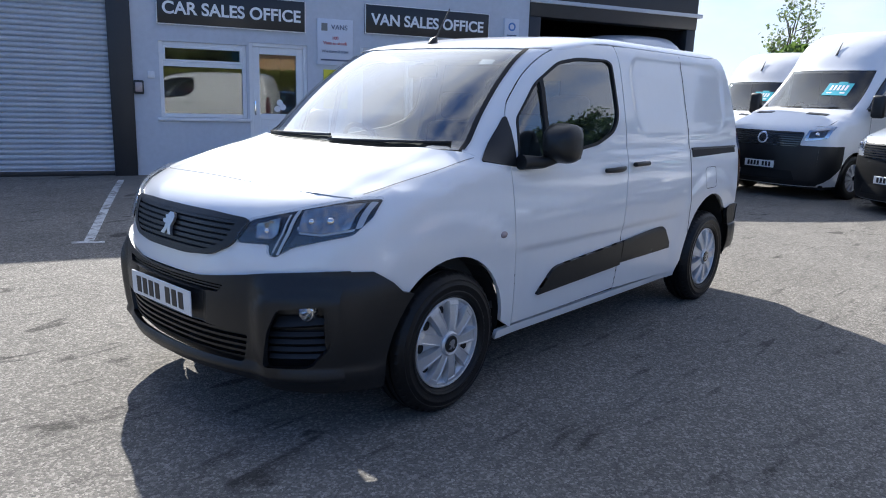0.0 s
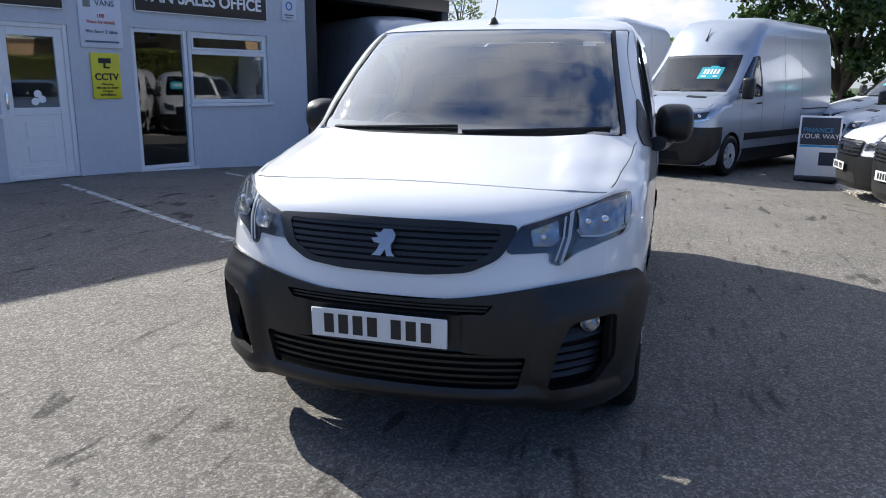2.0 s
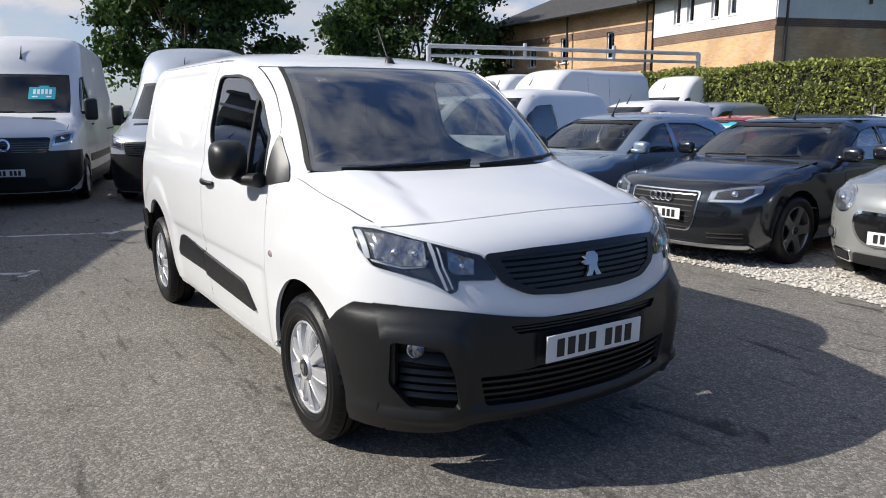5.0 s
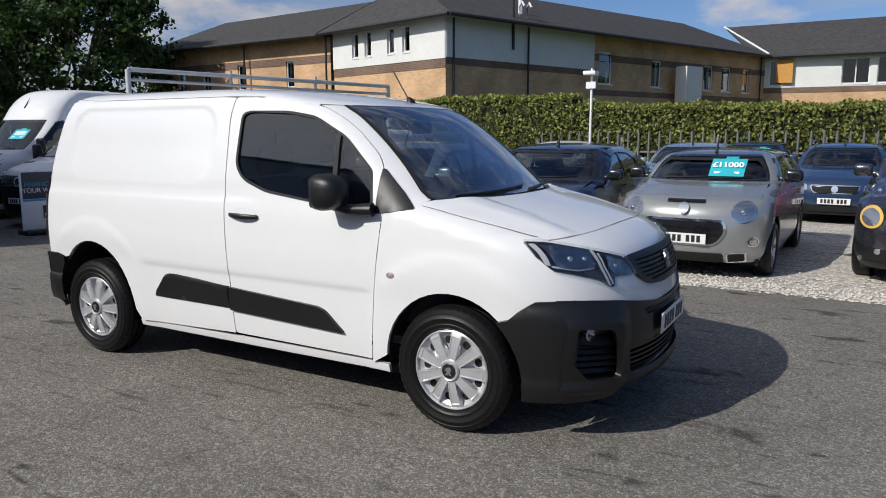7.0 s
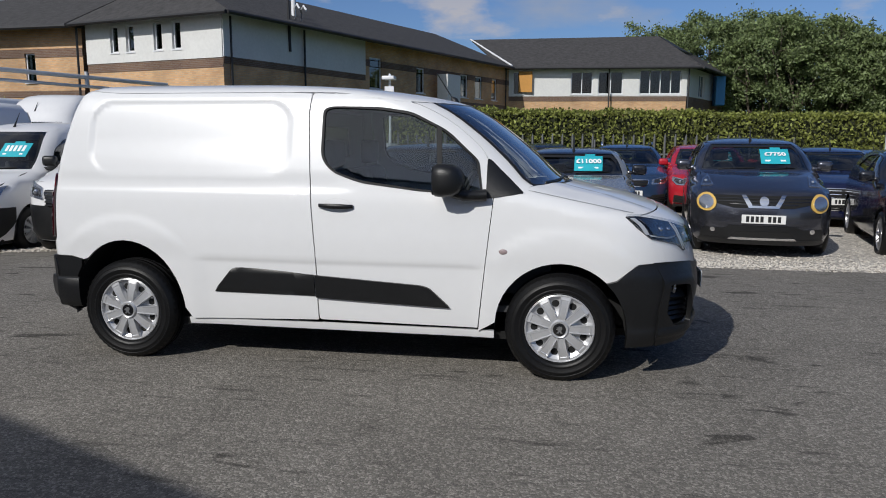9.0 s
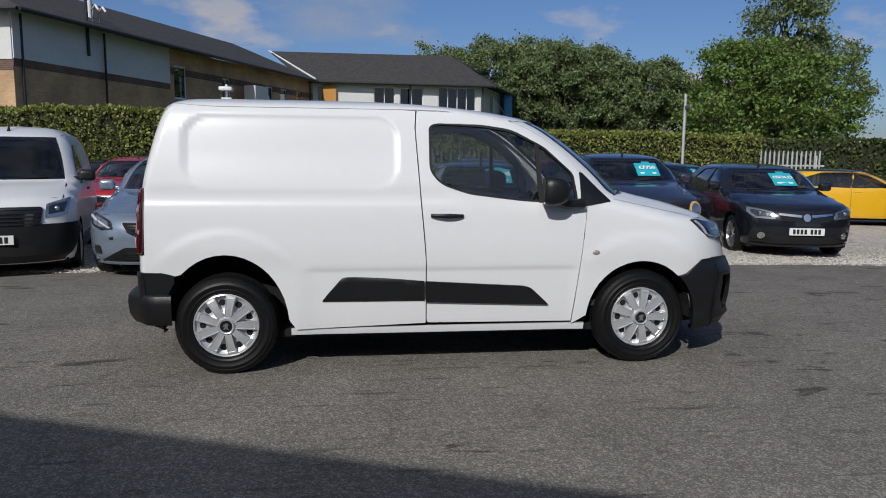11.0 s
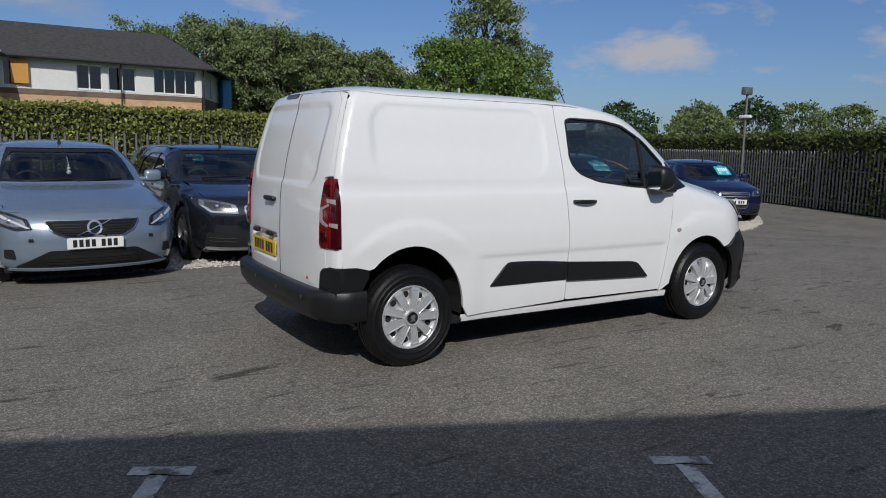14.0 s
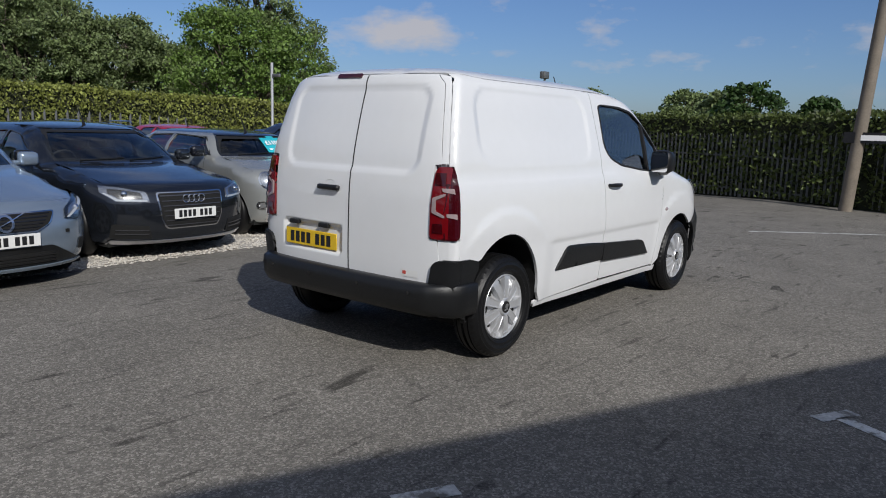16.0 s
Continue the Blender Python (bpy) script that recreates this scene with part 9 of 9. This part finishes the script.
    # cabin, underside, wheels
    box("underside", (rc(0.4) + 0.1, -0.86 * w, low), (fc(0.4) - 0.1, 0.86 * w, low + 0.07), DARK, th)
    for cx in (-A, A):
        for s in (-1, 1):
            bm = bmesh.new()
            a = arch(cx, wr, wr + 0.06, wr + 0.065, low + 0.02, 10)
            r0 = [bm.verts.new((x, s * w * 0.90, z)) for x, z in a]
            r1 = [bm.verts.new((x, s * w * 0.62, z)) for x, z in a]
            for i in range(len(a) - 1):
                bm.faces.new((r0[i], r0[i + 1], r1[i + 1], r1[i]))
            bm.faces.new(r1)
            part("wheel_house", bm, DARK, th)
    belt = zc - 0.06
    box("dashboard", (xc - 0.75, -0.72 * w, belt - 0.4), (xc - 0.12, 0.72 * w, belt + 0.02), CABIN, th, 0.05)
    sx = xc - 1.35
    if tall or category == "van":
        box("bulkhead", (sx - 0.42, -0.70 * w, 0.4), (sx - 0.38, 0.70 * w, min(zt, H - 0.3)), CABIN, th)
    for yy in (-0.42 * w, 0.42 * w):
        st_ = thing("front_seat")
        st_.parent = th
        box("cushion", (sx, yy - 0.24, belt - 0.52), (sx + 0.5, yy + 0.24, belt - 0.36), SEAT, st_, 0.05)
        box("backrest", (sx - 0.16, yy - 0.23, belt - 0.42), (sx, yy + 0.23, belt + 0.16), SEAT, st_, 0.05)
        box("headrest", (sx - 0.17, yy - 0.12, belt + 0.17), (sx - 0.08, yy + 0.12, belt + 0.33), SEAT, st_, 0.03)
    box("rear_bench", (sx - 1.1, -0.66 * w, belt - 0.45), (sx - 0.85, 0.66 * w, belt + 0.10), SEAT, th, 0.05)
    bm = bmesh.new()
    add_tube(bm, [(0, 0.17 * math.cos(a), 0.17 * math.sin(a)) for a in [2 * math.pi * q / 16 for q in range(17)]], 0.013, 6, False)
    part("steering_wheel", bm, CABIN, th, smooth=50).matrix_basis = Matrix.Translation((xc - 0.80, -0.42 * w, belt + 0.02)) @ pose(0, 0, 0, 0, 25, 0)
    for x in (A, -A):
        for s in (-1, 1):
            wheel("road_wheel", th, x, s * (w - 0.115), wr, wr, 0.21, wr * (0.70 if wheels == "alloy" else 0.63), "trim" if wheels == "trim" else "alloy", wheel_m or ALLOY, s, spokes)
    return th


def park(th, px, py, heading, F, dz=0.0):
    """Stand a vehicle with its nose at (px, py)."""
    h = radians(heading)
    cx, cy = px - F * math.cos(h), py - F * math.sin(h)
    z = sum(height(cx + a * math.cos(h), cy + a * math.sin(h)) for a in (-1.2, 0, 1.2)) / 3
    th.matrix_basis = pose(cx, cy, z + dz, 0, 0, heading)
    return th


def dlo(pts, r=0.03):
    return rounded(pts, r, 3)


W_HATCH = [dlo([(0.66, 1.0), (0.08, 1.30), (-0.20, 1.345), (-0.26, 0.99)]), dlo([(-0.34, 0.99), (-0.28, 1.345), (-0.85, 1.33), (-1.20, 1.22), (-1.28, 1.03)])]
W_A7 = [dlo([(0.70, 1.0), (0.10, 1.29), (-0.25, 1.335), (-0.30, 0.99)]), dlo([(-0.38, 0.99), (-0.33, 1.335), (-0.85, 1.31), (-1.15, 1.22), (-1.22, 1.0)]), dlo([(-1.30, 1.02), (-1.25, 1.19), (-1.55, 1.08), (-1.6, 1.03)])]
W_MINI = [dlo([(0.72, 1.05), (0.42, 1.29), (-0.42, 1.315), (-0.46, 1.04)]), dlo([(-0.53, 1.04), (-0.50, 1.315), (-1.10, 1.29), (-1.22, 1.06)])]
W_JUKE = [dlo([(0.70, 1.16), (0.18, 1.44), (-0.18, 1.475), (-0.24, 1.15)]), dlo([(-0.32, 1.16), (-0.27, 1.475), (-0.85, 1.42), (-1.1, 1.26)])]
W_CLIO = [dlo([(0.70, 1.03), (0.12, 1.31), (-0.20, 1.36), (-0.26, 1.01)]), dlo([(-0.34, 1.02), (-0.29, 1.36), (-0.85, 1.335), (-1.12, 1.17)])]
W_SMALLVAN = [dlo([(0.92, 1.12), (0.62, 1.47), (0.35, 1.60), (-0.05, 1.62), (-0.08, 1.20), (0.3, 1.12)])]
W_TALL = [dlo([(1.82, 1.45), (1.34, 1.99), (0.82, 2.03), (0.72, 1.36), (1.35, 1.33)], 0.05)]
W_MID = [dlo([(1.40, 1.22), (0.90, 1.68), (0.45, 1.74), (0.40, 1.18)])]


def small_van(pm, label, **k):
    return vehicle("panel_van", 2.22, -2.05, 0.91, 1.90, 0.98, 1.35, 1.16, 0.62, 1.75, -1.95, -2.0, 1.1, 2.76, 0.325, pm, W_SMALLVAN, label, "van", clad=True, front="van", wheels="trim", wheel_m=TRIM_SILVER, tall=False, rear_glass=False, **k)


def big_van(pm, label, H=2.78, **k):
    return vehicle("panel_van", 2.85, -3.05, 1.0, H, 1.15, 1.98, 1.40, 1.22, 2.08, -3.0, -3.05, 1.3, 3.66, 0.35, pm, W_TALL, label, "van", "vans for sale", tall=True, clad=True, front="van", wheels="trim", wheel_m=TRIM_SILVER, rear_glass=False, bars=6, **k)


def hatch(pm, label, windows=None, **k):
    return vehicle("hatchback", 2.13, -1.93, 0.868, 1.45, 0.82, 0.98, 1.0, 0.2, 1.37, -1.5, -1.9, 1.0, 2.59, 0.315, pm, windows or W_CLIO, label, "car", "cars for sale", **k)


# bays on the gravel, noses to the yard
park(vehicle("hatchback", 2.20, -2.15, 0.90, 1.49, 0.77, 0.95, 1.0, 0.15, 1.41, -1.5, -2.05, 0.98, 2.65, 0.325, P_SILVER, W_HATCH, "silver-grey hatchback with five-spoke alloys parked on gravel", "car", "cars for sale", front="slash", spokes=5, bars=5), -2.77, 3.20, -87, 2.20)
park(tagged(thing("hanging_ornament"), "small white ornament hanging inside a windscreen", "ornament"), -2.77, 3.20, -87, 2.20)
ornament = [o for o in bpy.data.objects if o.name == "hanging_ornament"][0]
for z, r in ((1.10, 0.028), (1.145, 0.022), (1.18, 0.014)):
    bm = bmesh.new()
    bmesh.ops.create_uvsphere(bm, u_segments=12, v_segments=8, radius=r)
    part("bead", bm, SIGN_WHITE, ornament, smooth=True).location = (0.30, 0.05, z)
tube("cord", [(0.30, 0.05, 1.19), (0.22, 0.04, 1.31)], 0.003, SIGN_WHITE, ornament, 5)
park(vehicle("fastback", 2.37, -2.55, 0.955, 1.47, 0.82, 1.05, 1.0, 0.2, 1.40, -1.30, -2.40, 0.98, 2.91, 0.345, P_GREY, W_A7, "dark graphite fastback with large single-frame grille", "car", "cars for sale", front="single", rings=4, bars=7, spokes=5, wheel_m=GUNMETAL), -0.64, 3.82, -88, 2.37)
park(vehicle("hatchback", 1.98, -1.85, 0.865, 1.41, 0.88, 1.02, 1.04, 0.55, 1.34, -1.40, -1.78, 0.95, 2.50, 0.315, P_MINI, W_MINI, "pale silver compact hatchback with round lamps and black roof", "car", "cars for sale", front="mini", roof_m=P_BLACK, spokes=8, card=0.22, price="£11000"), 1.46, 4.25, -92, 1.98)
park(vehicle("crossover", 2.08, -2.0, 0.885, 1.57, 0.86, 1.0, 1.10, 0.25, 1.49, -1.40, -1.95, 1.1, 2.53, 0.335, P_JUKE, W_JUKE, "gunmetal crossover with yellow-ringed round lamps", "car", "cars for sale", front="cross", ring_fog=True, spokes=5, card=0.28, price="£7750"), 3.9, 4.62, -97, 2.08)
park(vehicle("hatchback", 2.13, -1.93, 0.868, 1.45, 0.82, 0.98, 1.0, 0.2, 1.37, -1.5, -1.9, 1.0, 2.59, 0.315, P_BLACK, W_CLIO, "glossy black hatchback with a price card, on gravel", "car", "cars for sale", front="wide", card=0.20, price="£SOLD"), 6.3, 4.55, -101, 2.13)
park(vehicle("hatchback", 2.05, -1.9, 0.86, 1.48, 0.82, 0.95, 1.02, 0.2, 1.40, -1.45, -1.85, 1.02, 2.49, 0.315, P_NAVY, W_CLIO, "deep blue hatchback with a chrome-barred grille, by the fence", "car", "cars for sale", front="single", bars=6, card=0.30), 11.4, 6.2, -118, 2.05)
small_1 = small_van(FLEET_WHITE, "white small panel van with dark lower bumper, on gravel", group="vans for sale", bars=5)
park(small_1, -4.72, 3.40, -76, 2.22)
park(small_van(FLEET_WHITE, "white compact panel van with black grille, on gravel", group="vans for sale", bars=4, card=0.35), -7.05, 3.38, -88, 2.22)
MID = dict(clad=True, front="van", wheels="trim", wheel_m=TRIM_SILVER, rear_glass=False, tall=True)
custom = vehicle("panel_van", 2.50, -2.65, 0.98, 2.38, 1.08, 1.72, 1.28, 0.95, 1.82, -2.6, -2.65, 1.2, 3.1, 0.34, FLEET_WHITE, W_MID, "white medium-height panel van with price card", "van", "vans for sale", card=0.3, bars=4, **MID)
park(custom, -10.2, 3.75, -86, 2.50)
# tall vans by the workshop
big = big_van(FLEET_WHITE, "white high-roof panel van with dark bumper", card=0.35)
park(big, -9.6, -1.45, -15, 2.85)
big.matrix_basis = big.matrix_basis @ Matrix.Diagonal((1.07, 1.07, 1.07, 1))
jjz = big_van(P_TRANSIT, "silver high-roof panel van beside the gravel", card=0.35)
park(jjz, -8.45, 0.68, -29, 2.85)
w = copy_thing(big, pose(0, 0, 0))
park(w, -12.0, -3.55, -12, 2.85)
w = copy_thing(big, pose(0, 0, 0))
park(w, -17.2, -4.0, -12, 2.85)
w = copy_thing(big, pose(0, 0, 0))
park(w, -13.0, 4.0, -84, 2.85)
transit = big_van(P_TRANSIT, "silver high-roof van half inside the workshop bay", H=2.80, framed=True)
park(transit, -7.9, -2.1, 53, 2.85)
# second row, further back on the gravel
w = copy_thing(big, pose(0, 0, 0))
park(w, -11.4, 9.3, -88, 2.85)
w = copy_thing(big, pose(0, 0, 0))
park(w, -14.3, 9.8, -88, 2.85)
w = copy_thing(big, pose(0, 0, 0))
park(w, -12.2, 15.6, -90, 2.85)
sv = small_van(FLEET_WHITE, "white small panel van with a teal price card", group="vans for sale", card=0.3, price="13950")
park(sv, -8.15, 9.6, -90, 2.22)
w = small_van(P_TRANSIT, "grey small panel van with a teal price card", group="vans for sale", card=0.3)
park(w, -9.7, 14.2, -92, 2.22)
red = hatch(P_RED, "red hatchback with a teal price card", card=0.30, price="£12995")
park(red, -5.05, 8.9, -90, 2.13)
w = hatch(FLEET_WHITE, "white hatchback with a teal price card, by the hedge", card=0.2, price="£6995")
park(w, -4.25, 13.2, -91, 2.13)
w = copy_thing(red, pose(0, 0, 0))
park(w, 4.35, 10.2, -95, 2.13)
grey = hatch(P_GREY, "dark grey hatchback with a teal price card", card=0.25)
park(grey, -7.35, 14.0, -90, 2.13)
silver = hatch(P_SILVER, "blue-grey hatchback with a teal price card", card=0.15, price="£4495")
park(silver, 0.0, 10.1, -90, 2.13)
est = hatch(P_BLUE, "dark blue estate car with roof rails and price card", card=0.0, roof_rails=True, price="£8995")
park(est, 2.75, 10.6, -92, 2.13)
navy = hatch(P_BLUE, "blue hatchback with a teal price card, by the hedge", card=0.2)
park(navy, 0.75, 14.2, -90, 2.13)
w = hatch(P_NAVY, "navy hatchback parked in the second row", front="single", bars=6)
park(w, 6.3, 8.6, -99, 2.13)
w = copy_thing(navy, pose(0, 0, 0))
park(w, 8.1, 11.2, -99, 2.13)
W_BAND = [dlo([(0.70, 1.0), (0.14, 1.31), (-0.20, 1.365), (-0.28, 0.985)]), dlo([(-0.315, 0.985), (-0.235, 1.365), (-0.95, 1.35), (-1.40, 1.22), (-1.50, 1.03)])]
yellow = hatch(P_YELLOW, "yellow hatchback with a black roof, parked side on", W_BAND, roof_m=P_BLACK, front="single")
park(yellow, 14.6, 11.2, -20, 2.13)
